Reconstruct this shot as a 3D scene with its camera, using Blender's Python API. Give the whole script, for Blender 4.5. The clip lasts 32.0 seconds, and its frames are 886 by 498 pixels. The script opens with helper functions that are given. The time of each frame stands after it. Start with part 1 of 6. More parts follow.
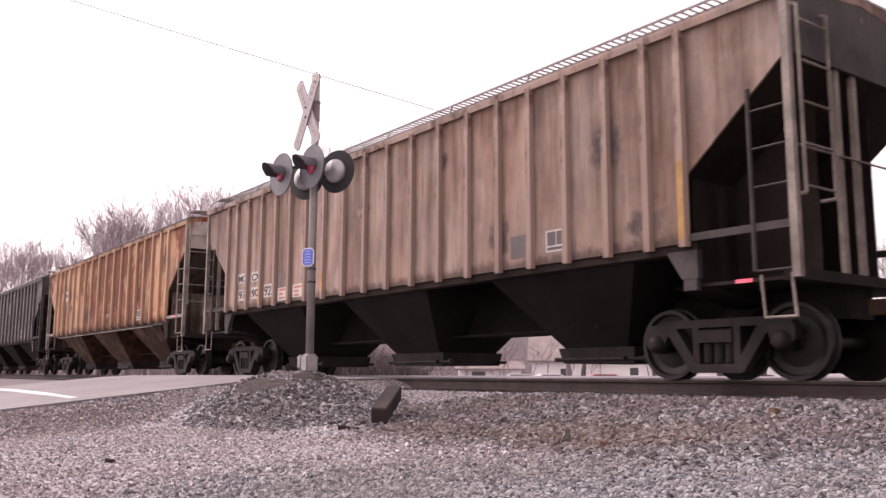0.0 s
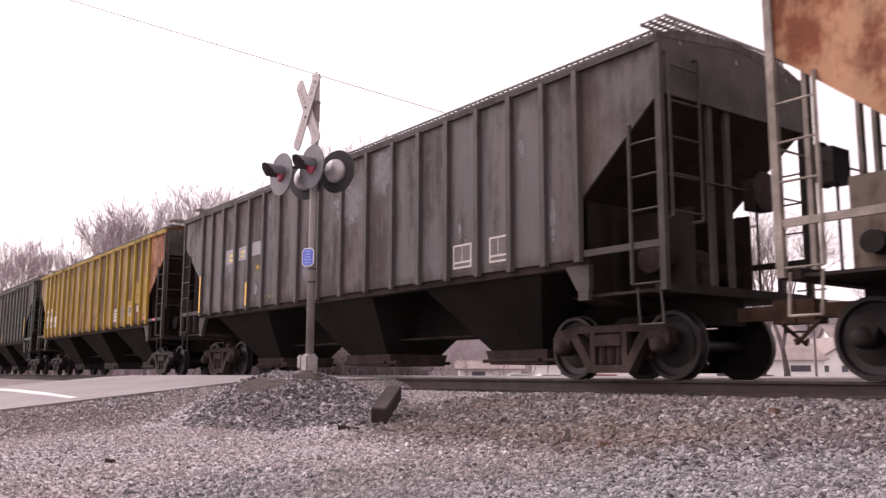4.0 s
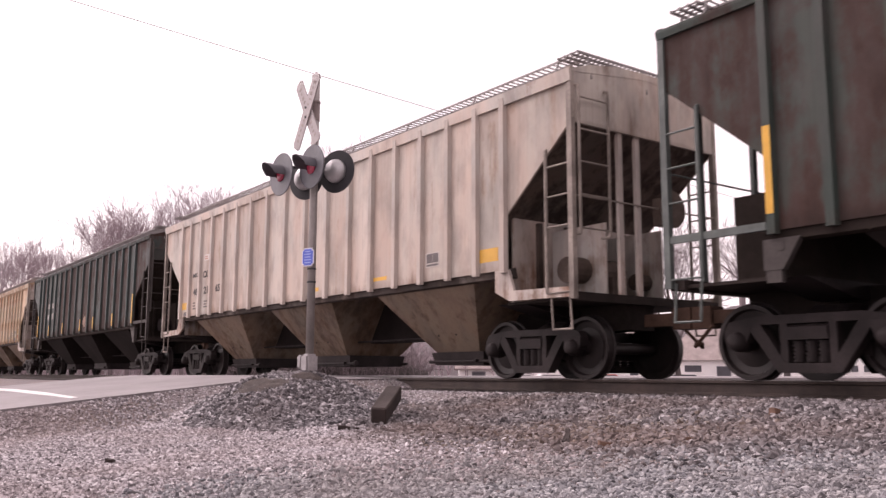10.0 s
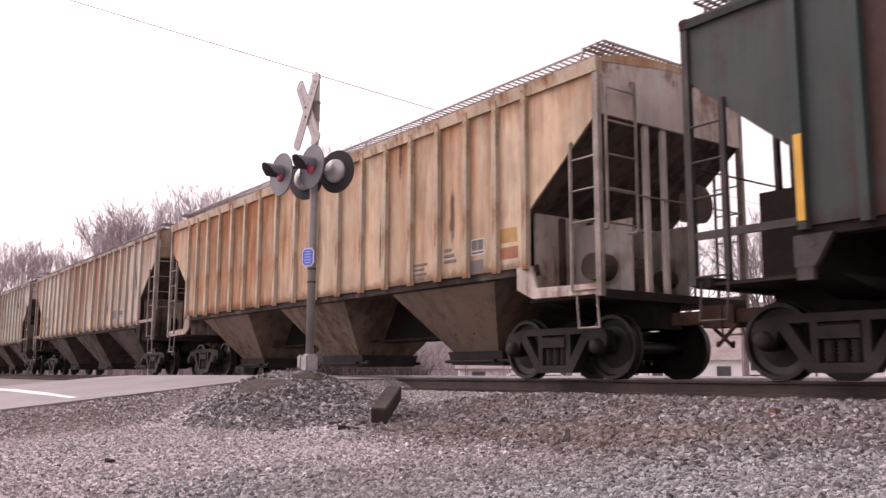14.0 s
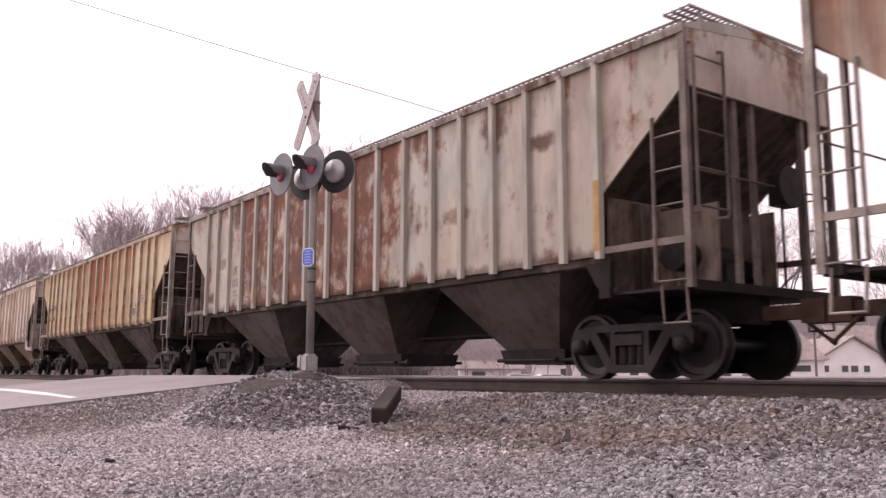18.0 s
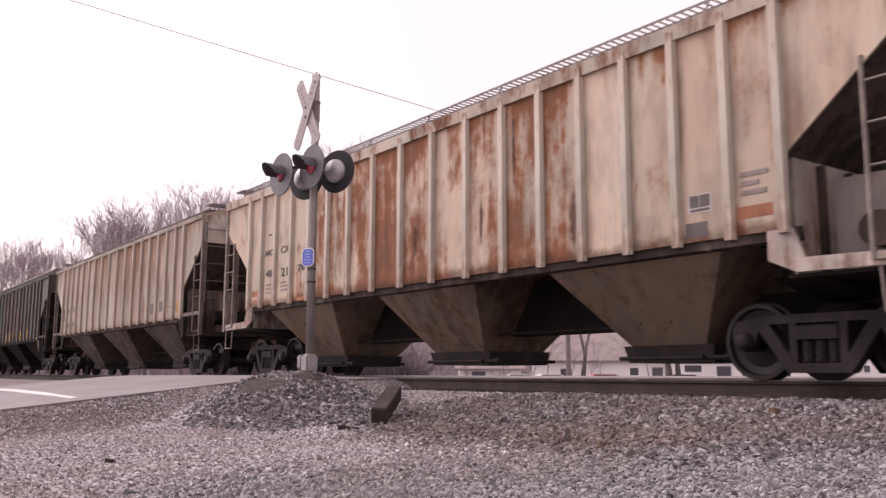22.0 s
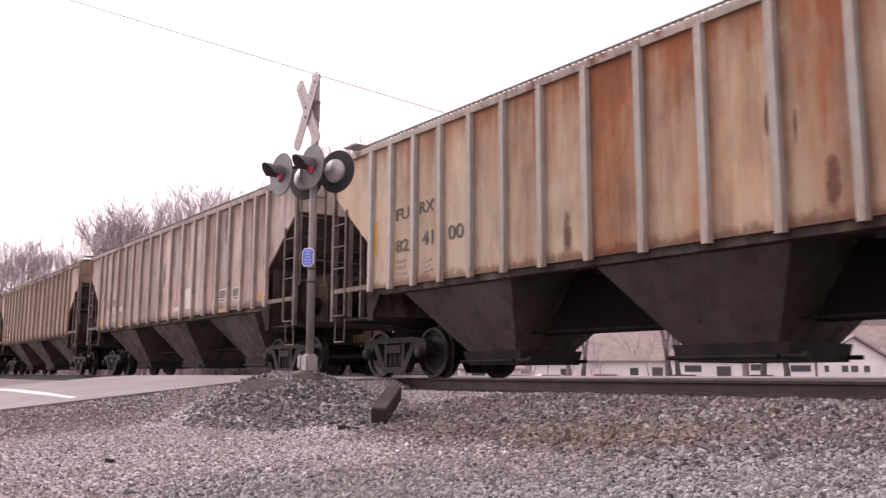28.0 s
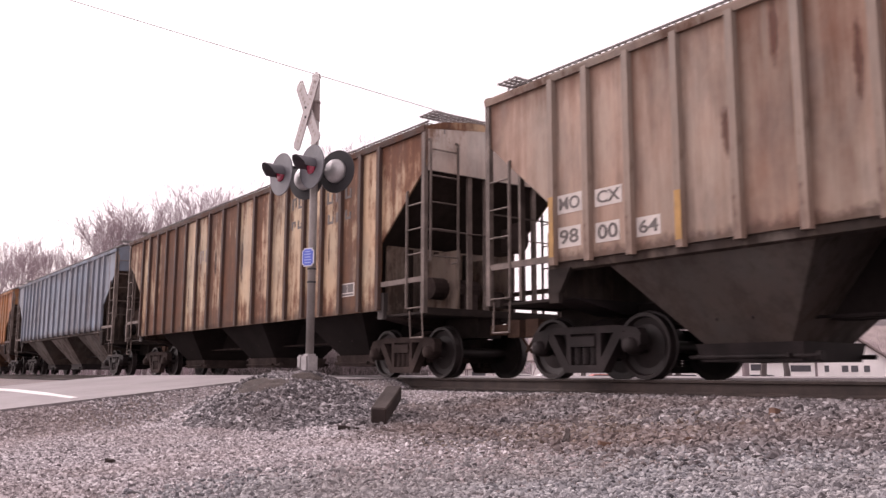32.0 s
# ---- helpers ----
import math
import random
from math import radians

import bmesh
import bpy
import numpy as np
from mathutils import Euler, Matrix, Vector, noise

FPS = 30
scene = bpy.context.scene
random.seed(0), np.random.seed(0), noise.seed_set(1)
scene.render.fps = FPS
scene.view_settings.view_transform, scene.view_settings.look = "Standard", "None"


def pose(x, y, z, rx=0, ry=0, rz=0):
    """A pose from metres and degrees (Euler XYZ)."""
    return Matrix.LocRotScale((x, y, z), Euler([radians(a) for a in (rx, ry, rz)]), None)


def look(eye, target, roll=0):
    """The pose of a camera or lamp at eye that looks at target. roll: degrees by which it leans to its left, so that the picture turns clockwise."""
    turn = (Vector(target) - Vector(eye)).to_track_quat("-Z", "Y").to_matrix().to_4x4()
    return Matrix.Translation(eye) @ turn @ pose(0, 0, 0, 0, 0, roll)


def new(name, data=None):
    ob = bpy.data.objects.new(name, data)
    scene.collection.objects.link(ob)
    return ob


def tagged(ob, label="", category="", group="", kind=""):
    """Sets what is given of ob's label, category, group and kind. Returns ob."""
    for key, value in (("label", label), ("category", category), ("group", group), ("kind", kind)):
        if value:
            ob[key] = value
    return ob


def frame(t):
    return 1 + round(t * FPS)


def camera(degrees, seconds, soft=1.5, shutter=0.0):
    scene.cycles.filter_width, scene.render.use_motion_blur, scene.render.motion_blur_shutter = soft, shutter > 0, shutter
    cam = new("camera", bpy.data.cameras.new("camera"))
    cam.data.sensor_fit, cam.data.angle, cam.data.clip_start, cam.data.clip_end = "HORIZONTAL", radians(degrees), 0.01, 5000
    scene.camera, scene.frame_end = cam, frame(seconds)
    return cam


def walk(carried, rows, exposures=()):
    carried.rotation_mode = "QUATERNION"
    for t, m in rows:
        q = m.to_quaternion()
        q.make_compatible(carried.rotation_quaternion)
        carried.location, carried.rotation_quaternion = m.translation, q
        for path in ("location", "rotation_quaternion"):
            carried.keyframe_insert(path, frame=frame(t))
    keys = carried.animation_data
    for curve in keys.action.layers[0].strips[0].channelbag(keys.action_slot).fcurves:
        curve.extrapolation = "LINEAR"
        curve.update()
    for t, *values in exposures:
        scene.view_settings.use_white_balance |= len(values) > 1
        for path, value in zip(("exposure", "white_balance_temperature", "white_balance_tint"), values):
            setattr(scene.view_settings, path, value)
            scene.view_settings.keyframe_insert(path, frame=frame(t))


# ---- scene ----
# ---- camera ----
FOV = 54.31
cam = camera(FOV, 32.0, soft=1.4, shutter=0.12)
EYE = (0.0, -10.01, 0.059)
YAW, PITCH, ROLL = 36.15, 8.282, 0.175
_f = (-math.cos(radians(YAW)) * math.cos(radians(PITCH)), math.sin(radians(YAW)) * math.cos(radians(PITCH)), math.sin(radians(PITCH)))
CAM_POSE = look(EYE, (EYE[0] + 10 * _f[0], EYE[1] + 10 * _f[1], EYE[2] + 10 * _f[2]), ROLL)
# the film camera brightens its picture while dark wagons pass
EXPOSURE = ((0.0, 0.10), (1.0, 0.08), (2.0, -0.05), (3.0, -0.05), (4.5, 0.10), (6.0, 0.20), (7.5, 0.25), (9.0, 0.30), (10.0, 0.06), (11.0, -0.08), (12.0, 0.0), (13.0, 0.20), (14.0, 0.0), (18.0, -0.05), (21.0, -0.20), (24.0, -0.15), (25.0, -0.05), (25.6, 0.2), (26.6, 0.15), (28.0, 0.0), (30.0, 0.0), (32.0, 0.05))
walk(cam, [(0.0, CAM_POSE), (32.0, CAM_POSE)], [(t, 0.12 + e, 7000, 30) for t, e in EXPOSURE])


PACE = 1.18


def spot(right, ahead, z=0.0):
    """A place so many metres to the right of the viewpoint and so many paces ahead of it, on level ground."""
    c, s = math.cos(radians(YAW)), math.sin(radians(YAW))
    ahead = ahead * PACE
    return Vector((EYE[0] - c * ahead + s * right, EYE[1] + s * ahead + c * right, z))


FACING = 90 - YAW   # turn about z of things that face the viewpoint

# ---- world and light ----
world = bpy.data.worlds.new("overcast")
scene.world = world
world.use_nodes = True
wt = world.node_tree
wt.nodes.clear()
sky = wt.nodes.new("ShaderNodeTexSky")
sky.sky_type, sky.sun_disc = "NISHITA", False
sky.sun_elevation, sky.sun_rotation = radians(46), radians(244)
sky.air_density, sky.dust_density, sky.ozone_density = 1.0, 4.0, 1.0
hsv = wt.nodes.new("ShaderNodeHueSaturation")
hsv.inputs["Saturation"].default_value = 0.12
back = wt.nodes.new("ShaderNodeBackground")
back.inputs["Strength"].default_value = 0.23
wout = wt.nodes.new("ShaderNodeOutputWorld")
wt.links.new(sky.outputs[0], hsv.inputs["Color"])
even = wt.nodes.new("ShaderNodeMix")   # an even cloud cover: no part of the sky is darker than this
even.data_type, even.blend_type = "RGBA", "LIGHTEN"
even.inputs[0].default_value = 1.0
even.inputs[7].default_value = (4.7, 4.6, 4.65, 1.0)
wt.links.new(hsv.outputs[0], even.inputs[6])
wt.links.new(even.outputs[2], back.inputs["Color"])
wt.links.new(back.outputs[0], wout.inputs["Surface"])

sun_data = bpy.data.lights.new("sun", "SUN")
sun_data.energy, sun_data.angle, sun_data.color = 0.8, radians(30), (1.0, 0.97, 0.94)
sun = new("sun", sun_data)
sun.matrix_world = look((-8.6, -4.2, 9.9), (0, 0, 0))


# ---- materials ----
def rgb(c):
    return (c[0], c[1], c[2], 1.0)


class Nodes:
    """A short way to wire a node material."""

    def __init__(self, name):
        self.mat = bpy.data.materials.new(name)
        self.mat.use_nodes = True
        self.t = self.mat.node_tree
        self.bsdf = self.t.nodes["Principled BSDF"]
        self.obj = self.t.nodes.new("ShaderNodeTexCoord").outputs["Object"]

    def link(self, a, b):
        self.t.links.new(a, b)

    def mapped(self, scale=(1, 1, 1), loc=(0, 0, 0)):
        n = self.t.nodes.new("ShaderNodeMapping")
        n.inputs["Scale"].default_value, n.inputs["Location"].default_value = scale, loc
        self.link(self.obj, n.inputs["Vector"])
        return n.outputs[0]

    def noise(self, vec, scale, detail=4, rough=0.6):
        n = self.t.nodes.new("ShaderNodeTexNoise")
        n.inputs["Scale"].default_value, n.inputs["Detail"].default_value, n.inputs["Roughness"].default_value = scale, detail, rough
        self.link(vec, n.inputs["Vector"])
        return n.outputs["Fac"]

    def ramp(self, fac, a, b, ca=(0, 0, 0), cb=(1, 1, 1)):
        n = self.t.nodes.new("ShaderNodeValToRGB")
        e = n.color_ramp.elements
        e[0].position, e[1].position, e[0].color, e[1].color = a, b, rgb(ca), rgb(cb)
        self.link(fac, n.inputs[0])
        return n.outputs[0]

    def mix(self, fac, a, b, kind="MIX"):
        n = self.t.nodes.new("ShaderNodeMix")
        n.data_type, n.blend_type = "RGBA", kind
        for sock, val in ((n.inputs[0], fac), (n.inputs[6], a), (n.inputs[7], b)):
            if isinstance(val, (int, float)):
                sock.default_value = val
            elif isinstance(val, tuple):
                sock.default_value = rgb(val)
            else:
                self.link(val, sock)
        return n.outputs[2]

    def math(self, op, a, b):
        n = self.t.nodes.new("ShaderNodeMath")
        n.operation = op
        for sock, val in ((n.inputs[0], a), (n.inputs[1], b)):
            if isinstance(val, (int, float)):
                sock.default_value = val
            else:
                self.link(val, sock)
        return n.outputs[0]

    def done(self, color, rough=0.7, metal=0.0, bump=None, strength=0.3, dist=0.02):
        for sock, val in ((self.bsdf.inputs["Base Color"], color), (self.bsdf.inputs["Roughness"], rough), (self.bsdf.inputs["Metallic"], metal)):
            if isinstance(val, (int, float)):
                sock.default_value = val
            elif isinstance(val, tuple):
                sock.default_value = rgb(val)
            else:
                self.link(val, sock)
        if bump is not None:
            n = self.t.nodes.new("ShaderNodeBump")
            n.inputs["Strength"].default_value, n.inputs["Distance"].default_value = strength, dist
            self.link(bump, n.inputs["Height"])
            self.link(n.outputs[0], self.bsdf.inputs["Normal"])
        return self.mat


def plain(name, color, rough=0.7, metal=0.0, vary=0.25, scale=6.0, bump=0.15, shine=0.5):
    """A surface of one colour with grime at two scales."""
    m = Nodes(name)
    fine, broad = m.noise(m.obj, scale * 6, 5), m.noise(m.obj, scale * 0.5, 4)
    lo = tuple(c * (1 - vary) for c in color)
    hi = tuple(min(1.0, c * (1 + vary * 0.6)) for c in color)
    c = m.mix(m.ramp(broad, 0.3, 0.7), lo, hi)
    c = m.mix(m.math("MULTIPLY", m.ramp(fine, 0.45, 0.75), vary), c, tuple(x * 0.5 for x in color))
    m.bsdf.inputs["Specular IOR Level"].default_value = shine
    return m.done(c, rough, metal, fine, bump, 0.01)


def glow(name, color, strength):
    m = Nodes(name)
    m.bsdf.inputs["Emission Color"].default_value, m.bsdf.inputs["Emission Strength"].default_value = rgb(color), strength
    return m.done(color, 0.25)


def car_paint(name, base, rust, amount, seed, streak=0.5, patch=0.5, band=0.3, middle=0.0, panel=0.0, focus=0.8, seams=0.0, drip=0.0):
    """Weathered wagon paint: vertical rust streaks, blotches, tones that differ from panel to panel, soot, and shade
    painted beside the ribs.
    """
    m = Nodes(name)
    off = (seed * 7.3, seed * 3.1, seed * 1.7)
    streaks = m.noise(m.mapped((5.0, 5.0, 0.45), off), 1.0, 6, 0.65)
    patches = m.noise(m.mapped((1.2, 1.2, 1.0), off), 0.9, 8, 0.66)
    fine = m.noise(m.mapped((1.0, 1.0, 0.6), off), 5.0, 6, 0.7)
    bands = m.noise(m.mapped((1.1, 0.6, 0.08), off), 0.9, 2, 0.5)
    grain = m.noise(m.obj, 35, 5, 0.7)
    thin = m.noise(m.mapped((22.0, 22.0, 0.8), off), 1.0, 4, 0.6)
    info = m.t.nodes.new("ShaderNodeObjectInfo").outputs["Random"]
    f = m.math("ADD", m.math("MULTIPLY", streaks, streak), m.math("MULTIPLY", patches, patch))
    f = m.math("ADD", f, m.math("MULTIPLY", bands, band))
    f = m.math("DIVIDE", f, streak + patch + band)
    f = m.math("ADD", f, m.math("MULTIPLY", m.math("SUBTRACT", fine, 0.5), 0.10 if drip else 0.26))
    f = m.math("ADD", f, m.math("MULTIPLY", m.math("SUBTRACT", info, 0.5), panel))
    if middle:
        sep = m.t.nodes.new("ShaderNodeSeparateXYZ")
        m.link(m.obj, sep.inputs[0])
        far = m.math("ABSOLUTE", m.math("SUBTRACT", sep.outputs[0], focus), 0.0)
        near = m.ramp(m.math("DIVIDE", far, 7.0), 0.25, 0.75, (1, 1, 1), (0, 0, 0))
        f = m.math("ADD", f, m.math("MULTIPLY", m.math("SUBTRACT", near, 0.6), middle))
    top = m.t.nodes.new("ShaderNodeSeparateXYZ")
    m.link(m.obj, top.inputs[0])
    edge = m.ramp(m.math("ADD", m.math("DIVIDE", top.outputs[2], 5.0), m.math("MULTIPLY", m.math("SUBTRACT", fine, 0.5), 0.25)), 0.76, 0.90)
    f = m.math("ADD", f, m.math("MULTIPLY", edge, 0.05))
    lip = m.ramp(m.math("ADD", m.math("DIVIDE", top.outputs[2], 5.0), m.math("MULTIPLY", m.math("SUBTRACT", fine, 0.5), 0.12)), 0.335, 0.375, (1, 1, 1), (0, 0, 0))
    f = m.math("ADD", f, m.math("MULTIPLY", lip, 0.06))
    if drip:
        f = m.math("ADD", f, m.math("MULTIPLY", m.math("SUBTRACT", m.math("DIVIDE", top.outputs[2], 5.0), 0.60), drip))
    mid = 0.64 - 0.26 * amount
    soft = 0.07 if drip else 0.0
    fac = m.ramp(f, mid - 0.03 - soft, mid + 0.07 + soft)
    deep = m.ramp(f, mid + 0.06 + soft, mid + 0.18 + soft)
    c = m.mix(m.ramp(bands, 0.38, 0.62), base, tuple(c * 0.82 for c in base))
    c = m.mix(info, c, m.mix(1.0, c, (0.80, 0.78, 0.77), "MULTIPLY"))
    c = m.mix(m.math("MULTIPLY", m.ramp(thin, 0.5, 0.72), 0.32), c, tuple(x * 0.5 for x in base))
    c = m.mix(m.math("MULTIPLY", fac, 0.92), c, m.mix(deep, rust, tuple(0.55 * x for x in rust)))
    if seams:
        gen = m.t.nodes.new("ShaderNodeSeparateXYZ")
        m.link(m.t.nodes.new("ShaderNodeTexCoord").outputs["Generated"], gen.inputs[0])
        # dark strip beside each rib: rust runs and the rib's shade in one colour
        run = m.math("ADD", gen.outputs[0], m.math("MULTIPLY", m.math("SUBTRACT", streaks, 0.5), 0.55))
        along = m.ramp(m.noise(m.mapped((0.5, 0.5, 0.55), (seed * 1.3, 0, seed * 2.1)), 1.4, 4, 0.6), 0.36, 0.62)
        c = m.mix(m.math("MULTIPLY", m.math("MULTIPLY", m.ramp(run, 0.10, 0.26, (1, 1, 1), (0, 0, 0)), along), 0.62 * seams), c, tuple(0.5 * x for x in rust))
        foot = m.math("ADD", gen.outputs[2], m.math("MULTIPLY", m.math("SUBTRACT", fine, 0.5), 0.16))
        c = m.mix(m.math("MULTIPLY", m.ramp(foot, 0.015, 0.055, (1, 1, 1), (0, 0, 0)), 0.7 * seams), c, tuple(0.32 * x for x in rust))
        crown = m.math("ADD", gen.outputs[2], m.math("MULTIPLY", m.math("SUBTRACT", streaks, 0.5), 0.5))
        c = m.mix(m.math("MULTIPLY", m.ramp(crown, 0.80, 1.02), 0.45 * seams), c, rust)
    soot = m.noise(m.mapped((1.6, 1.6, 0.7), off), 1.3, 5, 0.6)
    c = m.mix(m.math("MULTIPLY", m.ramp(soot, 0.46, 0.70), 0.42), c, (0.075, 0.06, 0.058))
    c = m.mix(m.math("MULTIPLY", m.ramp(grain, 0.55, 0.8), 0.18), c, (0.10, 0.08, 0.075))
    hue = m.noise(m.mapped((0.9, 0.9, 0.35), (seed * 2.9, 1.3, seed)), 1.1, 4, 0.6)
    c = m.mix(m.ramp(hue, 0.36, 0.64), m.mix(1.0, c, (1.0, 0.93, 0.90), "MULTIPLY"), m.mix(1.0, c, (0.92, 1.0, 1.03), "MULTIPLY"))
    dents = m.noise(m.mapped((1.5, 1.5, 0.9), off), 1.2, 2, 0.4)
    n = m.t.nodes.new("ShaderNodeBump")
    n.inputs["Strength"].default_value, n.inputs["Distance"].default_value = 0.5, 0.05
    m.link(dents, n.inputs["Height"])
    m.bsdf.inputs["Specular IOR Level"].default_value = 0.22
    m.done(c, m.ramp(fac, 0, 1, (0.55,) * 3, (0.85,) * 3), 0.0, grain, 0.2, 0.006)
    for node in m.t.nodes:
        if node.type == "BUMP" and node != n:
            m.link(n.outputs[0], node.inputs["Normal"])
    return m.mat


def smear_mat(name, color):
    """Old paint that thins out towards a ragged edge."""
    m = Nodes(name)
    gen = m.t.nodes.new("ShaderNodeTexCoord").outputs["Generated"]
    flat = m.t.nodes.new("ShaderNodeMapping")
    flat.inputs["Location"].default_value, flat.inputs["Scale"].default_value = (-1.0, 0.0, -1.0), (2.0, 0.0, 2.0)
    m.link(gen, flat.inputs["Vector"])
    size = m.t.nodes.new("ShaderNodeVectorMath")
    size.operation = "LENGTH"
    m.link(flat.outputs[0], size.inputs[0])
    rag = m.noise(m.obj, 5.0, 6, 0.7)
    r = m.math("ADD", size.outputs["Value"], m.math("MULTIPLY", m.math("SUBTRACT", rag, 0.5), 1.6))
    m.link(m.math("MULTIPLY", m.ramp(r, 0.45, 0.95, (1, 1, 1), (0, 0, 0)), 0.65), m.bsdf.inputs["Alpha"])
    c = m.mix(m.ramp(m.noise(m.obj, 9.0, 5), 0.35, 0.7), color, tuple(0.6 * x for x in color))
    return m.done(c, 0.8)


def stone_mat(name, tones, dusty):
    """Crushed stone: every stone has a tone of its own."""
    tones = [(0.965 * c[0], c[1], 1.01 * c[2]) for c in tones]
    m = Nodes(name)
    geo = m.t.nodes.new("ShaderNodeNewGeometry")
    r = m.t.nodes.new("ShaderNodeValToRGB")
    r.color_ramp.interpolation = "LINEAR"
    e = r.color_ramp.elements
    e[0].position, e[0].color, e[1].position, e[1].color = 0.0, rgb(tones[0]), 1.0, rgb(tones[-1])
    for i, tone in enumerate(tones[1:-1]):
        el = e.new((i + 1) / (len(tones) - 1))
        el.color = rgb(tone)
    m.link(geo.outputs["Random Per Island"], r.inputs[0])
    zone = m.noise(m.obj, 0.55, 4, 0.6)
    c = m.mix(m.math("MULTIPLY", m.ramp(zone, 0.45, 0.65), 0.55), r.outputs[0], dusty)
    grain = m.noise(m.obj, 60, 4, 0.7)
    c = m.mix(m.math("MULTIPLY", m.ramp(grain, 0.4, 0.7), 0.35), c, tuple(x * 0.45 for x in tones[1]))
    return m.done(c, 0.9, 0, grain, 0.4, 0.006)


M_steel = plain("black_running_gear", (0.025, 0.0192, 0.0195), 0.62, 0.0, 0.6, 5, shine=0.15)
M_gear_brown = plain("rusty_running_gear", (0.075, 0.045, 0.034), 0.85, 0.0, 0.5, 5, shine=0.1)
M_wheel = plain("wheel_steel", (0.022, 0.017, 0.017), 0.45, 0.1, 0.4, 6, shine=0.22)
M_railtop = plain("polished_rail", (0.42, 0.40, 0.40), 0.3, 0.9, 0.2, 8)
M_rail = plain("rusty_rail", (0.042, 0.028, 0.024), 0.85, 0.0, 0.45, 8)
M_wood = plain("creosoted_timber", (0.032, 0.021, 0.019), 0.9, 0.0, 0.5, 3, 0.5)
M_grate = plain("weathered_grating", (0.23, 0.213, 0.213), 0.7, 0.2, 0.3, 6)
M_asphalt = plain("worn_asphalt", (0.190, 0.172, 0.178), 0.85, 0.0, 0.22, 1.2, 0.25)
M_line = plain("road_line_paint", (0.55, 0.54, 0.54), 0.7, 0.0, 0.15, 6)
M_alu = plain("aluminium_pole", (0.30, 0.275, 0.265), 0.55, 0.3, 0.3, 5)
M_signwhite = plain("white_sign_face", (0.30, 0.265, 0.265), 0.5, 0.0, 0.12, 8)
M_black = plain("matt_black_paint", (0.035, 0.035, 0.04), 0.6, 0.0, 0.3, 6)
M_hood = plain("faded_black_hood", (0.095, 0.092, 0.105), 0.55, 0.0, 0.3, 6)
M_disc = plain("grey_signal_disc", (0.11, 0.11, 0.125), 0.55, 0.0, 0.35, 5)
M_silver = plain("silver_lamp_housing", (0.45, 0.44, 0.45), 0.4, 0.4, 0.2, 6)
M_blue = plain("blue_sign_face", (0.085, 0.135, 0.56), 0.4, 0.0, 0.1, 8)
M_notice_white = plain("white_notice_rim", (0.62, 0.62, 0.70), 0.5, 0.0, 0.08, 8)
M_notice_print = plain("pale_blue_print", (0.30, 0.38, 0.72), 0.5, 0.0, 0.08, 8)
M_lens = glow("red_lens", (0.30, 0.028, 0.060), 0.10)
M_lens_dim = glow("dim_red_lens", (0.24, 0.024, 0.05), 0.07)
M_letter_black = plain("black_stencil", (0.045, 0.04, 0.04), 0.7, 0, 0.3, 8)
M_letter_white = plain("white_stencil", (0.495, 0.465, 0.443), 0.7, 0, 0.25, 8)
M_letter_yellow = plain("yellow_stencil", (0.62, 0.50, 0.16), 0.7, 0, 0.25, 8)
M_mustard = plain("mustard_touch_up", (0.300, 0.190, 0.035), 0.65, 0, 0.35, 5, shine=0.2)
M_letter_rust = plain("faded_red_stencil", (0.42, 0.16, 0.09), 0.7, 0, 0.3, 8)
M_yellow = plain("yellow_reflector", (0.600, 0.315, 0.022), 0.45, 0, 0.15, 8)
M_yellow_old = plain("faded_yellow_tape", (0.375, 0.203, 0.053), 0.6, 0, 0.3, 8)
M_panel_white = plain("white_number_patch", (0.495, 0.450, 0.420), 0.65, 0, 0.2, 6)
M_panel_faded = plain("faded_pale_patch", (0.330, 0.305, 0.290), 0.7, 0, 0.45, 9)
M_panel_grey = plain("grey_patch", (0.235, 0.228, 0.25), 0.65, 0, 0.2, 6)
M_panel_green = plain("green_patch", (0.10, 0.17, 0.06), 0.65, 0, 0.25, 6)
M_panel_dark = plain("dark_placard", (0.09, 0.075, 0.075), 0.6, 0, 0.3, 6)
M_letter_orange = plain("orange_stencil", (0.55, 0.27, 0.10), 0.7, 0, 0.3, 8)
M_letter_dark = plain("grey_black_stencil", (0.11, 0.095, 0.09), 0.7, 0, 0.35, 8)
M_letter_faint = plain("worn_grey_stencil", (0.24, 0.20, 0.185), 0.75, 0, 0.4, 8)
M_smudge = plain("dark_scribble", (0.16, 0.115, 0.10), 0.8, 0, 0.6, 4)
M_smear_tan = smear_mat("tan_paint_smear", (0.36, 0.24, 0.185))
M_smear_grey = smear_mat("pale_grey_smear", (0.235, 0.225, 0.24))
M_smear_dark = smear_mat("dark_scribbled_smear", (0.085, 0.065, 0.068))
M_smear_yellow = smear_mat("yellow_paint_smear", (0.42, 0.28, 0.05))
M_smear_rust = smear_mat("dark_rust_blotch", (0.12, 0.036, 0.020))
M_panel_rust = plain("rust_patch", (0.33, 0.13, 0.07), 0.8, 0, 0.4, 6)
# reflectors are no lamps: a weak emission stands in for the light they return
M_red_reflector = glow("glowing_pink_reflector", (0.85, 0.12, 0.18), 0.1)
M_wire = plain("overhead_wire", (0.45, 0.44, 0.44), 0.6, 0, 0.1, 2)
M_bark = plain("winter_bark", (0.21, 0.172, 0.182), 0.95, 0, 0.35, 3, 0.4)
# far twigs and brush, paled so that their colour holds the distance haze
M_hazed_twig = plain("hazed_winter_twigs", (0.36, 0.290, 0.318), 0.95, 0, 0.25, 1)
M_bark_dark = plain("dark_bark", (0.10, 0.085, 0.085), 0.95, 0, 0.35, 3, 0.4)
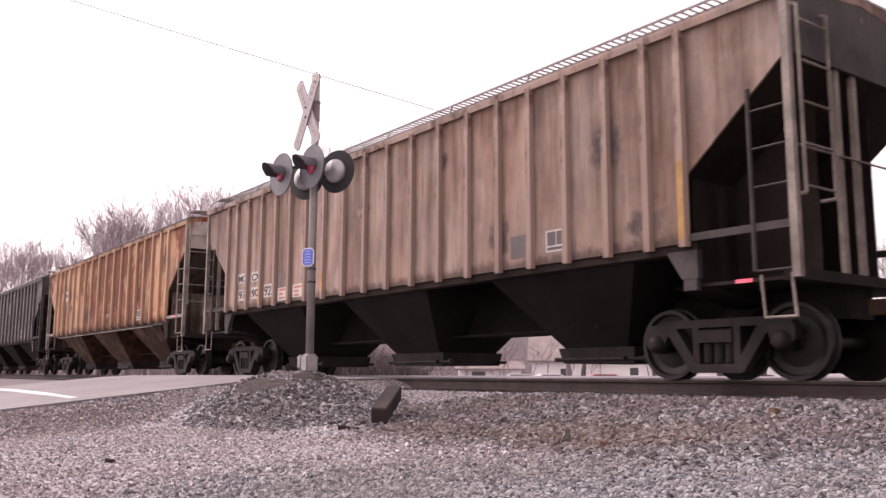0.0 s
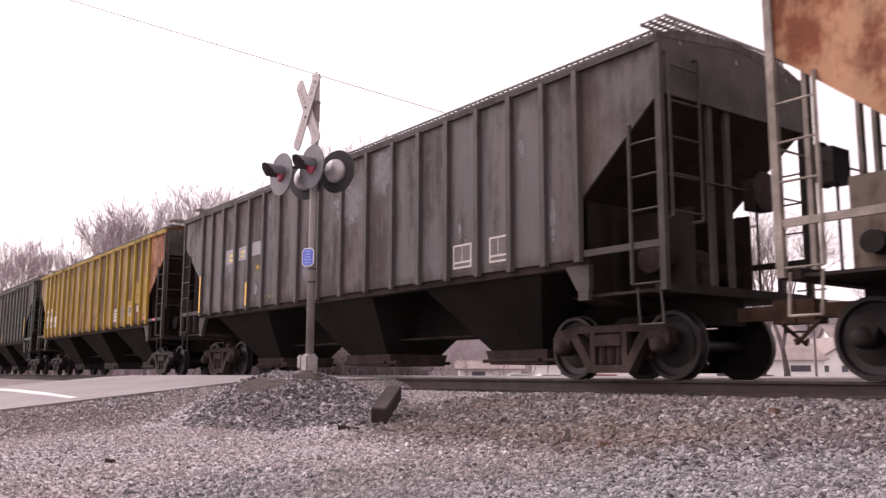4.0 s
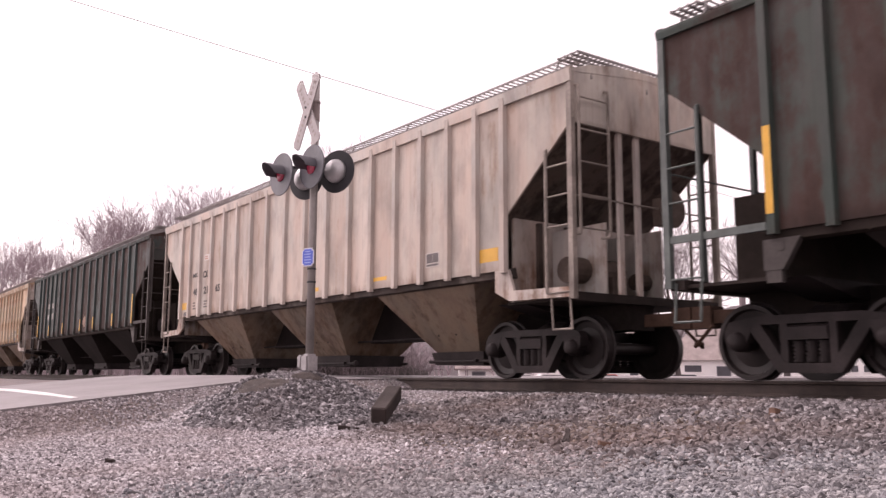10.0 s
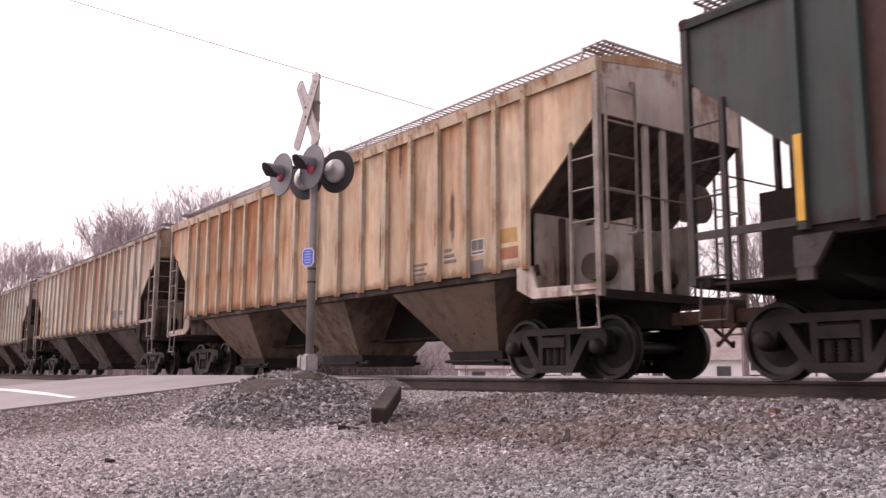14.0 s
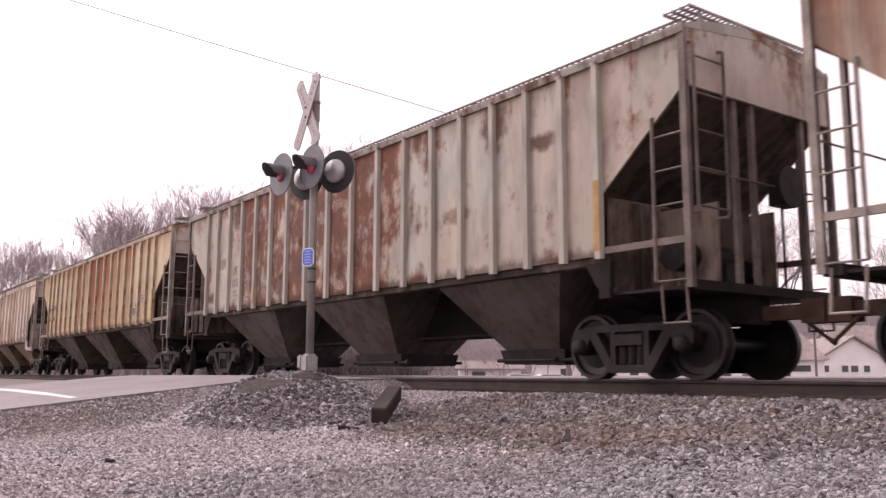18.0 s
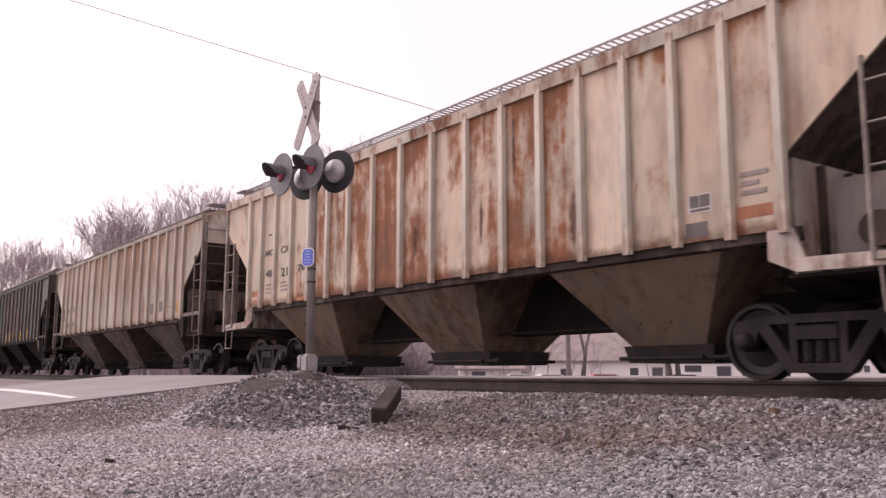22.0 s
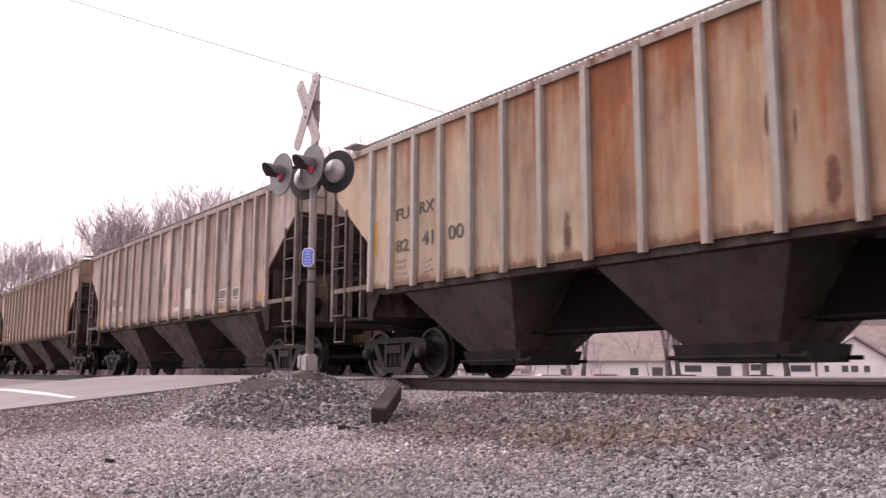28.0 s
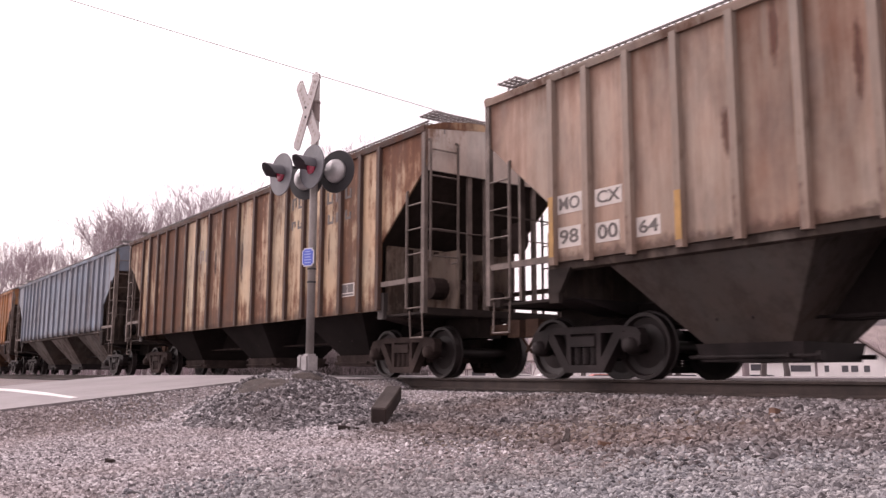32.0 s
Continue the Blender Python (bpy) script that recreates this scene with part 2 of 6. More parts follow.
M_wall_white = plain("white_siding", (0.92, 0.90, 0.90), 0.7, 0, 0.08, 1)
M_roof = plain("grey_brown_shingles", (0.27, 0.222, 0.215), 0.9, 0, 0.25, 2)
M_glass = plain("dark_window_glass", (0.10, 0.10, 0.115), 0.15, 0, 0.2, 2, 0.02)
M_dirt = plain("brown_debris", (0.16, 0.09, 0.065), 0.9, 0, 0.4, 8, 0.4)
M_ballast = stone_mat("crushed_stone", [(0.046, 0.038, 0.040), (0.097, 0.082, 0.085), (0.152, 0.130, 0.133), (0.207, 0.181, 0.185), (0.390, 0.356, 0.360)], (0.160, 0.108, 0.092))
M_fine = stone_mat("pale_dusty_gravel", [(0.080, 0.068, 0.072), (0.225, 0.195, 0.203), (0.350, 0.307, 0.318), (0.450, 0.400, 0.412), (0.680, 0.625, 0.640)], (0.310, 0.252, 0.246))
M_pile = stone_mat("grey_pile_stone", [(0.026, 0.023, 0.026), (0.080, 0.070, 0.076), (0.150, 0.132, 0.140), (0.216, 0.194, 0.203), (0.520, 0.480, 0.490)], (0.140, 0.115, 0.115))
M_rusty = stone_mat("rust_stained_stone", [(0.045, 0.032, 0.028), (0.105, 0.075, 0.062), (0.170, 0.130, 0.112), (0.240, 0.198, 0.180), (0.380, 0.330, 0.310)], (0.140, 0.092, 0.074))
M_pebble = stone_mat("blue_grey_gravel", [(0.065, 0.062, 0.068), (0.150, 0.143, 0.155), (0.225, 0.214, 0.224), (0.290, 0.276, 0.283), (0.400, 0.380, 0.380)], (0.225, 0.192, 0.186))


def ground_mat():
    m = Nodes("gravelly_ground")
    a, b = m.noise(m.obj, 0.35, 5), m.noise(m.obj, 28, 4, 0.75)
    c = m.mix(m.ramp(a, 0.4, 0.62), (0.215, 0.184, 0.190), (0.250, 0.196, 0.182))
    c = m.mix(m.ramp(b, 0.35, 0.65), m.mix(0.75, c, (0.047, 0.042, 0.042)), c)
    return m.done(c, 0.95, 0, b, 0.7, 0.03)


M_ground = ground_mat()


# ---- mesh helpers ----
def finish(bm, name, smooth=False):
    bmesh.ops.recalc_face_normals(bm, faces=bm.faces)
    me = bpy.data.meshes.new(name)
    bm.to_mesh(me)
    bm.free()
    if smooth:
        for pl in me.polygons:
            pl.use_smooth = True
    return me


def put(name, me, material, parent=None, label="", at=None):
    """Links a mesh as one object whose material belongs to the object, so that alike pieces share the mesh."""
    ob = new(name, me)
    if not me.materials:
        me.materials.append(None)
    ob.material_slots[0].link = "OBJECT"
    ob.material_slots[0].material = material
    if parent is not None:
        ob.parent = parent
    if at is not None:
        ob.matrix_basis = at
    if label:
        tagged(ob, label)
    return ob


def part(name, bm, material, parent, label="", smooth=False):
    return put(name, finish(bm, name, smooth), material, parent, label)


def box(bm, x0, x1, y0, y1, z0, z1):
    v = [bm.verts.new((x, y, z)) for x in (x0, x1) for y in (y0, y1) for z in (z0, z1)]
    for f in ((0, 1, 3, 2), (4, 6, 7, 5), (0, 4, 5, 1), (2, 3, 7, 6), (0, 2, 6, 4), (1, 5, 7, 3)):
        bm.faces.new([v[i] for i in f])
    return v


def prism(bm, pts, y0, y1):
    """A plate: an outline in the x-z plane, from y0 to y1."""
    a, b = [bm.verts.new((x, y0, z)) for x, z in pts], [bm.verts.new((x, y1, z)) for x, z in pts]
    bm.faces.new(a)
    bm.faces.new(b[::-1])
    for i in range(len(pts)):
        j = (i + 1) % len(pts)
        bm.faces.new((a[i], b[i], b[j], a[j]))


def prism_x(bm, pts, x0, x1):
    """A bar along x with an outline in the y-z plane."""
    a, b = [bm.verts.new((x0, y, z)) for y, z in pts], [bm.verts.new((x1, y, z)) for y, z in pts]
    bm.faces.new(a)
    bm.faces.new(b[::-1])
    for i in range(len(pts)):
        j = (i + 1) % len(pts)
        bm.faces.new((a[i], b[i], b[j], a[j]))


def prism_z(bm, pts, z0, z1):
    a, b = [bm.verts.new((x, y, z0)) for x, y in pts], [bm.verts.new((x, y, z1)) for x, y in pts]
    bm.faces.new(a)
    bm.faces.new(b[::-1])
    for i in range(len(pts)):
        j = (i + 1) % len(pts)
        bm.faces.new((a[i], b[i], b[j], a[j]))


def hexa(bm, low, high):
    """A solid between two four-cornered outlines."""
    a, b = [bm.verts.new(q) for q in low], [bm.verts.new(q) for q in high]
    bm.faces.new(a)
    bm.faces.new(b[::-1])
    for i in range(4):
        j = (i + 1) % 4
        bm.faces.new((a[i], b[i], b[j], a[j]))


def rod(bm, p0, p1, r0, r1=None, seg=8):
    """A round bar from p0 to p1."""
    p0, p1 = Vector(p0), Vector(p1)
    d = p1 - p0
    q = d.to_track_quat("Z", "Y")
    r1 = r0 if r1 is None else r1
    ra, rb = [], []
    for i in range(seg):
        w = 2 * math.pi * i / seg
        c = Vector((math.cos(w), math.sin(w), 0))
        ra.append(bm.verts.new(p0 + q @ (c * r0)))
        rb.append(bm.verts.new(p1 + q @ (c * r1)))
    bm.faces.new(ra[::-1])
    bm.faces.new(rb)
    for i in range(seg):
        j = (i + 1) % seg
        bm.faces.new((ra[i], ra[j], rb[j], rb[i]))


def lathe(bm, prof, centre=(0, 0, 0), axis="y", seg=24):
    """A turned solid: (radius, offset along the axis) pairs."""
    rings = []
    for r, o in prof:
        ring = []
        for i in range(seg):
            w = 2 * math.pi * i / seg
            a, b = r * math.cos(w), r * math.sin(w)
            p = {"x": (o, a, b), "y": (a, o, b), "z": (a, b, o)}[axis]
            ring.append(bm.verts.new(Vector(centre) + Vector(p)))
        rings.append(ring)
    for k in range(len(rings) - 1):
        for i in range(seg):
            j = (i + 1) % seg
            bm.faces.new((rings[k][i], rings[k][j], rings[k + 1][j], rings[k + 1][i]))
    bm.faces.new(rings[0])
    bm.faces.new(rings[-1][::-1])


def made(fn, name, smooth=False):
    bm = bmesh.new()
    fn(bm)
    return finish(bm, name, smooth)


def words(text, height, depth=0.006, spacing=1.0):
    """Lettering as a mesh, standing in the x-z plane and facing -y, its lower left corner at the origin."""
    cu = bpy.data.curves.new("lettering", "FONT")
    cu.body, cu.size, cu.extrude, cu.space_character = text, height * 1.38, depth / 2, spacing
    cu.resolution_u = 3
    cu.offset = 0.018 * height
    ob = bpy.data.objects.new("lettering", cu)
    me = bpy.data.meshes.new_from_object(ob)
    bpy.data.objects.remove(ob)
    me.transform(pose(0, 0, 0, 90))
    return me


# ---- ground, road and track ----
POLE = (-10.51, -4.55)


def smooth(a, b, v):
    s = min(1.0, max(0.0, (v - a) / (b - a)))
    return s * s * (3 - 2 * s)


def road_z(y):
    if y > -4.2:
        return -0.015
    return max(-0.6, -0.015 - 0.085 * (-4.2 - y))


def skew(y):
    """How far the road's edges stand to the side of their line beside the signal: it crosses the tracks aslant."""
    return -0.40 * (min(8.0, max(-14.0, y)) + 5.3)


def ground_z(x, y):
    if y < 0:
        d = (-y - 1.75) / 1.066
        z = -0.22 if d < 0 else -0.22 - 0.24 * smooth(0, 2.2, d) - 0.20 * smooth(1.5, 5.5, d)
    else:
        z = -0.22 - 0.3 * smooth(1.7, 5, y) - 0.9 * smooth(8, 40, y)
    z += 0.035 * noise.noise((x * 0.7, y * 0.7, 0.3)) * smooth(1.4, 3, abs(y))
    ax, ay = x - POLE[0], y - POLE[1]
    ahead, right = -ax * 0.8075 + ay * 0.590, ax * 0.590 + ay * 0.8075
    u, w = (ahead - 0.05) / (1.1 if ahead < 0 else 1.5), (right + 0.28) / 1.12
    z += 0.58 * math.exp(-(u * u + w * w) ** 1.15 * 0.9) * (1 + 0.12 * noise.noise((x * 2.1, y * 2.1, 4)))
    u = x - skew(y)
    r = smooth(-11.5, -12.4, u) * smooth(-22.8, -21.3, u)
    return z * (1 - r) + (road_z(y) - 0.022) * r


def axis(lo, hi, step, far):
    mid = list(np.arange(lo, hi + 1e-6, step))
    out = [step * 1.6 ** i for i in range(1, 40) if step * 1.6 ** i < far] + [far]
    return [lo - o for o in out[::-1]] + mid + [hi + o for o in out]


def sheet(name, xs, ys, height, material):
    nx, ny = len(xs), len(ys)
    verts = [(x, y, height(x, y)) for x in xs for y in ys]
    faces = [(i * ny + j, (i + 1) * ny + j, (i + 1) * ny + j + 1, i * ny + j + 1) for i in range(nx - 1) for j in range(ny - 1)]
    me = bpy.data.meshes.new(name)
    me.from_pydata(verts, [], faces)
    for pl in me.polygons:
        pl.use_smooth = True
    return put(name, me, material)


ground = sheet("ground", axis(-20.0, 3.0, 0.15, 2500), axis(-10.4, 2.0, 0.12, 2500), ground_z, M_ground)
tagged(ground, "pinkish grey gravel and dirt beside the railway", "ground", kind="structure")


ROAD_X = [-21.4, -19.1, -16.85, -14.6, -12.3]


def road_mesh(bm):
    ys = [-60, -30, -14, -11] + [-10.05 + 0.45 * i for i in range(15)] + [-3, -1.7, 1.7, 6, 20, 60]
    xs = ROAD_X
    grid = [[bm.verts.new((x + skew(y) + (0.05 * noise.noise((x, y * 1.7, 2)) if x in (xs[0], xs[-1]) else 0), y, road_z(y) + 0.05 * (1 - ((x + 16.85) / 4.55) ** 2))) for x in xs] for y in ys]
    for a, b in zip(grid, grid[1:]):
        for i in range(len(xs) - 1):
            bm.faces.new((a[i], a[i + 1], b[i + 1], b[i]))
    for k in (0, -1):
        low = [bm.verts.new((g[k].co.x, g[k].co.y, g[k].co.z - 0.12)) for g in grid]
        for i in range(len(grid) - 1):
            bm.faces.new((grid[i][k], grid[i + 1][k], low[i + 1], low[i]))


road = put("road", made(road_mesh, "road"), M_asphalt)
tagged(road, "worn light grey asphalt road crossing the tracks", "road", kind="structure")


def road_top(x, y):
    """The road's surface between its long seams; x as beside the signal."""
    for a, b in zip(ROAD_X, ROAD_X[1:]):
        if x <= b or b == ROAD_X[-1]:
            za, zb = (0.05 * (1 - ((v + 16.85) / 4.55) ** 2) for v in (a, b))
            return road_z(y) + za + (zb - za) * (x - a) / (b - a)


def line_mesh(bm):
    """Worn paint, narrower towards the road's edge."""
    cuts = [-20.9, -19.1, -16.85, -14.6, -13.9, -12.78]
    wide = [0.15, 0.15, 0.15, 0.13, 0.08, 0.05]
    rows = []
    for x, w in zip(cuts, wide):
        y0, y1 = -7.16 - w, -7.10
        rows.append([bm.verts.new((x + skew(y), y, road_top(x, y) + h)) for y, h in ((y0, 0.006), (y1, 0.006), (y1, 0.001), (y0, 0.001))])
    for p, q in zip(rows, rows[1:]):
        for i in range(4):
            j = (i + 1) % 4
            bm.faces.new((p[i], q[i], q[j], p[j]))
    bm.faces.new(rows[0])
    bm.faces.new(rows[-1][::-1])


stop_line = put("stop_line", made(line_mesh, "stop_line"), M_line)
tagged(stop_line, "white painted stop line on grey asphalt", "road marking", kind="structure")

track = tagged(new("railway_track"), "rusty rails on dark timber ties in crushed stone", "railway track", kind="structure")
RAIL = [(-0.075, -0.19), (0.075, -0.19), (0.075, -0.175), (0.012, -0.15), (0.010, -0.045), (0.037, -0.035), (0.037, -0.006), (0.030, 0.0), (-0.030, 0.0), (-0.037, -0.006), (-0.037, -0.035), (-0.010, -0.045), (-0.012, -0.15), (-0.075, -0.175)]
for side in (-1, 1):
    rail = put("rail", made(lambda bm: prism_x(bm, [(y + side * 0.755, z) for y, z in RAIL], -460, 70), "rail"), M_rail, track, "brown rusty steel rail")
    put("rail_head", made(lambda bm: box(bm, -460, 70, side * 0.755 - 0.026, side * 0.755 + 0.026, 0.0, 0.002), "rail_head"), M_railtop, rail, "polished running surface")


def tie_mesh(bm):
    v = box(bm, -0.115, 0.115, -1.3, 1.3, -0.37, -0.192)
    bmesh.ops.bevel(bm, geom=bm.edges[:], offset=0.012, segments=1, affect="EDGES")


ME_tie = made(tie_mesh, "tie")


# ---- crushed stone ----
def stones(name, places, sizes, material, label, flat=0.7):
    """Many small angular stones in one mesh."""
    n = len(places)
    ico = bmesh.new()
    bmesh.ops.create_icosphere(ico, subdivisions=1, radius=1.0)
    base = np.array([v.co[:] for v in ico.verts])
    tris = np.array([[v.index for v in f.verts] for f in ico.faces])
    ico.free()
    rng = np.random.default_rng(len(name) + n)
    kinds = np.stack([base * rng.uniform(0.45, 1.25, (len(base), 1)) for _ in range(24)])
    pts = kinds[rng.integers(0, 24, n)] * np.array(sizes)[:, None, None] * rng.uniform(0.65, 1.3, (n, 1, 3)) * np.array([1, 1, flat])
    a = rng.uniform(0, 2 * np.pi, n)
    c, s = np.cos(a)[:, None], np.sin(a)[:, None]
    tilt = rng.uniform(-1.1, 1.1, n)
    ct, st = np.cos(tilt)[:, None], np.sin(tilt)[:, None]
    x, y, z = pts[..., 0], pts[..., 1], pts[..., 2]
    y, z = y * ct - z * st, y * st + z * ct
    x, y = x * c - y * s, x * s + y * c
    verts = np.stack([x, y, z], -1) + np.array(places)[:, None, :]
    me = bpy.data.meshes.new(name)
    nv, nf = n * len(base), n * len(tris)
    me.vertices.add(nv)
    me.vertices.foreach_set("co", verts.reshape(-1).astype(np.float32))
    me.loops.add(nf * 3)
    me.polygons.add(nf)
    idx = (tris[None] + (np.arange(n) * len(base))[:, None, None]).reshape(-1)
    me.loops.foreach_set("vertex_index", idx.astype(np.int32))
    me.polygons.foreach_set("loop_start", np.arange(0, nf * 3, 3, dtype=np.int32))
    me.update(calc_edges=True)
    me.shade_flat()
    return tagged(put(name, me, material), label, "gravel", kind="stuff")


# slumped soil on the heap: centre to the right of and beyond the signal, half widths, height
SOIL = ((-0.52, -0.50, 0.40, 0.24, 0.016), (0.02, -0.26, 0.24, 0.13, 0.040))


def scatter():
    rng = np.random.default_rng(5)
    heaps = {"ballast": [], "pile": [], "pebble": [], "fine": [], "rusty": []}
    N, more = 138000, 62000
    ah = 2.1 + 14.7 * rng.random(N) ** 1.3
    rt = ah * rng.uniform(-0.72, 0.72, N)
    # the yard between the road and the heap is strewn more thickly
    ah = np.concatenate([ah, 5.6 + 5.6 * rng.random(more)])
    rt = np.concatenate([rt, ah[N:] * rng.uniform(-0.70, -0.05, more)])
    N += more
    rt += np.where(np.abs(rt) > 0.64 * ah, rng.normal(0, 0.6, N), 0)
    ah += np.where(ah < 2.6, rng.normal(0, 0.3, N), 0)
    ch = rng.random(N)
    sz = rng.random(N)
    for a, r, c, s in zip(ah, rt, ch, sz):
        p = spot(r, a)
        x, y = p.x, p.y
        if y > -0.86 or (x < -12.34 + skew(y) and y < 0) or y < -9.9:
            continue
        z = ground_z(x, y)
        ax, ay = x - POLE[0], y - POLE[1]
        near, right = -ax * 0.8075 + ay * 0.590, ax * 0.590 + ay * 0.8075
        m = ((near + 0.1) / 1.75) ** 2 + ((right + 0.12) / 1.4) ** 2
        edge = 5.45 + 0.35 * noise.noise((r * 0.8, a * 0.8, 9))
        if m < 1 + 0.3 * noise.noise((x * 2, y * 2, 1)):
            kind, size = "pile", 0.018 + 0.022 * s * s
        elif a + 1.1 * (c - 0.5) + (0.9 if s < 0.3 else 0) < edge and r + 1.2 * (s - 0.5) > -1.3 + 0.5 * noise.noise((r, a, 3)):
            kind, size = "pebble", 0.013 + 0.016 * s
        elif y + 1.6 * (c - 0.5) > -4.55 and x > -9.7:
            kind, size = "ballast", 0.020 + 0.026 * s * s
        else:
            kind, size = ("fine" if y + 1.3 * (c - 0.5) < -5.2 + 0.6 * noise.noise((x, y, 7)) or x < -7.95 else "ballast"), 0.009 + 0.017 * s * s
        # slumped soil on the heap beside the signal keeps few stones
        if kind == "pile" and any(((right - u) / wu) ** 2 + ((near - v) / wv) ** 2 < 0.8 for u, v, wu, wv, h in SOIL) and s > 0.22:
            continue
        spread = ((r - 1.2) / 1.9) ** 2 + ((a - 6.9) / 1.1) ** 2
        if kind in ("ballast", "pebble", "fine") and spread < 1 and (s * 7.3) % 1 < 0.32 * (1 - spread):
            kind = "rusty"
        heaps[kind].append((x, y, z + size * 0.25 * c, size))
    return heaps


heaps = scatter()
for key, label, mat in (("ballast", "light pinkish grey crushed stone ballast", M_ballast), ("pile", "dark grey heap of crushed stone round the signal", M_pile), ("fine", "pale dusty pinkish gravel of the yard", M_fine), ("pebble", "bluish grey gravel strip in the foreground", M_pebble), ("rusty", "rust-stained brown stones among grey gravel", M_rusty)):
    stones("gravel", [h[:3] for h in heaps[key]], [h[3] for h in heaps[key]], mat, label)


# ---- hopper wagons ----
LONG = 1.10   # the sheets below are drawn for a short wagon; lengthen() gives them their true length
HALF, XR, SIDE_Y = 7.78, 6.47, 1.60
SILL, EAVE, CUT_LO, CUT_HI = 1.63, 4.36, 2.46, 3.66


def rib_row(gaps, centre):
    xs = [-(sum(gaps) + centre / 2)]
    for g in gaps + [centre] + gaps[::-1]:
        xs.append(xs[-1] + g)
    return xs


def soil(u, v, wu, wv, h):
    """A low clod of damp earth that lies on the heap."""
    bm = bmesh.new()
    rings, n = 7, 28
    loops = []
    for k in range(rings + 1):
        f = max(0.02, k / rings)
        row = []
        for i in range(n):
            a = 2 * math.pi * i / n
            g = f * (1 + 0.22 * noise.noise((2 * math.cos(a) + u, 2 * math.sin(a), 4)))
            right, beyond = u + wu * g * math.cos(a), v + wv * g * math.sin(a)
            x, y = POLE[0] - 0.8075 * beyond + 0.590 * right, POLE[1] + 0.590 * beyond + 0.8075 * right
            lump = 0.020 * noise.noise((x * 9, y * 9, 6))
            row.append(bm.verts.new((x, y, ground_z(x, y) + h * (1 - f ** 3) + (lump if k < rings else -0.012))))
        loops.append(row)
    for p, q in zip(loops, loops[1:]):
        for i in range(n):
            bm.faces.new((p[i], q[i], q[(i + 1) % n], p[(i + 1) % n]))
    bm.faces.new(loops[0])
    me = bpy.data.meshes.new("soil")
    bmesh.ops.recalc_face_normals(bm, faces=bm.faces)
    bm.to_mesh(me)
    bm.free()
    for f in me.polygons:
        f.use_smooth = True
    tagged(put("soil", me, M_soil), "dark brown slumped soil on a heap of stones", "soil", kind="stuff")


M_soil = plain("damp_brown_soil", (0.058, 0.044, 0.040), 0.95, 0, 0.6, 16, 0.8)
for patch in SOIL:
    soil(*patch)


RIBS = rib_row([0.62, 0.68, 0.72, 0.74, 0.75, 0.77, 0.83, 0.87], 0.88)
CLOSE_RIBS = rib_row([0.50, 0.62, 0.70, 0.68, 0.66, 0.70, 0.72, 0.74, 0.74], 0.72)
TRUCK_X, WHEEL_R, BASE = 6.41, 0.457, 1.80


def side_panel(bm, x0, x1, sill):
    """One steel sheet of the side, between two ribs."""
    prism(bm, [(x0, sill), (x1, sill), (x1, EAVE), (x0, EAVE)], -SIDE_Y, -SIDE_Y + 0.03)


def corner_panel(bm, x, s, sill):
    """The last sheet of the side, cut away below along the sloping end."""
    o = [(x, sill), (s * XR, sill), (s * XR, CUT_LO), (s * HALF, CUT_HI), (s * HALF, EAVE), (x, EAVE)]
    prism(bm, o, -SIDE_Y, -SIDE_Y + 0.03)


def rib(bm, z0=SILL - 0.045, z1=EAVE - 0.05):
    prism_z(bm, [(-0.066, 0.0), (-0.046, -0.064), (0.046, -0.064), (0.066, 0.0)], z0, z1)


ROOF = [(-1.62, 4.33), (-1.62, 4.375), (-1.25, 4.50), (-0.62, 4.60), (0, 4.62), (0.62, 4.60), (1.25, 4.50), (1.62, 4.375), (1.62, 4.33), (0, 4.52)]


def roof(bm):
    prism_x(bm, ROOF, -HALF, HALF)


def top_chord(bm, h=0.09):
    prism_x(bm, [(-1.60, EAVE - h), (-1.645, EAVE - h), (-1.66, EAVE - 0.01), (-1.66, EAVE + 0.02), (-1.60, EAVE + 0.02)], -HALF, HALF)


def side_sill(bm):
    prism_x(bm, [(-1.46, 1.50), (-1.56, 1.52), (-1.568, 1.64), (-1.50, 1.66)], -XR - 0.08, XR + 0.08)


def pipe_line(bm):
    rod(bm, (-XR + 0.9, -1.60, 1.50), (XR - 1.1, -1.60, 1.50), 0.014, seg=6)


def end_sheet(bm):
    """The upright upper part of the wagon's end, under the roof's curve."""
    pts = [(-1.58, CUT_HI - 0.06), (-1.58, 4.35), (-1.25, 4.49), (-0.62, 4.59), (0, 4.61), (0.62, 4.59), (1.25, 4.49), (1.58, 4.35), (1.58, CUT_HI - 0.06)]
    prism_x(bm, pts, HALF - 0.04, HALF - 0.005)


def slope_sheet(bm):
    """The sloping end of the hold, from the end sheet down to the first bay."""
    z2, x2 = 1.50, HALF - 2.30
    hexa(bm, [(HALF - 0.03, -1.565, CUT_HI - 0.04), (HALF - 0.03, 1.565, CUT_HI - 0.04), (XR, 1.565, CUT_LO), (XR, -1.565, CUT_LO)],
         [(HALF - 0.06, -1.565, CUT_HI), (HALF - 0.06, 1.565, CUT_HI), (XR - 0.03, 1.565, CUT_LO + 0.03), (XR - 0.03, -1.565, CUT_LO + 0.03)])
    hexa(bm, [(XR, -1.565, CUT_LO), (XR, 1.565, CUT_LO), (x2, 1.565, z2), (x2, -1.565, z2)],
         [(XR - 0.03, -1.565, CUT_LO + 0.03), (XR - 0.03, 1.565, CUT_LO + 0.03), (x2 - 0.03, 1.565, z2 + 0.03), (x2 - 0.03, -1.565, z2 + 0.03)])


def bulkhead(bm):
    box(bm, XR - 0.06, XR - 0.02, -1.45, 1.45, 1.12, CUT_LO - 0.01)


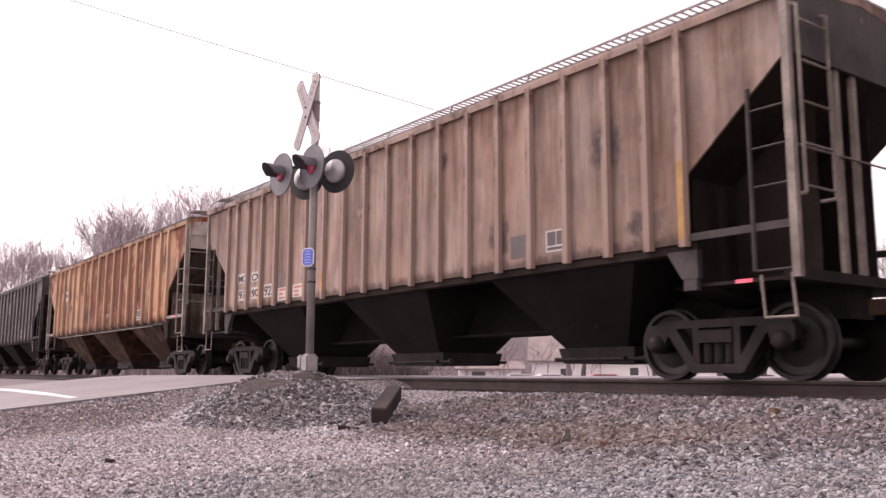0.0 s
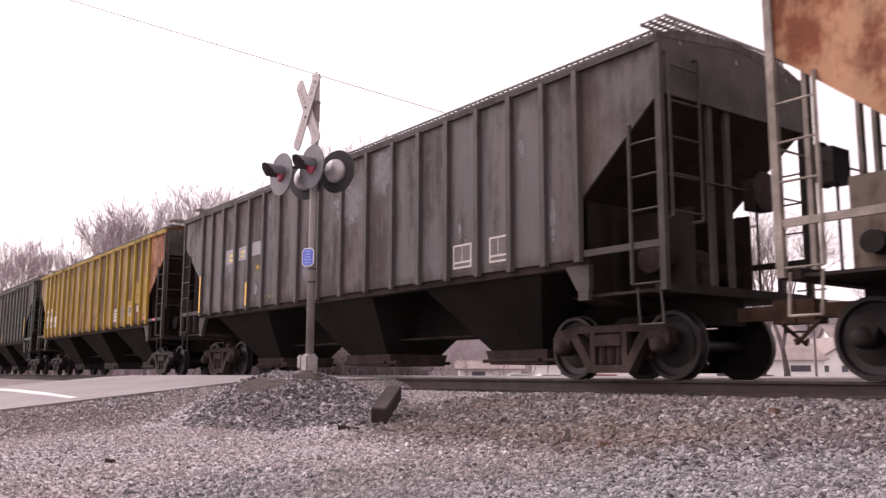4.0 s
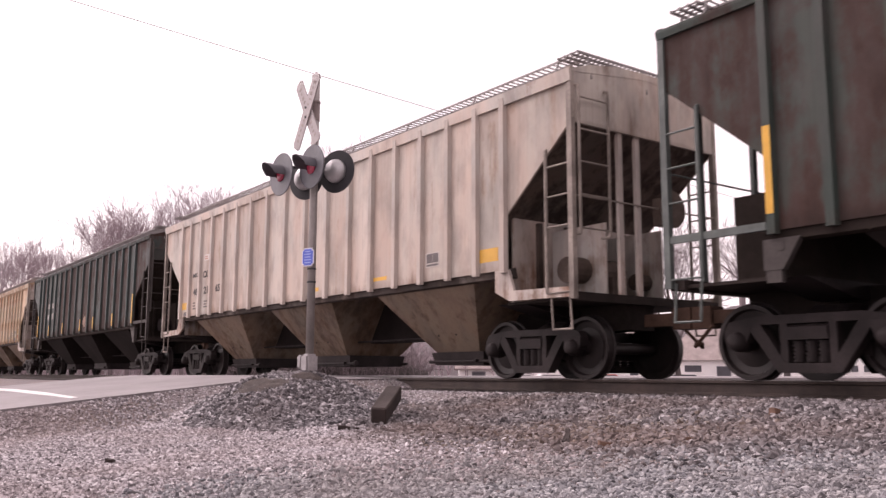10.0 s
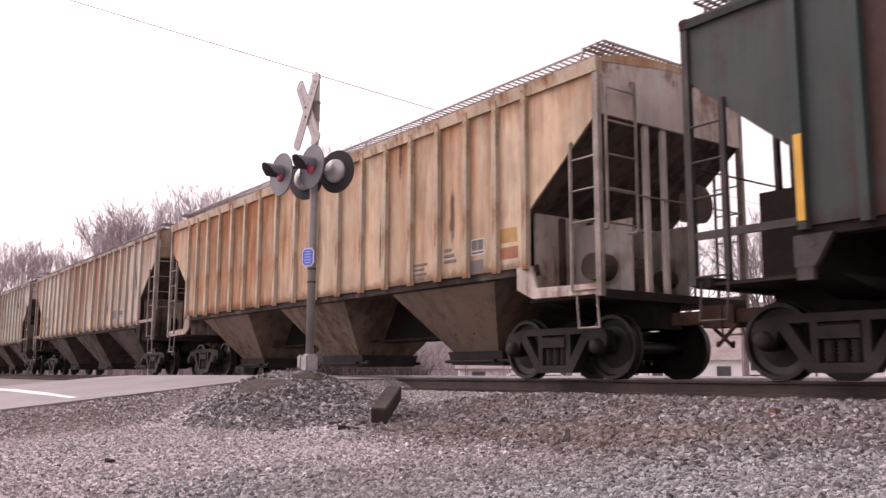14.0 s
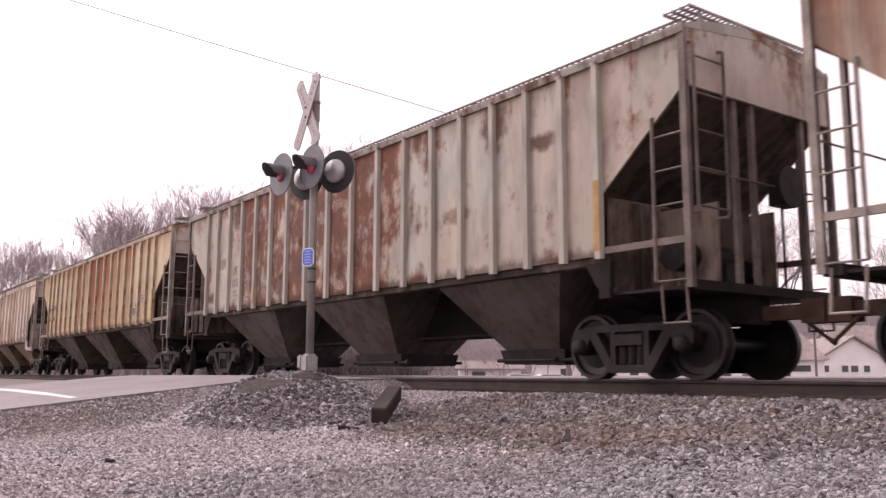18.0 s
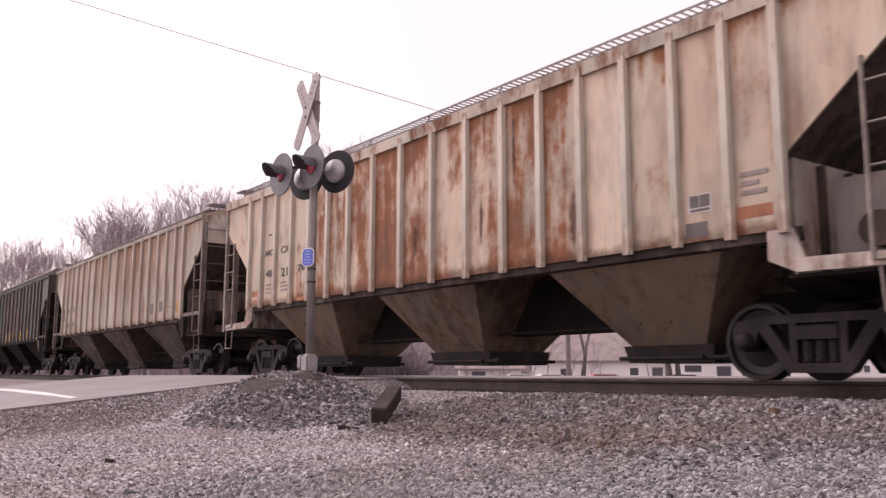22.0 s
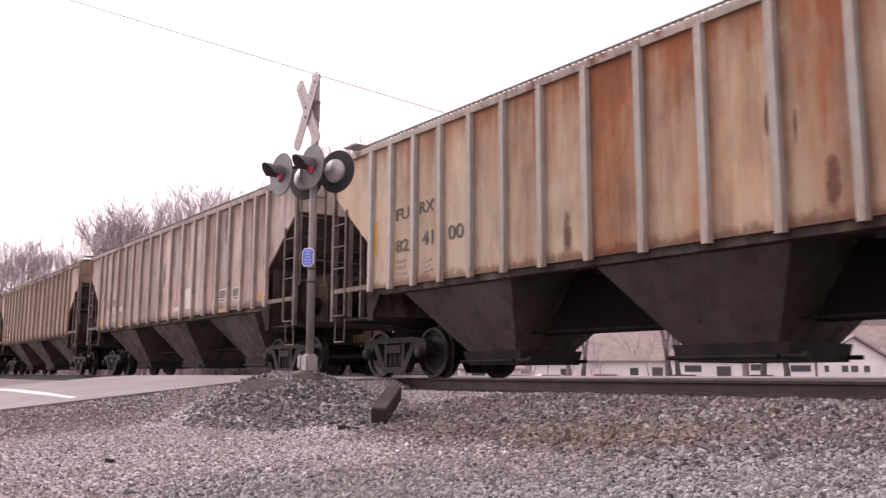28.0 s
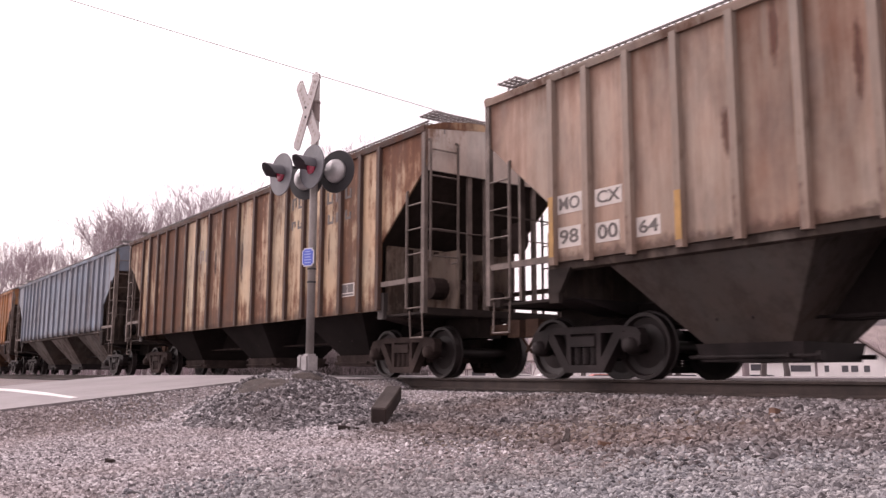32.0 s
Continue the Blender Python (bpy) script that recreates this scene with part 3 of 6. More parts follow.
def end_web(bm, top=2.30):
    """The upright plate that stands lengthwise under the sloping end."""
    box(bm, XR - 0.02, HALF - 0.30, -0.015, 0.015, 1.14, top)


def stiffener(bm):
    box(bm, XR - 0.02, XR + 0.05, -0.04, 0.04, 1.12, CUT_LO - 0.06)


def end_sill(bm):
    box(bm, HALF - 0.22, HALF - 0.02, -1.56, 1.56, 1.08, 1.20)
    box(bm, XR, HALF - 0.22, -0.28, 0.28, 0.72, 1.12)
    box(bm, XR - 0.1, HALF - 0.22, -1.5, 1.5, 1.10, 1.14)


def corner_post(bm):
    prism_z(bm, [(HALF - 0.085, -1.555), (HALF - 0.085, -1.635), (HALF, -1.635), (HALF, -1.555)], 1.10, CUT_HI + 0.75)


def side_ladder(bm):
    xi = HALF - 0.50
    rod(bm, (xi, -1.62, 1.20), (xi, -1.62, 3.27), 0.026, seg=6)
    rod(bm, (xi, -1.62, 3.27), (xi, -1.56, 3.30), 0.026, seg=6)
    for z in (1.20, 2.14, 2.58, 3.02):
        rod(bm, (xi, -1.62, z), (HALF - 0.04, -1.62, z), 0.014, seg=6)


def grab_rail(bm):
    """The sill's prolongation between the last rib and the corner."""
    box(bm, XR + 0.03, HALF - 0.05, -1.62, -1.57, 1.645, 1.735)


def sill_plate(bm):
    """The deep light-coloured sill at the corner of the smooth-ended wagons."""
    prism(bm, [(XR - 0.25, 1.63), (XR - 0.25, 1.30), (XR + 0.05, 1.15), (HALF - 0.02, 1.13), (HALF - 0.02, 1.27), (XR + 0.14, 1.30), (XR + 0.03, 1.63)], -1.61, -1.56)


def bracket(bm):
    prism(bm, [(XR - 0.32, 1.54), (XR + 0.09, 1.54), (XR + 0.09, 1.20), (XR - 0.12, 1.20)], -1.59, -1.50)
    box(bm, XR - 0.10, XR + 0.07, -1.585, -1.51, 1.06, 1.20)
    rod(bm, (XR - 0.1, -1.595, 1.45), (XR - 0.1, -1.50, 1.45), 0.05, seg=10)


def end_ladder(bm):
    for y in (-1.545, -0.95):
        rod(bm, (HALF + 0.06, y, 2.0), (HALF + 0.06, y, 4.12), 0.022, seg=6)
        rod(bm, (HALF + 0.06, y, 4.12), (HALF - 0.02, y, 4.16), 0.022, seg=6)
        rod(bm, (HALF + 0.06, y, 2.0), (HALF - 0.1, y, 2.0), 0.022, seg=6)
    for i in range(5):
        z = 2.08 + 0.47 * i
        rod(bm, (HALF + 0.06, -1.545, z), (HALF + 0.06, -0.95, z), 0.014, seg=6)


def end_post(bm):
    box(bm, HALF - 0.09, HALF - 0.035, -0.045, 0.045, 1.20, CUT_HI - 0.05)


def hand_rail(bm):
    rod(bm, (HALF - 0.02, -1.55, 2.55), (HALF - 0.02, 1.55, 2.55), 0.013, seg=6)


def step(bm):
    for x in (HALF - 0.46, HALF - 0.12):
        rod(bm, (x, -1.58, 1.16), (x + 0.03, -1.58, 0.68), 0.016, seg=6)
    for z in (0.69,):
        rod(bm, (HALF - 0.44, -1.58, z), (HALF - 0.09, -1.58, z), 0.016, seg=6)


def coupler(bm):
    box(bm, HALF - 0.1, HALF + 0.52, -0.09, 0.09, 0.76, 0.94)
    box(bm, HALF + 0.42, HALF + 0.70, -0.16, 0.14, 0.70, 1.00)
    rod(bm, (HALF + 0.25, 0.35, 0.72), (HALF + 0.62, 0.2, 0.45), 0.025, seg=6)
    rod(bm, (HALF + 0.62, 0.2, 0.45), (HALF + 0.72, 0.05, 0.5), 0.025, seg=6)


def bay(bm, x0, x1, b0, b1):
    """One discharge hopper: steep sides that narrow to the outlet."""
    top, low = 1.60, 0.34
    hexa(bm, [(b0, -0.58, low), (b1, -0.58, low), (b1, 0.58, low), (b0, 0.58, low)],
         [(x0, -1.54, top), (x1, -1.54, top), (x1, 1.54, top), (x0, 1.54, top)])


def poke_lip(bm, b0, b1):
    """The rounded cover of the hand hole on the flank of a bay."""
    m = (b0 + b1) / 2
    y, z = -0.58 - (0.74 - 0.34) * 0.762, 0.74
    for i in range(8):
        a0, a1 = math.pi * i / 8, math.pi * (i + 1) / 8
        rod(bm, (m + 0.24 * math.cos(a0), y - 0.01, z + 0.10 * math.sin(a0)), (m + 0.24 * math.cos(a1), y - 0.01, z + 0.10 * math.sin(a1)), 0.016, seg=6)


def outlet(bm, b0, b1):
    hexa(bm, [(b0 - 0.14, -0.66, 0.23), (b1 + 0.18, -0.66, 0.23), (b1 + 0.18, 0.66, 0.23), (b0 - 0.14, 0.66, 0.23)],
         [(b0 - 0.20, -0.70, 0.46), (b1 + 0.22, -0.70, 0.46), (b1 + 0.22, 0.70, 0.46), (b0 - 0.20, 0.70, 0.46)])
    for y in (-0.66, 0.66):
        rod(bm, (b0 - 0.3, y, 0.29), (b1 + 0.35, y, 0.29), 0.03, seg=8)
    rod(bm, (b1 + 0.35, -0.66, 0.29), (b1 + 0.42, -0.66, 0.29), 0.06, seg=8)
    rod(bm, (b1 + 0.05, -0.75, 0.30), (b1 + 0.05, 0.75, 0.30), 0.03, seg=8)


BAYS = [(-5.65, -2.85, -4.71, -3.75), (-1.36, 1.38, -0.55, 0.60), (2.85, 5.65, 3.75, 4.71)]


def ridge(bm, a, b):
    """The inverted V between two hoppers."""
    m = (a + b) / 2
    prism(bm, [(a, 1.60), (m, 2.5), (b, 1.60), (m, 2.44)], -1.55, 1.55)


def centre_sill(bm):
    pts = [(-HALF + 0.3, 0.72), (HALF - 0.3, 0.72), (HALF - 0.3, 1.09), (3.3, 1.09), (3.3, 1.62), (-3.3, 1.62), (-3.3, 1.09), (-HALF + 0.3, 1.09)]
    prism(bm, pts, -0.20, 0.20)


def body_bolster(bm):
    hexa(bm, [(-0.25, -0.5, 0.93), (0.25, -0.5, 0.93), (0.25, 0.5, 0.93), (-0.25, 0.5, 0.93)], [(-0.25, -1.5, 1.12), (0.25, -1.5, 1.12), (0.25, 1.5, 1.12), (-0.25, 1.5, 1.12)])


def brake_rod(bm):
    rod(bm, (-HALF + 0.6, -0.5, 0.74), (HALF - 0.6, -0.5, 0.74), 0.022, seg=6)


def walkway(bm):
    """Roof grating beside the hatches: long bars, cross bars and brackets."""
    z = 4.70
    for y in (-1.33, -1.09, -0.85):
        box(bm, -HALF + 0.28, HALF - 0.28, y - 0.010, y + 0.010, z - 0.028, z)
    x = -HALF + 0.3
    while x < HALF - 0.3:
        box(bm, x - 0.008, x + 0.008, -1.33, -0.85, z - 0.02, z - 0.002)
        x += 0.11
    for i in range(9):
        x = -HALF + 0.5 + i * (2 * HALF - 1.0) / 8
        rod(bm, (x, -1.32, z - 0.02), (x, -1.40, 4.47), 0.016, seg=6)
        rod(bm, (x, -0.87, z - 0.02), (x, -0.87, 4.57), 0.016, seg=6)


def end_walkway(bm):
    z = 4.705
    for x in (HALF - 0.42, HALF - 0.30, HALF - 0.18, HALF - 0.06):
        box(bm, x - 0.012, x + 0.012, -1.42, 1.42, z - 0.035, z)
    y = -1.4
    while y < 1.41:
        box(bm, HALF - 0.42, HALF - 0.06, y - 0.008, y + 0.008, z - 0.02, z - 0.002)
        y += 0.09
    for y in (-1.2, 0.0, 1.2):
        rod(bm, (HALF - 0.07, y, z - 0.02), (HALF - 0.01, y, 4.3), 0.02, seg=6)


def hatch(bm):
    prism_x(bm, [(-0.42, 4.60), (-0.42, 4.69), (-0.25, 4.74), (0.25, 4.74), (0.42, 4.69), (0.42, 4.60)], -1.62, 1.62)
    for x in (-1.2, 0, 1.2):
        box(bm, x - 0.04, x + 0.04, -0.48, 0.48, 4.735, 4.765)


def brake_gear(bm):
    lathe(bm, [(0.20, -0.012), (0.28, -0.012), (0.29, 0.0), (0.28, 0.012), (0.20, 0.012)], (HALF + 0.08, 0.40, 2.55), "x", 18)
    for k in range(4):
        w = math.pi * k / 4
        rod(bm, (HALF + 0.08, 0.40 - 0.24 * math.cos(w), 2.55 - 0.24 * math.sin(w)), (HALF + 0.08, 0.40 + 0.24 * math.cos(w), 2.55 + 0.24 * math.sin(w)), 0.014, seg=6)
    box(bm, HALF - 0.12, HALF + 0.05, 0.20, 0.58, 2.30, 2.72)
    rod(bm, (HALF - 0.06, 0.40, 2.30), (HALF - 0.06, 0.40, 1.2), 0.02, seg=6)
    rod(bm, (HALF - 0.75, -0.95, 1.62), (HALF - 0.75, 0.1, 1.62), 0.20, seg=14)
    rod(bm, (HALF - 0.6, 0.35, 1.5), (HALF - 0.6, 0.85, 1.5), 0.13, seg=12)
    box(bm, HALF - 0.5, HALF - 0.3, -0.5, -0.2, 1.2, 1.5)


# running gear
def side_frame(bm):
    """Cast side frame: top member, pedestal jaws, sloping braces, columns and spring seat, with open windows."""
    h = BASE / 2
    y0, y1 = -1.08, -0.93
    prism(bm, [(-h - 0.17, 0.60), (-h - 0.12, 0.69), (-0.62, 0.745), (0.62, 0.745), (h + 0.12, 0.69), (h + 0.17, 0.60), (0.62, 0.645), (-0.62, 0.645)], y0, y1)
    for s in (-1, 1):
        prism(bm, [(s * (h + 0.17), 0.60), (s * (h + 0.17), 0.47), (s * (h + 0.10), 0.42), (s * (h - 0.13), 0.44), (s * (h - 0.22), 0.655)], y0 - 0.015, y1)
        prism(bm, [(s * 0.60, 0.66), (s * 0.78, 0.66), (s * 0.38, 0.10), (s * 0.25, 0.16)], y0 - 0.01, y1)
        prism(bm, [(s * 0.25, 0.66), (s * 0.34, 0.66), (s * 0.34, 0.16), (s * 0.25, 0.16)], y0, y1)
    prism(bm, [(-0.37, 0.09), (0.37, 0.09), (0.34, 0.20), (-0.34, 0.20)], y0 - 0.01, y1)
    prism(bm, [(-0.25, 0.47), (0.25, 0.47), (0.22, 0.60), (-0.22, 0.60)], y0 - 0.02, y1)


def spring(bm):
    prof = []
    for k in range(6):
        prof += [(0.052, 0.20 + 0.043 * k), (0.078, 0.221 + 0.043 * k)]
    lathe(bm, prof + [(0.05, 0.46)], (0, -1.0, 0), "z", 10)


def bolster(bm):
    prism_x(bm, [(-1.10, 0.46), (1.10, 0.46), (1.10, 0.60), (0.5, 0.88), (-0.5, 0.88), (-1.10, 0.60)], -0.24, 0.24)
    for s in (-1, 1):
        box(bm, s * 0.52 - 0.06, s * 0.52 + 0.06, -0.85, 0.85, 0.28, 0.42)


def bearing_cap(bm):
    lathe(bm, [(0.03, -0.20), (0.095, -0.19), (0.105, -0.15), (0.125, -0.10), (0.125, 0.06)], (0, -0.98, 0), "y", 14)


def wheelset(bm):
    prof = [(0.10, -0.83), (0.11, -0.80), (0.30, -0.755), (0.385, -0.77), (0.405, -0.83), (0.455, -0.83), (WHEEL_R, -0.715), (0.485, -0.705), (0.485, -0.685), (0.40, -0.69), (0.36, -0.70), (0.10, -0.66), (0.085, -0.60)]
    full = prof + [(r, -o) for r, o in prof[::-1]]
    lathe(bm, [(0.07, -0.95)] + full + [(0.07, 0.95)], (0, 0, 0), "y", 32)


P = {}
for fn, nm in ((rib, "rib"), (roof, "roof"), (top_chord, "top_chord"), (side_sill, "side_sill"), (pipe_line, "train_pipe"), (end_sheet, "end_sheet"), (slope_sheet, "slope_sheet"), (bulkhead, "bulkhead"), (end_web, "end_web"), (stiffener, "stiffener"), (end_sill, "end_sill"), (corner_post, "corner_post"), (side_ladder, "ladder"), (grab_rail, "grab_rail"), (sill_plate, "sill_plate"), (bracket, "bracket"), (end_ladder, "end_ladder"), (end_post, "end_post"), (hand_rail, "handrail"), (step, "step"), (coupler, "coupler"), (centre_sill, "centre_sill"), (body_bolster, "body_bolster"), (brake_rod, "brake_rod"), (walkway, "walkway"), (end_walkway, "end_walkway"), (hatch, "hatch"), (brake_gear, "brake_gear"), (side_frame, "side_frame"), (spring, "spring"), (bolster, "bolster"), (bearing_cap, "bearing_cap"), (wheelset, "wheelset")):
    P[nm] = made(fn, nm, nm in ("spring", "bearing_cap"))
PANELS = {}
for key, xs, sill in (("rail", RIBS, SILL), ("close", CLOSE_RIBS, SILL), ("low", RIBS, 1.22)):
    PANELS[key] = [made(lambda bm: corner_panel(bm, xs[0], -1, sill), "side_panel")]
    PANELS[key] += [made(lambda bm: side_panel(bm, a, b, sill), "side_panel") for a, b in zip(xs, xs[1:])]
    PANELS[key].append(made(lambda bm: corner_panel(bm, xs[-1], 1, sill), "side_panel"))
PANELS["plate"] = PANELS["rail"]
P["end_web_tall"] = made(lambda bm: end_web(bm, 3.3), "end_web")
P["rib_low"] = made(lambda bm: rib(bm, 1.24), "rib")
P["deep_chord"] = made(lambda bm: top_chord(bm, 0.17), "top_chord")
for i, b in enumerate(BAYS):
    P["bay%d" % i] = made(lambda bm: bay(bm, *b), "hopper_bay")
    P["outlet%d" % i] = made(lambda bm: outlet(bm, b[2], b[3]), "outlet_gate")
for i, b in enumerate(BAYS):
    P["poke%d" % i] = made(lambda bm: poke_lip(bm, b[2], b[3]), "hand_hole_cover")
P["ridge0"] = made(lambda bm: ridge(bm, BAYS[0][1], BAYS[1][0]), "ridge")
P["ridge1"] = made(lambda bm: ridge(bm, BAYS[1][1], BAYS[2][0]), "ridge")
TURN = pose(0, 0, 0, 0, 0, 180)
FLIP_X = Matrix.Diagonal((-1, 1, 1, 1))
FLIP_Y = Matrix.Diagonal((1, -1, 1, 1))
# mirrored pieces get meshes of their own, so that no object has a negative scale
for nm in ("corner_post", "ladder", "grab_rail", "sill_plate", "bracket", "end_ladder", "step", "slope_sheet"):
    for key, mats in (("_rear", FLIP_X),):
        me = P[nm].copy()
        me.transform(mats)
        me.flip_normals()
        P[nm + key] = me

WAGONS, WHEELS = [], []


def truck(parent, x, gear):
    t = put("truck", P["bolster"], gear, parent, "dark cast steel truck", pose(x, 0, 0))
    for s in (0, 180):
        sf = put("side_frame", P["side_frame"], gear, t, "", pose(0, 0, 0, 0, 0, s))
        for x in (-0.155, 0.0, 0.155):
            put("spring", P["spring"], gear, t, "", pose(0, 0, 0, 0, 0, s) @ pose(x, 0, 0))
    for ax in (-BASE / 2, BASE / 2):
        w = put("wheelset", P["wheelset"], M_wheel, t, "", pose(ax, 0, WHEEL_R))
        WHEELS.append(w)
        for s in (0, 180):
            put("bearing_cap", P["bearing_cap"], gear, t, "", pose(ax, 0, WHEEL_R, 0, 0, s))
    return t


def hopper_wagon(rear, body, ribs, under, metal, label, style="rail", slope=None, gear=None, roofing=None, brake_front=True, pipe=True, corner_mat=None, end=None, high=True, plate=None, rails=None):
    """A covered hopper wagon whose rear end stands at x = rear when the clip begins."""
    root = tagged(new("hopper_wagon"), label, "railway wagon", "wagons of the train")
    root["rear"] = rear
    low = style == "low"
    slope = slope or M_shaded_sheet
    gear = gear or M_steel
    roofing = roofing or body
    rails = rails or metal
    drop = 0.0 if high else 0.10
    for s, at in ((-1, None), (1, TURN)):
        for k, me in enumerate(PANELS[style]):
            put("side_panel", me, corner_mat if corner_mat and s < 0 and k == len(PANELS[style]) - 1 else body, root, "", at)
        for x in (CLOSE_RIBS if style == "close" else RIBS):
            p = pose(x, -SIDE_Y, 0) if s < 0 else pose(x, SIDE_Y, 0, 0, 0, 180)
            put("rib", P["rib_low" if low else "rib"], ribs, root, "", p)
        put("top_chord", P["deep_chord" if style == "plate" else "top_chord"], ribs, root, "", at)
        if not low:
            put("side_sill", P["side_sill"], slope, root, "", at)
        if pipe:
            put("train_pipe", P["train_pipe"], metal, root, "", at)
        put("walkway", P["walkway"], M_grate if high else M_roof_dark, root, "weathered roof grating", pose(0, 0, -drop) if at is None else pose(0, 0, -drop) @ at)
        # front corner on this side, then the rear one
        for key in ("", "_rear"):
            put("corner_post", P["corner_post" + key], metal, root, "", at)
            put("ladder", P["ladder" + key], rails, root, "", at)
            put("step", P["step" + key], metal, root, "", at)
            if style == "plate":
                put("sill_plate", P["sill_plate" + key], M_end_pale, root, "", at)
            else:
                put("grab_rail", P["grab_rail" + key], rails, root, "", at)
                put("bracket", P["bracket" + key], M_metal_dark if under == M_under_dark else M_sill_brown, root, "", at)
    put("roof", P["roof"], roofing, root)
    for x in (-5.4, -1.8, 1.8, 5.4):
        put("hatch", P["hatch"], roofing, root, "", pose(x, 0, 0))
    for at in (None, TURN):
        put("end_sheet", P["end_sheet"], end or body, root, "", at)
        put("slope_sheet", P["slope_sheet"], slope, root, "dark sloping end sheet with shade in its colour", at)
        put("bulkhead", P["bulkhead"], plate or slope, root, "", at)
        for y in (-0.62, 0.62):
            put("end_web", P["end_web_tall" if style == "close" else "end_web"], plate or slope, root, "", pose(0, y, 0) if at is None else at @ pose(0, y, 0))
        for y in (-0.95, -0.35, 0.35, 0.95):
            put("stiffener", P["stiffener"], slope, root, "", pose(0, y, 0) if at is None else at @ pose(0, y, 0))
        put("end_sill", P["end_sill"], M_sill_brown, root, "", at)
        put("end_ladder", P["end_ladder"], metal, root, "", at)
        put("handrail", P["handrail"], metal, root, "", at)
        put("coupler", P["coupler"], M_gear_brown, root, "rusty cast coupler", at)
        put("end_walkway", P["end_walkway"], M_grate, root, "dark weathered roof grating", at)
        for y in (-0.60, -0.22) if style == "plate" else (-0.60, -0.22, 0.95):
            put("end_post", P["end_post"], M_end_pale if style == "plate" else metal, root, "", pose(0, y, 0) if at is None else at @ pose(0, y, 0))
    put("brake_gear", P["brake_gear"], M_metal_grime if style == "plate" else gear, root, "brake wheel and air reservoir", None if brake_front else TURN)
    for i in range(3):
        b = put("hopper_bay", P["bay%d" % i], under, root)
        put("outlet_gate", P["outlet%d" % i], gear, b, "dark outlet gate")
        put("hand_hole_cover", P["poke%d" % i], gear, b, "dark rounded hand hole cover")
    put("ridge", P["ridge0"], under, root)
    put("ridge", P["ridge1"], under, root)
    put("centre_sill", P["centre_sill"], M_under_dark, root)
    put("brake_rod", P["brake_rod"], gear, root)
    for x in (-TRUCK_X, TRUCK_X):
        put("body_bolster", P["body_bolster"], gear, root, "", pose(x, 0, 0))
    for x in (-TRUCK_X, TRUCK_X):
        truck(root, x, gear)
    root.location = (rear + HALF * LONG, 0, 0)
    WAGONS.append(root)
    return root


def mark(wagon, name, x0, x1, z0, z1, material, label="", proud=0.004):
    """A painted patch or plate on the near side of a wagon; x from the rear corner."""
    bm = bmesh.new()
    box(bm, x0 - HALF, x1 - HALF, -SIDE_Y - proud, -SIDE_Y + 0.001, z0, z1)
    return part(name, bm, material, wagon, label)


def letters(wagon, text, x, z, h, length, material):
    """Stencilled characters of a given height and length."""
    me = words(text, h)
    xs, zs = [v.co.x for v in me.vertices], [v.co.z for v in me.vertices]
    kx, kz = length / (max(xs) - min(xs)), h / (max(zs) - min(zs))
    me.transform(Matrix.Diagonal((kx, 1, kz, 1)) @ pose(-min(xs), 0, -min(zs)))
    return put("lettering", me, material, wagon, "", pose(x - HALF, -SIDE_Y - 0.008, z))


def framed(wagon, x0, x1, z0, z1):
    """A dark data plate with a white border and white rules."""
    pl = mark(wagon, "data_plate", x0, x1, z0, z1, M_panel_white, "white-edged dark data plate")
    b, q = 0.075 * (x1 - x0), (z1 - z0)
    bm = bmesh.new()
    m, e = (x0 + x1) / 2 - HALF, 0.02 * (x1 - x0)
    a0, a1 = x0 - HALF + b, x1 - HALF - b
    box(bm, a0, m - e, -SIDE_Y - 0.007, -SIDE_Y - 0.0045, z0 + 0.29 * q, z1 - 0.075 * q)
    box(bm, m + e, a1, -SIDE_Y - 0.007, -SIDE_Y - 0.0045, z0 + 0.29 * q, z1 - 0.075 * q)
    box(bm, a0, a1, -SIDE_Y - 0.007, -SIDE_Y - 0.0045, z0 + 0.075 * q, z0 + 0.21 * q)
    fld = part("plate_field", bm, M_panel_dark, pl)
    fld["kind"] = "stuff"
    return pl


def smear(wagon, x, z, rx, rz, material, seed):
    """A blotch of old paint with an uneven outline."""
    bm = bmesh.new()
    pts = []
    for i in range(22):
        w = 2 * math.pi * i / 22
        k = 1.0 + 0.32 * noise.noise((1.6 * math.cos(w), 1.6 * math.sin(w), seed * 3.7))
        c, s = math.cos(w), math.sin(w)
        pts.append((x - HALF + rx * k * math.copysign(abs(c) ** 0.7, c), max(SILL + 0.01, z + rz * k * math.copysign(abs(s) ** 0.7, s))))
    prism(bm, pts, -SIDE_Y - 0.0035, -SIDE_Y + 0.001)
    return part("paint_smear", bm, material, wagon, "uneven blotch of old paint")


def stripe(wagon, x, z0, z1, material=None, w=0.085):
    """A reflector strip on a rib."""
    bm = bmesh.new()
    box(bm, x - HALF - w / 2, x - HALF + w / 2, -SIDE_Y - 0.068, -SIDE_Y - 0.0625, z0, z1)
    return part("reflector_strip", bm, material or M_yellow, wagon, "yellow reflector strip")


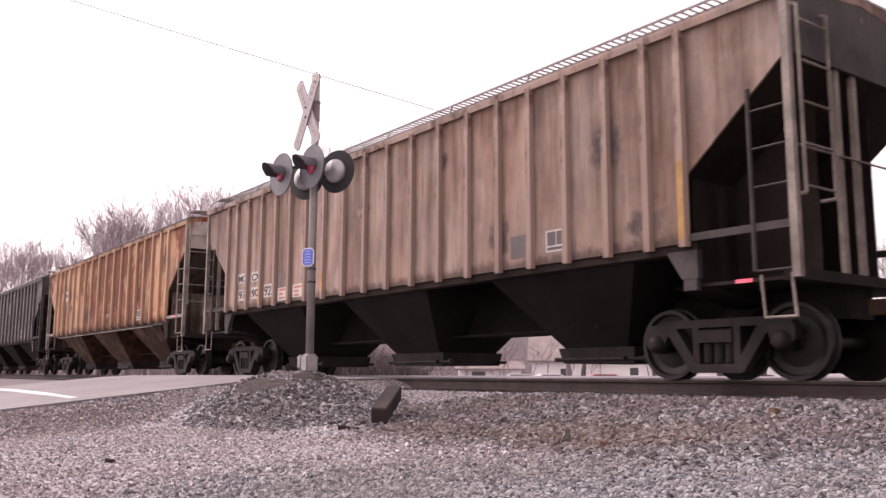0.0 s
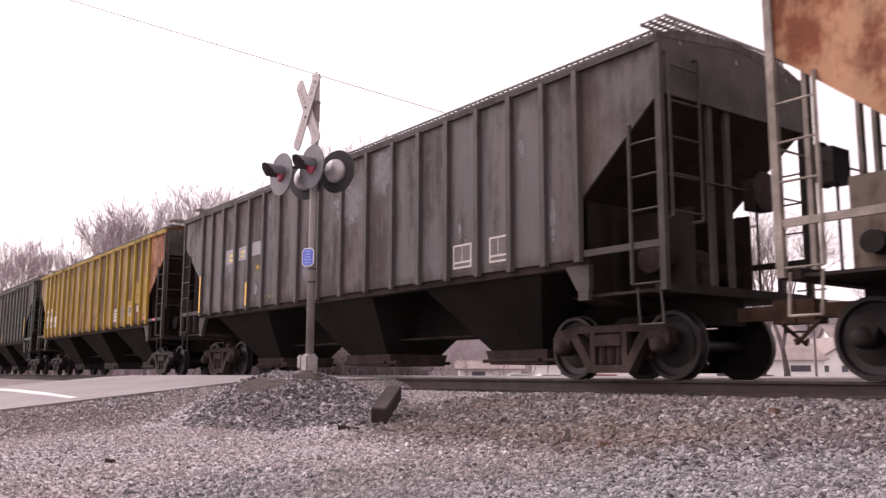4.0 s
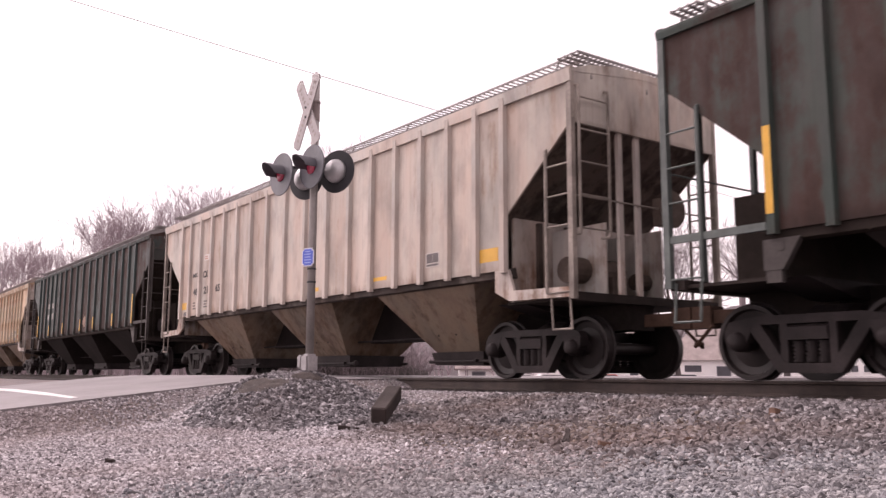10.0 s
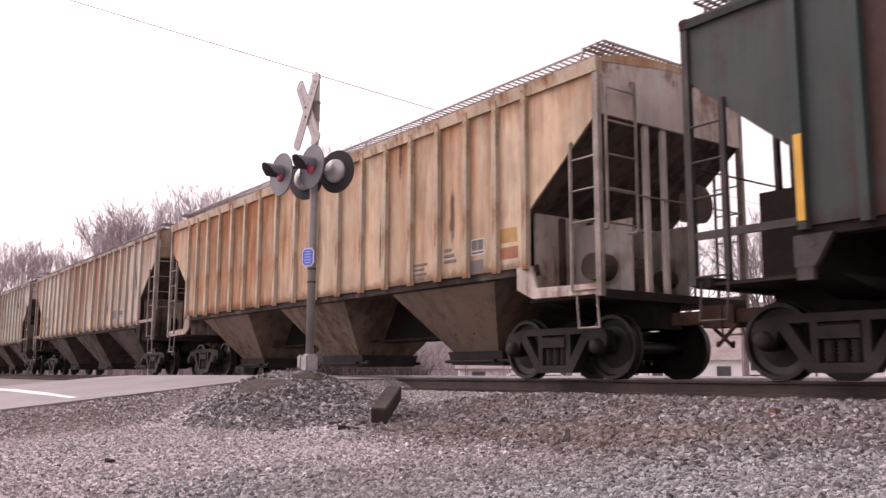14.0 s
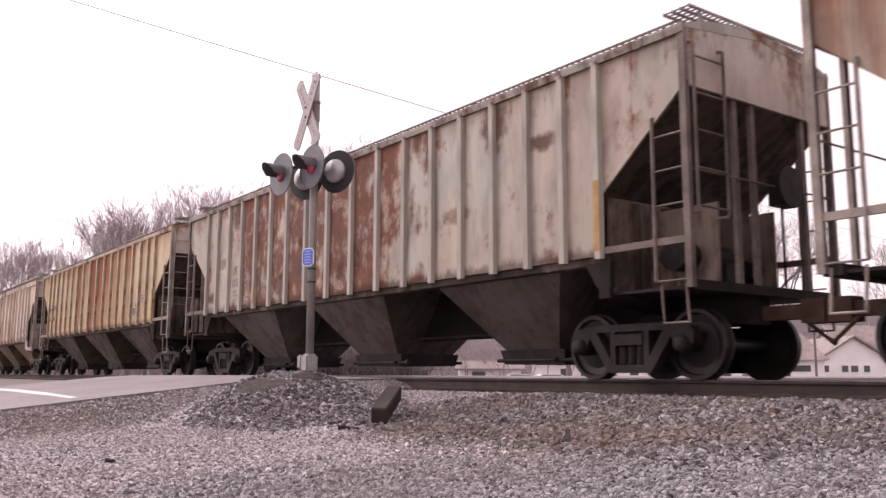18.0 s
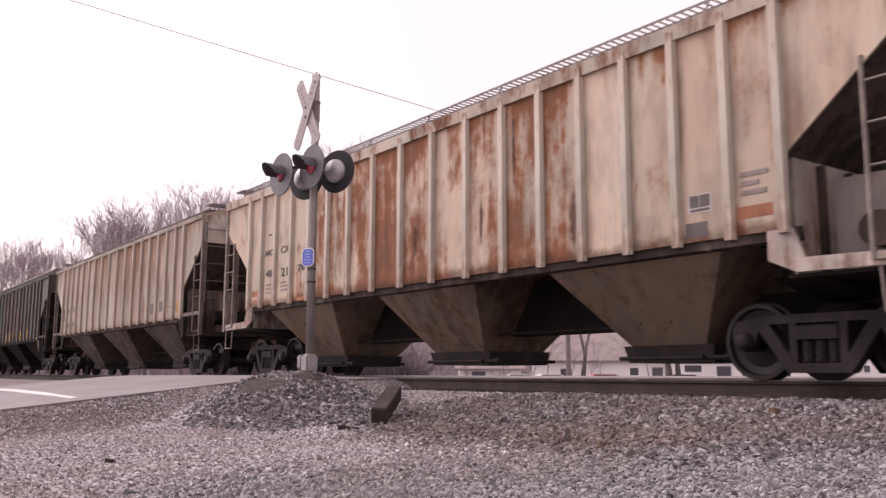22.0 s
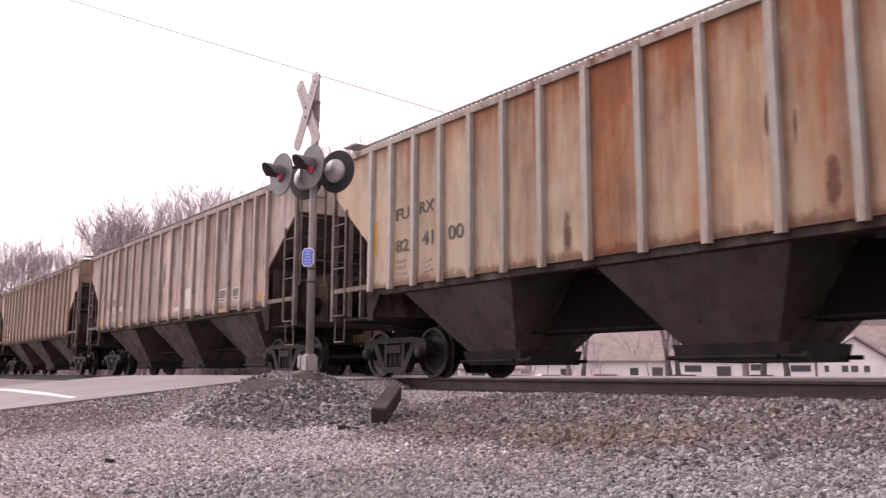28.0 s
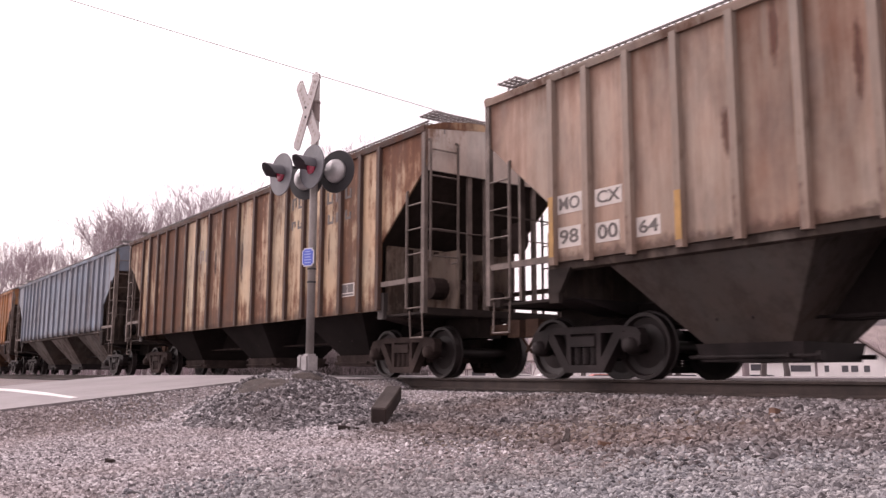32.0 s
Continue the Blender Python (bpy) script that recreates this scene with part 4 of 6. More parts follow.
def worn_row(wagon, x0, x1, z0, z1, ink, n):
    """A row of large worn characters that cannot be read: one broken bar for each."""
    bm = bmesh.new()
    w = (x1 - x0) / n
    for i in range(n):
        a = x0 - HALF + i * w
        box(bm, a, a + 0.2 * w, -SIDE_Y - 0.008, -SIDE_Y + 0.001, z0, z1)
        box(bm, a + 0.2 * w, a + 0.65 * w, -SIDE_Y - 0.008, -SIDE_Y + 0.001, z1 - 0.05 if i % 2 else z0, z1 if i % 2 else z0 + 0.05)
        box(bm, a + 0.5 * w, a + 0.65 * w, -SIDE_Y - 0.008, -SIDE_Y + 0.001, z0 + 0.06, z1 - 0.06)
    return tagged(part("worn_lettering", bm, ink, wagon, "row of worn dark lettering"), kind="stuff")


def data_block(wagon, x0, x1, z0, z1, ink, rows=4):
    """Small stencilled lines that cannot be read."""
    bm = bmesh.new()
    h = (z1 - z0) / rows
    rnd = random.Random(int(x0 * 100))
    for i in range(rows):
        z = z0 + i * h
        box(bm, x0 - HALF, x0 - HALF + (x1 - x0) * rnd.uniform(0.6, 1.0), -SIDE_Y - 0.008, -SIDE_Y + 0.001, z + h * 0.25, z + h * 0.75)
    return tagged(part("data_stencil", bm, ink, wagon, "lines of small stencilled data"), kind="stuff")


# end slopes, bulkheads and side sills: the shade there is put into this colour
M_shaded_sheet = plain("shaded_slope_sheet", (0.034, 0.026, 0.023), 0.85, 0, 0.5, 1.5, shine=0.08)
# hopper sheets: dirt and the shade below the wagon share one darker colour
M_under_dark = plain("dark_shaded_hopper_sheet", (0.020, 0.016, 0.0155), 0.85, 0, 0.4, 1.5, shine=0.06)
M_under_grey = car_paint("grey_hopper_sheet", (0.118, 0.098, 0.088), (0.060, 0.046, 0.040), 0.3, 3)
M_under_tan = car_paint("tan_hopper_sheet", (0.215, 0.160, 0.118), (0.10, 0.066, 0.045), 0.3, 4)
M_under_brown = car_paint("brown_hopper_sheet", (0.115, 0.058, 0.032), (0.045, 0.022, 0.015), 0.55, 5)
M_metal_pale = plain("pale_painted_iron", (0.27, 0.232, 0.205), 0.75, 0, 0.5, 4, shine=0.25)
M_metal_dark = plain("dark_painted_iron", (0.060, 0.052, 0.050), 0.75, 0, 0.4, 4, shine=0.2)
M_metal_grime = plain("grimy_brown_iron", (0.105, 0.080, 0.068), 0.8, 0, 0.5, 4, shine=0.15)
M_metal_grey = plain("grey_painted_iron", (0.155, 0.125, 0.112), 0.75, 0, 0.5, 4, shine=0.25)
M_metal_green = plain("green_painted_iron", (0.085, 0.10, 0.095), 0.7, 0, 0.4, 4)

M_sill_brown = plain("grimy_end_platform", (0.032, 0.025, 0.023), 0.85, 0, 0.5, 3, shine=0.1)
# slopes of the pale wagons, darkened to hold the shade under the end
M_slope_brown = car_paint("shaded_brown_slope", (0.11, 0.082, 0.068), (0.035, 0.024, 0.02), 0.6, 55)
M_roof_dark = plain("dark_roof_grating", (0.09, 0.08, 0.08), 0.7, 0.1, 0.3, 6)
M_end_grime = car_paint("grimy_tan_end_plate", (0.26, 0.200, 0.163), (0.07, 0.045, 0.036), 0.5, 66)
M_gear_rust = plain("red_rusty_running_gear", (0.052, 0.038, 0.035), 0.85, 0.0, 0.6, 5, shine=0.08)
M_end_pale = car_paint("pale_end_paint", (0.58, 0.51, 0.465), (0.19, 0.11, 0.075), 0.3, 91)
M_corner_rust = car_paint("rusty_corner_paint", (0.36, 0.15, 0.055), (0.15, 0.050, 0.025), 0.6, 77)

# rear, body (base, rust, amount, streak, patch, band, more rust amidships, panel differences), ribs, under, metal, label, style
RED = (0.26, 0.10, 0.07)
SPEC = [
    (-3.47, ((0.279, 0.248, 0.240), (0.095, 0.063, 0.056), 0.6, 0.8, 0.3, 0.3, 0.00, 0.05), None, M_under_dark, M_metal_pale, "sooty off-white covered hopper wagon with streaked sides", "rail"),
    (-22.19, ((0.335, 0.238, 0.195), (0.120, 0.068, 0.050), 0.56, 0.7, 0.4, 0.3, 0.00, 0.06), (0.310, 0.228, 0.190), M_under_dark, M_metal_pale, "brownish tan covered hopper wagon with white number patches", "close"),
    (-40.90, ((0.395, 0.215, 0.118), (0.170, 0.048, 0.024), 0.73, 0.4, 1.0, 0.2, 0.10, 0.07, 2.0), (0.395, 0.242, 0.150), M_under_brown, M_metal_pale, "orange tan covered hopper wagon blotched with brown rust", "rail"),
    (-59.50, ((0.102, 0.091, 0.093), (0.054, 0.042, 0.039), 0.5, 0.5, 0.5, 0.3, 0.00, 0.05), (0.070, 0.060, 0.060), M_under_dark, M_metal_dark, "dull slate grey covered hopper wagon with faded patches", "rail"),
    (-78.22, ((0.225, 0.126, 0.021), (0.098, 0.048, 0.020), 0.50, 0.7, 0.4, 0.4, 0.00, 0.16), (0.440, 0.285, 0.022), M_under_dark, M_metal_dark, "mustard yellow covered hopper wagon with bright yellow ribs", "rail"),
    (-96.91, ((0.035, 0.044, 0.038), (0.047, 0.025, 0.021), 0.66, 0.4, 0.6, 0.4, 0.00, 0.10), (0.041, 0.056, 0.048), M_under_dark, M_metal_green, "dark green covered hopper wagon with rusty brown blotches", "rail"),
    (-115.58, ((0.418, 0.350, 0.305), (0.290, 0.205, 0.160), 0.16, 0.7, 0.3, 0.2, 0.00, 0.02), (0.475, 0.412, 0.370), M_under_tan, M_metal_pale, "clean beige covered hopper wagon with black lettering", "plate"),
    (-134.14, ((0.029, 0.037, 0.035), (0.050, 0.025, 0.021), 0.66, 0.5, 0.6, 0.5, 0.06, 0.14), (0.033, 0.050, 0.047), M_under_dark, M_metal_dark, "dark green and rust brown covered hopper wagon with yellow strips", "rail"),
    (-152.67, ((0.440, 0.328, 0.225), (0.270, 0.100, 0.032), 0.66, 0.8, 0.5, 0.2, 0.16, 0.08, -4.0), (0.445, 0.352, 0.255), M_under_tan, M_metal_pale, "cream covered hopper wagon streaked with orange rust", "plate"),
    (-171.15, ((0.360, 0.308, 0.252), (0.205, 0.072, 0.030), 0.52, 1.0, 0.3, 0.2, 0.16, 0.10), (0.367, 0.313, 0.267), M_under_grey, M_metal_pale, "pale grey covered hopper wagon with red rust streaks", "rail"),
    (-189.83, ((0.345, 0.310, 0.265), (0.150, 0.050, 0.026), 0.60, 0.25, 1.0, 0.1, 0.15, 0.03, -1.2), (0.314, 0.292, 0.253), M_under_grey, M_metal_grey, "grey covered hopper wagon heavily blotched with red rust", "rail"),
    (-208.40, ((0.405, 0.318, 0.190), (0.225, 0.066, 0.022), 0.50, 0.5, 0.3, 0.7, 0.20, 0.14), (0.420, 0.350, 0.255), M_under_grey, M_metal_pale, "sand yellow covered hopper wagon with rusty orange panels", "rail"),
    (-227.12, ((0.460, 0.380, 0.300), (0.240, 0.084, 0.034), 0.54, 0.6, 0.8, 0.3, 0.14, 0.10, -0.5), (0.525, 0.455, 0.385), M_under_tan, M_metal_pale, "cream covered hopper wagon with broad orange rust patches", "plate"),
    (-245.86, ((0.350, 0.290, 0.248), (0.230, 0.112, 0.052), 0.36, 0.8, 0.3, 0.4, 0.10, 0.08), (0.366, 0.320, 0.281), M_under_grey, M_metal_grey, "light pinkish tan covered hopper wagon with pale ribs", "rail"),
    (-264.48, ((0.054, 0.058, 0.052), (0.086, 0.046, 0.031), 0.47, 0.7, 0.4, 0.5, 0.10, 0.12), (0.050, 0.054, 0.048), M_under_dark, M_metal_dark, "dark grey green covered hopper wagon with yellow marks", "rail"),
    (-283.10, ((0.365, 0.292, 0.210), (0.215, 0.068, 0.026), 0.44, 0.6, 0.3, 0.8, 0.22, 0.12, 0.3), (0.388, 0.350, 0.319), M_under_grey, M_metal_grey, "grey tan covered hopper wagon with rust orange panels and pale ribs", "rail"),
    (-301.83, ((0.340, 0.275, 0.250), (0.150, 0.090, 0.074), 0.44, 0.7, 0.4, 0.3, 0.00, 0.06), (0.326, 0.271, 0.251), M_under_grey, M_metal_grey, "pinkish grey covered hopper wagon with stained sides", "rail"),
    (-320.65, ((0.285, 0.208, 0.165), (0.135, 0.066, 0.044), 0.56, 0.7, 0.4, 0.4, 0.06, 0.08), (0.250, 0.185, 0.150), M_under_grey, M_metal_grey, "brown tan covered hopper wagon with white number patches", "rail"),
    (-339.45, ((0.360, 0.265, 0.175), (0.125, 0.052, 0.030), 0.66, 0.8, 0.5, 0.5, 0.00, 0.18), (0.066, 0.032, 0.023), M_under_dark, M_metal_grey, "old tan hopper wagon with dark rusty ribs and worn lettering", "low"),
    (-358.15, ((0.153, 0.183, 0.231), (0.113, 0.105, 0.113), 0.3, 0.5, 0.4, 0.3, 0.00, 0.04), None, M_under_grey, M_metal_grey, "slate blue covered hopper wagon", "rail"),
    (-376.85, ((0.308, 0.140, 0.058), (0.167, 0.059, 0.028), 0.5, 0.6, 0.5, 0.3, 0.00, 0.08), None, M_under_brown, M_metal_grey, "rust orange covered hopper wagon", "rail"),
    (-395.55, ((0.280, 0.211, 0.173), (0.163, 0.079, 0.048), 0.4, 0.6, 0.5, 0.3, 0.00, 0.06), None, M_under_grey, M_metal_grey, "dull tan covered hopper wagon", "rail"),
]
TRAIN = {}
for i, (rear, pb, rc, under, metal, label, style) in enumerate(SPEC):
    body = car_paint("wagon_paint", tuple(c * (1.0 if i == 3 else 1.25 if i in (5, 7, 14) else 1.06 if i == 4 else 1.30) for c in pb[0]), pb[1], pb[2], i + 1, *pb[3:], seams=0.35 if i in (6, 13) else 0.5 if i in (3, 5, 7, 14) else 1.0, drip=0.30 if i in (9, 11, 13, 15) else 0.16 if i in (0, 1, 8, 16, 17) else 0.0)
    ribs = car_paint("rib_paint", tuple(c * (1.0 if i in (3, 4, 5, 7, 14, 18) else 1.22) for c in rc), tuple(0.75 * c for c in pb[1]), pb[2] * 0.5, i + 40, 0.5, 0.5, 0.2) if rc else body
    # slopes and wagon A's end sheet get dark colours that hold their shade
    TRAIN["ZABCDEFGHIJKLMNOPQRSTU"[i]] = hopper_wagon(rear, body, ribs, under, metal, label, style, brake_front=i not in (1, 2), slope=M_shaded_sheet if under == M_under_dark else M_slope_brown, end=M_metal_dark if i in (1, 3, 4) else M_end_pale if i in (2, 8, 10, 11, 12, 13, 15, 16, 18) else None, corner_mat=M_corner_rust if i == 4 else None, pipe=i == 2, gear=M_gear_rust if i in (3, 18) else None, rails=M_metal_dark if i == 1 else None, plate=M_end_pale if style == "plate" else M_end_grime if i in (2, 6, 8, 9, 10, 11, 12, 13, 15, 18) else None, high=i in (1, 5, 6, 7, 8, 12, 14))


# ---- crossing signal ----
M_cast = plain("grey_cast_metal", (0.34, 0.32, 0.325), 0.6, 0.1, 0.35, 6)


def crossing_signal():
    root = tagged(new("crossing_signal"), "aluminium railway crossing signal with crossbuck and red flashing lights", "crossing signal")
    root.matrix_basis = pose(POLE[0], POLE[1], 0.0, 0, 0, 2.5)
    # all parts are built round the pole's foot; x along the track, -y towards the road's traffic
    bm = bmesh.new()
    rod(bm, (0, 0, 0.30), (0, 0, 4.20), 0.056, 0.053, 16)
    part("pole", bm, M_alu, root, "weathered aluminium pole", True)
    bm = bmesh.new()
    lathe(bm, [(0.05, 4.20), (0.062, 4.20), (0.062, 4.23), (0.03, 4.25)], (0, 0, 0), "z", 12)
    part("pole_cap", bm, M_alu, root)
    bm = bmesh.new()
    lathe(bm, [(0.060, -0.13), (0.060, 0.12), (0.066, 0.12), (0.066, 0.15), (0.060, 0.15)], (0, 0, 3.70), "z", 14)
    part("pole_band", bm, M_roof, root, "rusty brown band near the pole top")
    for z in (1.48, 1.30):
        bm = bmesh.new()
        lathe(bm, [(0.05, z - 0.012), (0.062, z - 0.012), (0.062, z + 0.012), (0.05, z + 0.012)], (0, 0, 0), "z", 14)
        part("clamp", bm, M_black, root)
    bm = bmesh.new()
    box(bm, -0.090, 0.090, -0.090, 0.090, 0.08, 0.33)
    bmesh.ops.bevel(bm, geom=bm.edges[:], offset=0.03, segments=2, affect="EDGES")
    part("junction_box", bm, M_cast, root, "pale cast junction box base")
    bm = bmesh.new()
    box(bm, -0.19, -0.085, -0.09, 0.09, 0.13, 0.32)
    bmesh.ops.bevel(bm, geom=bm.edges[:], offset=0.02, segments=2, affect="EDGES")
    part("terminal_box", bm, M_cast, root, "white terminal box")
    bm = bmesh.new()
    box(bm, -0.17, 0.17, -0.17, 0.17, -0.35, 0.08)
    bmesh.ops.bevel(bm, geom=bm.edges[:], offset=0.03, segments=2, affect="EDGES")
    part("foundation", bm, M_roof, root, "stained concrete foundation")
    # crossbuck
    for k, a in enumerate((-30, 30)):
        bm = bmesh.new()
        box(bm, -0.095, 0.095, -0.008, 0.008, -0.56, 0.56)
        bmesh.ops.bevel(bm, geom=[e for e in bm.edges if abs(e.verts[0].co.y - e.verts[1].co.y) > 0.001], offset=0.03, segments=2, affect="EDGES")
        b = part("crossbuck_blade", bm, M_signwhite, root, "weathered white crossbuck blade")
        b.matrix_basis = pose(0, -0.12 - 0.02 * k, 3.675, 0, a, 0)
        bm = bmesh.new()
        for n, (z0, z1) in enumerate(((-0.46, -0.40), (-0.38, -0.33), (-0.31, -0.25), (-0.23, -0.17), (-0.15, -0.10), (0.08, 0.13), (0.16, 0.21), (0.23, 0.30), (0.32, 0.38), (0.40, 0.46))):
            box(bm, -0.02 - 0.012 * (n % 2), 0.03 - 0.012 * (n % 3), -0.0105, -0.0085, z0 + 0.01, z1 - 0.014)
        part("blade_lettering", bm, M_roof, b, "worn grey lettering bars")["kind"] = "stuff"
    bm = bmesh.new()
    for z in (3.60, 3.74):
        rod(bm, (-0.02, -0.16, z), (-0.02, 0.02, z), 0.018, seg=8)
    part("crossbuck_bolt", bm, M_black, root)
    # arms and lights; the arms stand askew to the track
    zl, ca, sa = 2.81, math.cos(radians(16)), math.sin(radians(16))
    bm = bmesh.new()
    for y in (-0.15, 0.06):
        rod(bm, (-0.31 * ca, y - 0.31 * sa, zl + 0.10), (0.31 * ca, y + 0.31 * sa, zl + 0.10), 0.026, seg=8)
        rod(bm, (0, 0, zl + 0.10), (0, y, zl + 0.10), 0.045, seg=8)
    part("light_arm", bm, M_black, root)
    for side, turn in ((-1, 0), (1, 180)):
        for x in (-0.29, 0.29):
            at = pose(x * ca, x * sa - (0.19 if side < 0 else -0.05), zl + (0.02 if x > 0 else -0.01), 0, 0, turn + (2 if side < 0 else 21))
            bm = bmesh.new()
            lathe(bm, [(0.10, -0.095), (0.295, -0.10), (0.302, -0.09), (0.295, -0.08), (0.10, -0.075)], (0, 0, 0), "y", 28)
            d = part("light_disc", bm, M_disc if side < 0 else M_black, root, "dark grey round light background")
            d.matrix_basis = at
            bm = bmesh.new()
            lathe(bm, [(0.01, 0.055), (0.06, 0.050), (0.115, 0.030), (0.150, 0.0), (0.166, -0.04), (0.168, -0.075)], (0, 0, 0), "y", 20)
            part("lamp_housing", bm, M_silver if side > 0 else M_black, d, "silver lamp housing", True)
            bm = bmesh.new()
            lathe(bm, [(0.105, -0.098), (0.105, -0.112), (0.06, -0.125), (0.01, -0.13)], (0, 0, 0), "y", 20)
            part("lens", bm, M_lens if (side < 0 and x > 0) else M_lens_dim, d, "glowing red lens", True)
            bm = bmesh.new()
            seg, r = 22, 0.126
            rows = []
            for i in range(seg + 1):
                w = radians(-12 + 204 * i / seg)
                reach = 0.11 + 0.14 * min(1.0, max(0.0, 0.35 + 0.7 * math.sin(w)))
                ring = []
                for rr, o in ((r, -0.10), (r, -0.12 - reach), (r - 0.008, -0.12 - reach), (r - 0.008, -0.10)):
                    ring.append(bm.verts.new((rr * math.cos(w), o, rr * math.sin(w))))
                rows.append(ring)
            for p, q in zip(rows, rows[1:]):
                for i in range(4):
                    j = (i + 1) % 4
                    bm.faces.new((p[i], q[i], q[j], p[j]))
            part("hood", bm, M_hood, d, "black visor hood")
    # emergency notice
    bm = bmesh.new()
    box(bm, -0.105, 0.105, -0.006, 0.006, -0.125, 0.125)
    bmesh.ops.bevel(bm, geom=[e for e in bm.edges if abs(e.verts[0].co.y - e.verts[1].co.y) > 0.001], offset=0.03, segments=3, affect="EDGES")
    sg = part("notice_plate", bm, M_notice_white, root, "small blue notice with white border")
    sg.matrix_basis = pose(0.025, -0.075, 1.635, 0, 0, 18)
    bm = bmesh.new()
    box(bm, -0.090, 0.090, -0.0095, -0.0065, -0.110, 0.110)
    bmesh.ops.bevel(bm, geom=[e for e in bm.edges if abs(e.verts[0].co.y - e.verts[1].co.y) > 0.001], offset=0.024, segments=3, affect="EDGES")
    part("notice_face", bm, M_blue, sg, "blue notice face")
    bm = bmesh.new()
    for i, w in enumerate((0.045, 0.06, 0.05, 0.065, 0.055)):
        z = 0.078 - i * 0.038
        box(bm, -w, w, -0.0125, -0.010, z - 0.007, z + 0.007)
    part("notice_bars", bm, M_notice_print, sg, "pale blue bars of unreadable print")["kind"] = "stuff"
    return root


crossing_signal()


# ---- loose things in the gravel ----
def timber():
    bm = bmesh.new()
    box(bm, -0.095, 0.095, -0.46, 0.46, -0.09, 0.09)
    bmesh.ops.subdivide_edges(bm, edges=bm.edges[:], cuts=2, use_grid_fill=True)
    for v in bm.verts:
        v.co += 0.012 * Vector((noise.noise(v.co * 4), noise.noise(v.co * 5 + Vector((3, 0, 0))), noise.noise(v.co * 6)))
    bmesh.ops.bevel(bm, geom=[e for e in bm.edges if e.calc_face_angle(0) > 0.8], offset=0.015, segments=1, affect="EDGES")
    ob = put("timber", finish(bm, "timber"), M_wood)
    return tagged(ob, "dark weathered railway timber lying in gravel", "timber")


tim = timber()
tc = spot(-0.66, 8.75)
tim.matrix_basis = pose(tc.x, tc.y, -0.285, 0, 0, FACING - 7) @ pose(0, 0, 0, 15, 4, 0)


def splinter(right, ahead, length, thick, turn, tilt, material, name, label):
    bm = bmesh.new()
    hexa(bm, [(-length / 2, -thick / 2, -thick / 2), (length / 2, -thick / 3, -thick / 3), (length / 2, thick / 3, -thick / 3), (-length / 2, thick / 2, -thick / 2)],
         [(-length / 2, -thick / 2, thick / 2), (length / 2, -thick / 4, thick / 4), (length / 2, thick / 4, thick / 4), (-length / 2, thick / 2, thick / 2)])
    bmesh.ops.subdivide_edges(bm, edges=bm.edges[:], cuts=2, use_grid_fill=True)
    for v in bm.verts:
        v.co += thick * 0.25 * Vector((0, noise.noise(v.co * 20), noise.noise(v.co * 23)))
    ob = put(name, finish(bm, name), material)
    q = spot(right, ahead)
    ob.matrix_basis = pose(q.x, q.y, ground_z(q.x, q.y) + thick * 0.45, 0, tilt, turn)
    return tagged(ob, label, name.replace("_", " "))


splinter(1.06, 6.35, 0.22, 0.06, FACING + 75, -30, M_wood, "wood_chip", "dark broken piece of wood on gravel")
splinter(-1.02, 8.15, 0.24, 0.05, FACING + 4, 3, M_wood, "wood_chip", "flat dark chip of wood beside a timber")
splinter(1.32, 5.95, 0.16, 0.035, FACING + 10, 5, M_dirt, "rust_flake", "red brown rusty scrap on gravel")
rd = random.Random(21)
for i in range(12):
    splinter(rd.uniform(0.85, 2.3), rd.uniform(5.8, 7.2), rd.uniform(0.05, 0.13), rd.uniform(0.015, 0.03), rd.uniform(0, 180), 0, M_dirt if i % 3 else M_wood, "wood_chip", "small red brown splinter on gravel")
splinter(1.78, 6.1, 0.12, 0.03, FACING - 20, 0, M_wood, "wood_chip", "dark broken piece of wood on gravel")
splinter(3.1, 6.9, 0.13, 0.07, FACING + 30, 0, M_dirt, "clod", "brown clod of earth on ballast")
splinter(-2.7, 6.1, 0.07, 0.05, FACING, 0, M_wood, "clod", "dark clod of earth on gravel")


def stake():
    bm = bmesh.new()
    prism_z(bm, [(-0.012, -0.01), (0.012, -0.01), (0.008, 0.01), (-0.008, 0.01)], -0.2, 0.08)
    ob = put("marker_stake", finish(bm, "marker_stake"), M_carred_dull)
    q = spot(-2.72, 10.75)
    ob.matrix_basis = pose(q.x, q.y, ground_z(q.x, q.y) + 0.12, 8, 6, 30)
    return tagged(ob, "small faded orange marker stake in gravel", "stake")


M_carred_dull = plain("faded_orange_paint", (0.50, 0.16, 0.09), 0.7, 0, 0.2, 6)
stake()


# ---- overhead wire ----
def wire():
    bm = bmesh.new()
    pts = []
    for i in range(41):
        y = -24 + 90 * i / 40
        pts.append((-20.0, y, 8.05 - 0.065 * y + 0.0003 * y * y))
    for a, b in zip(pts, pts[1:]):
        rod(bm, a, b, 0.011, seg=6)
    return tagged(put("overhead_wire", finish(bm, "overhead_wire"), M_wire), "thin grey wire strung high along the road", "wire", kind="structure")


wire()


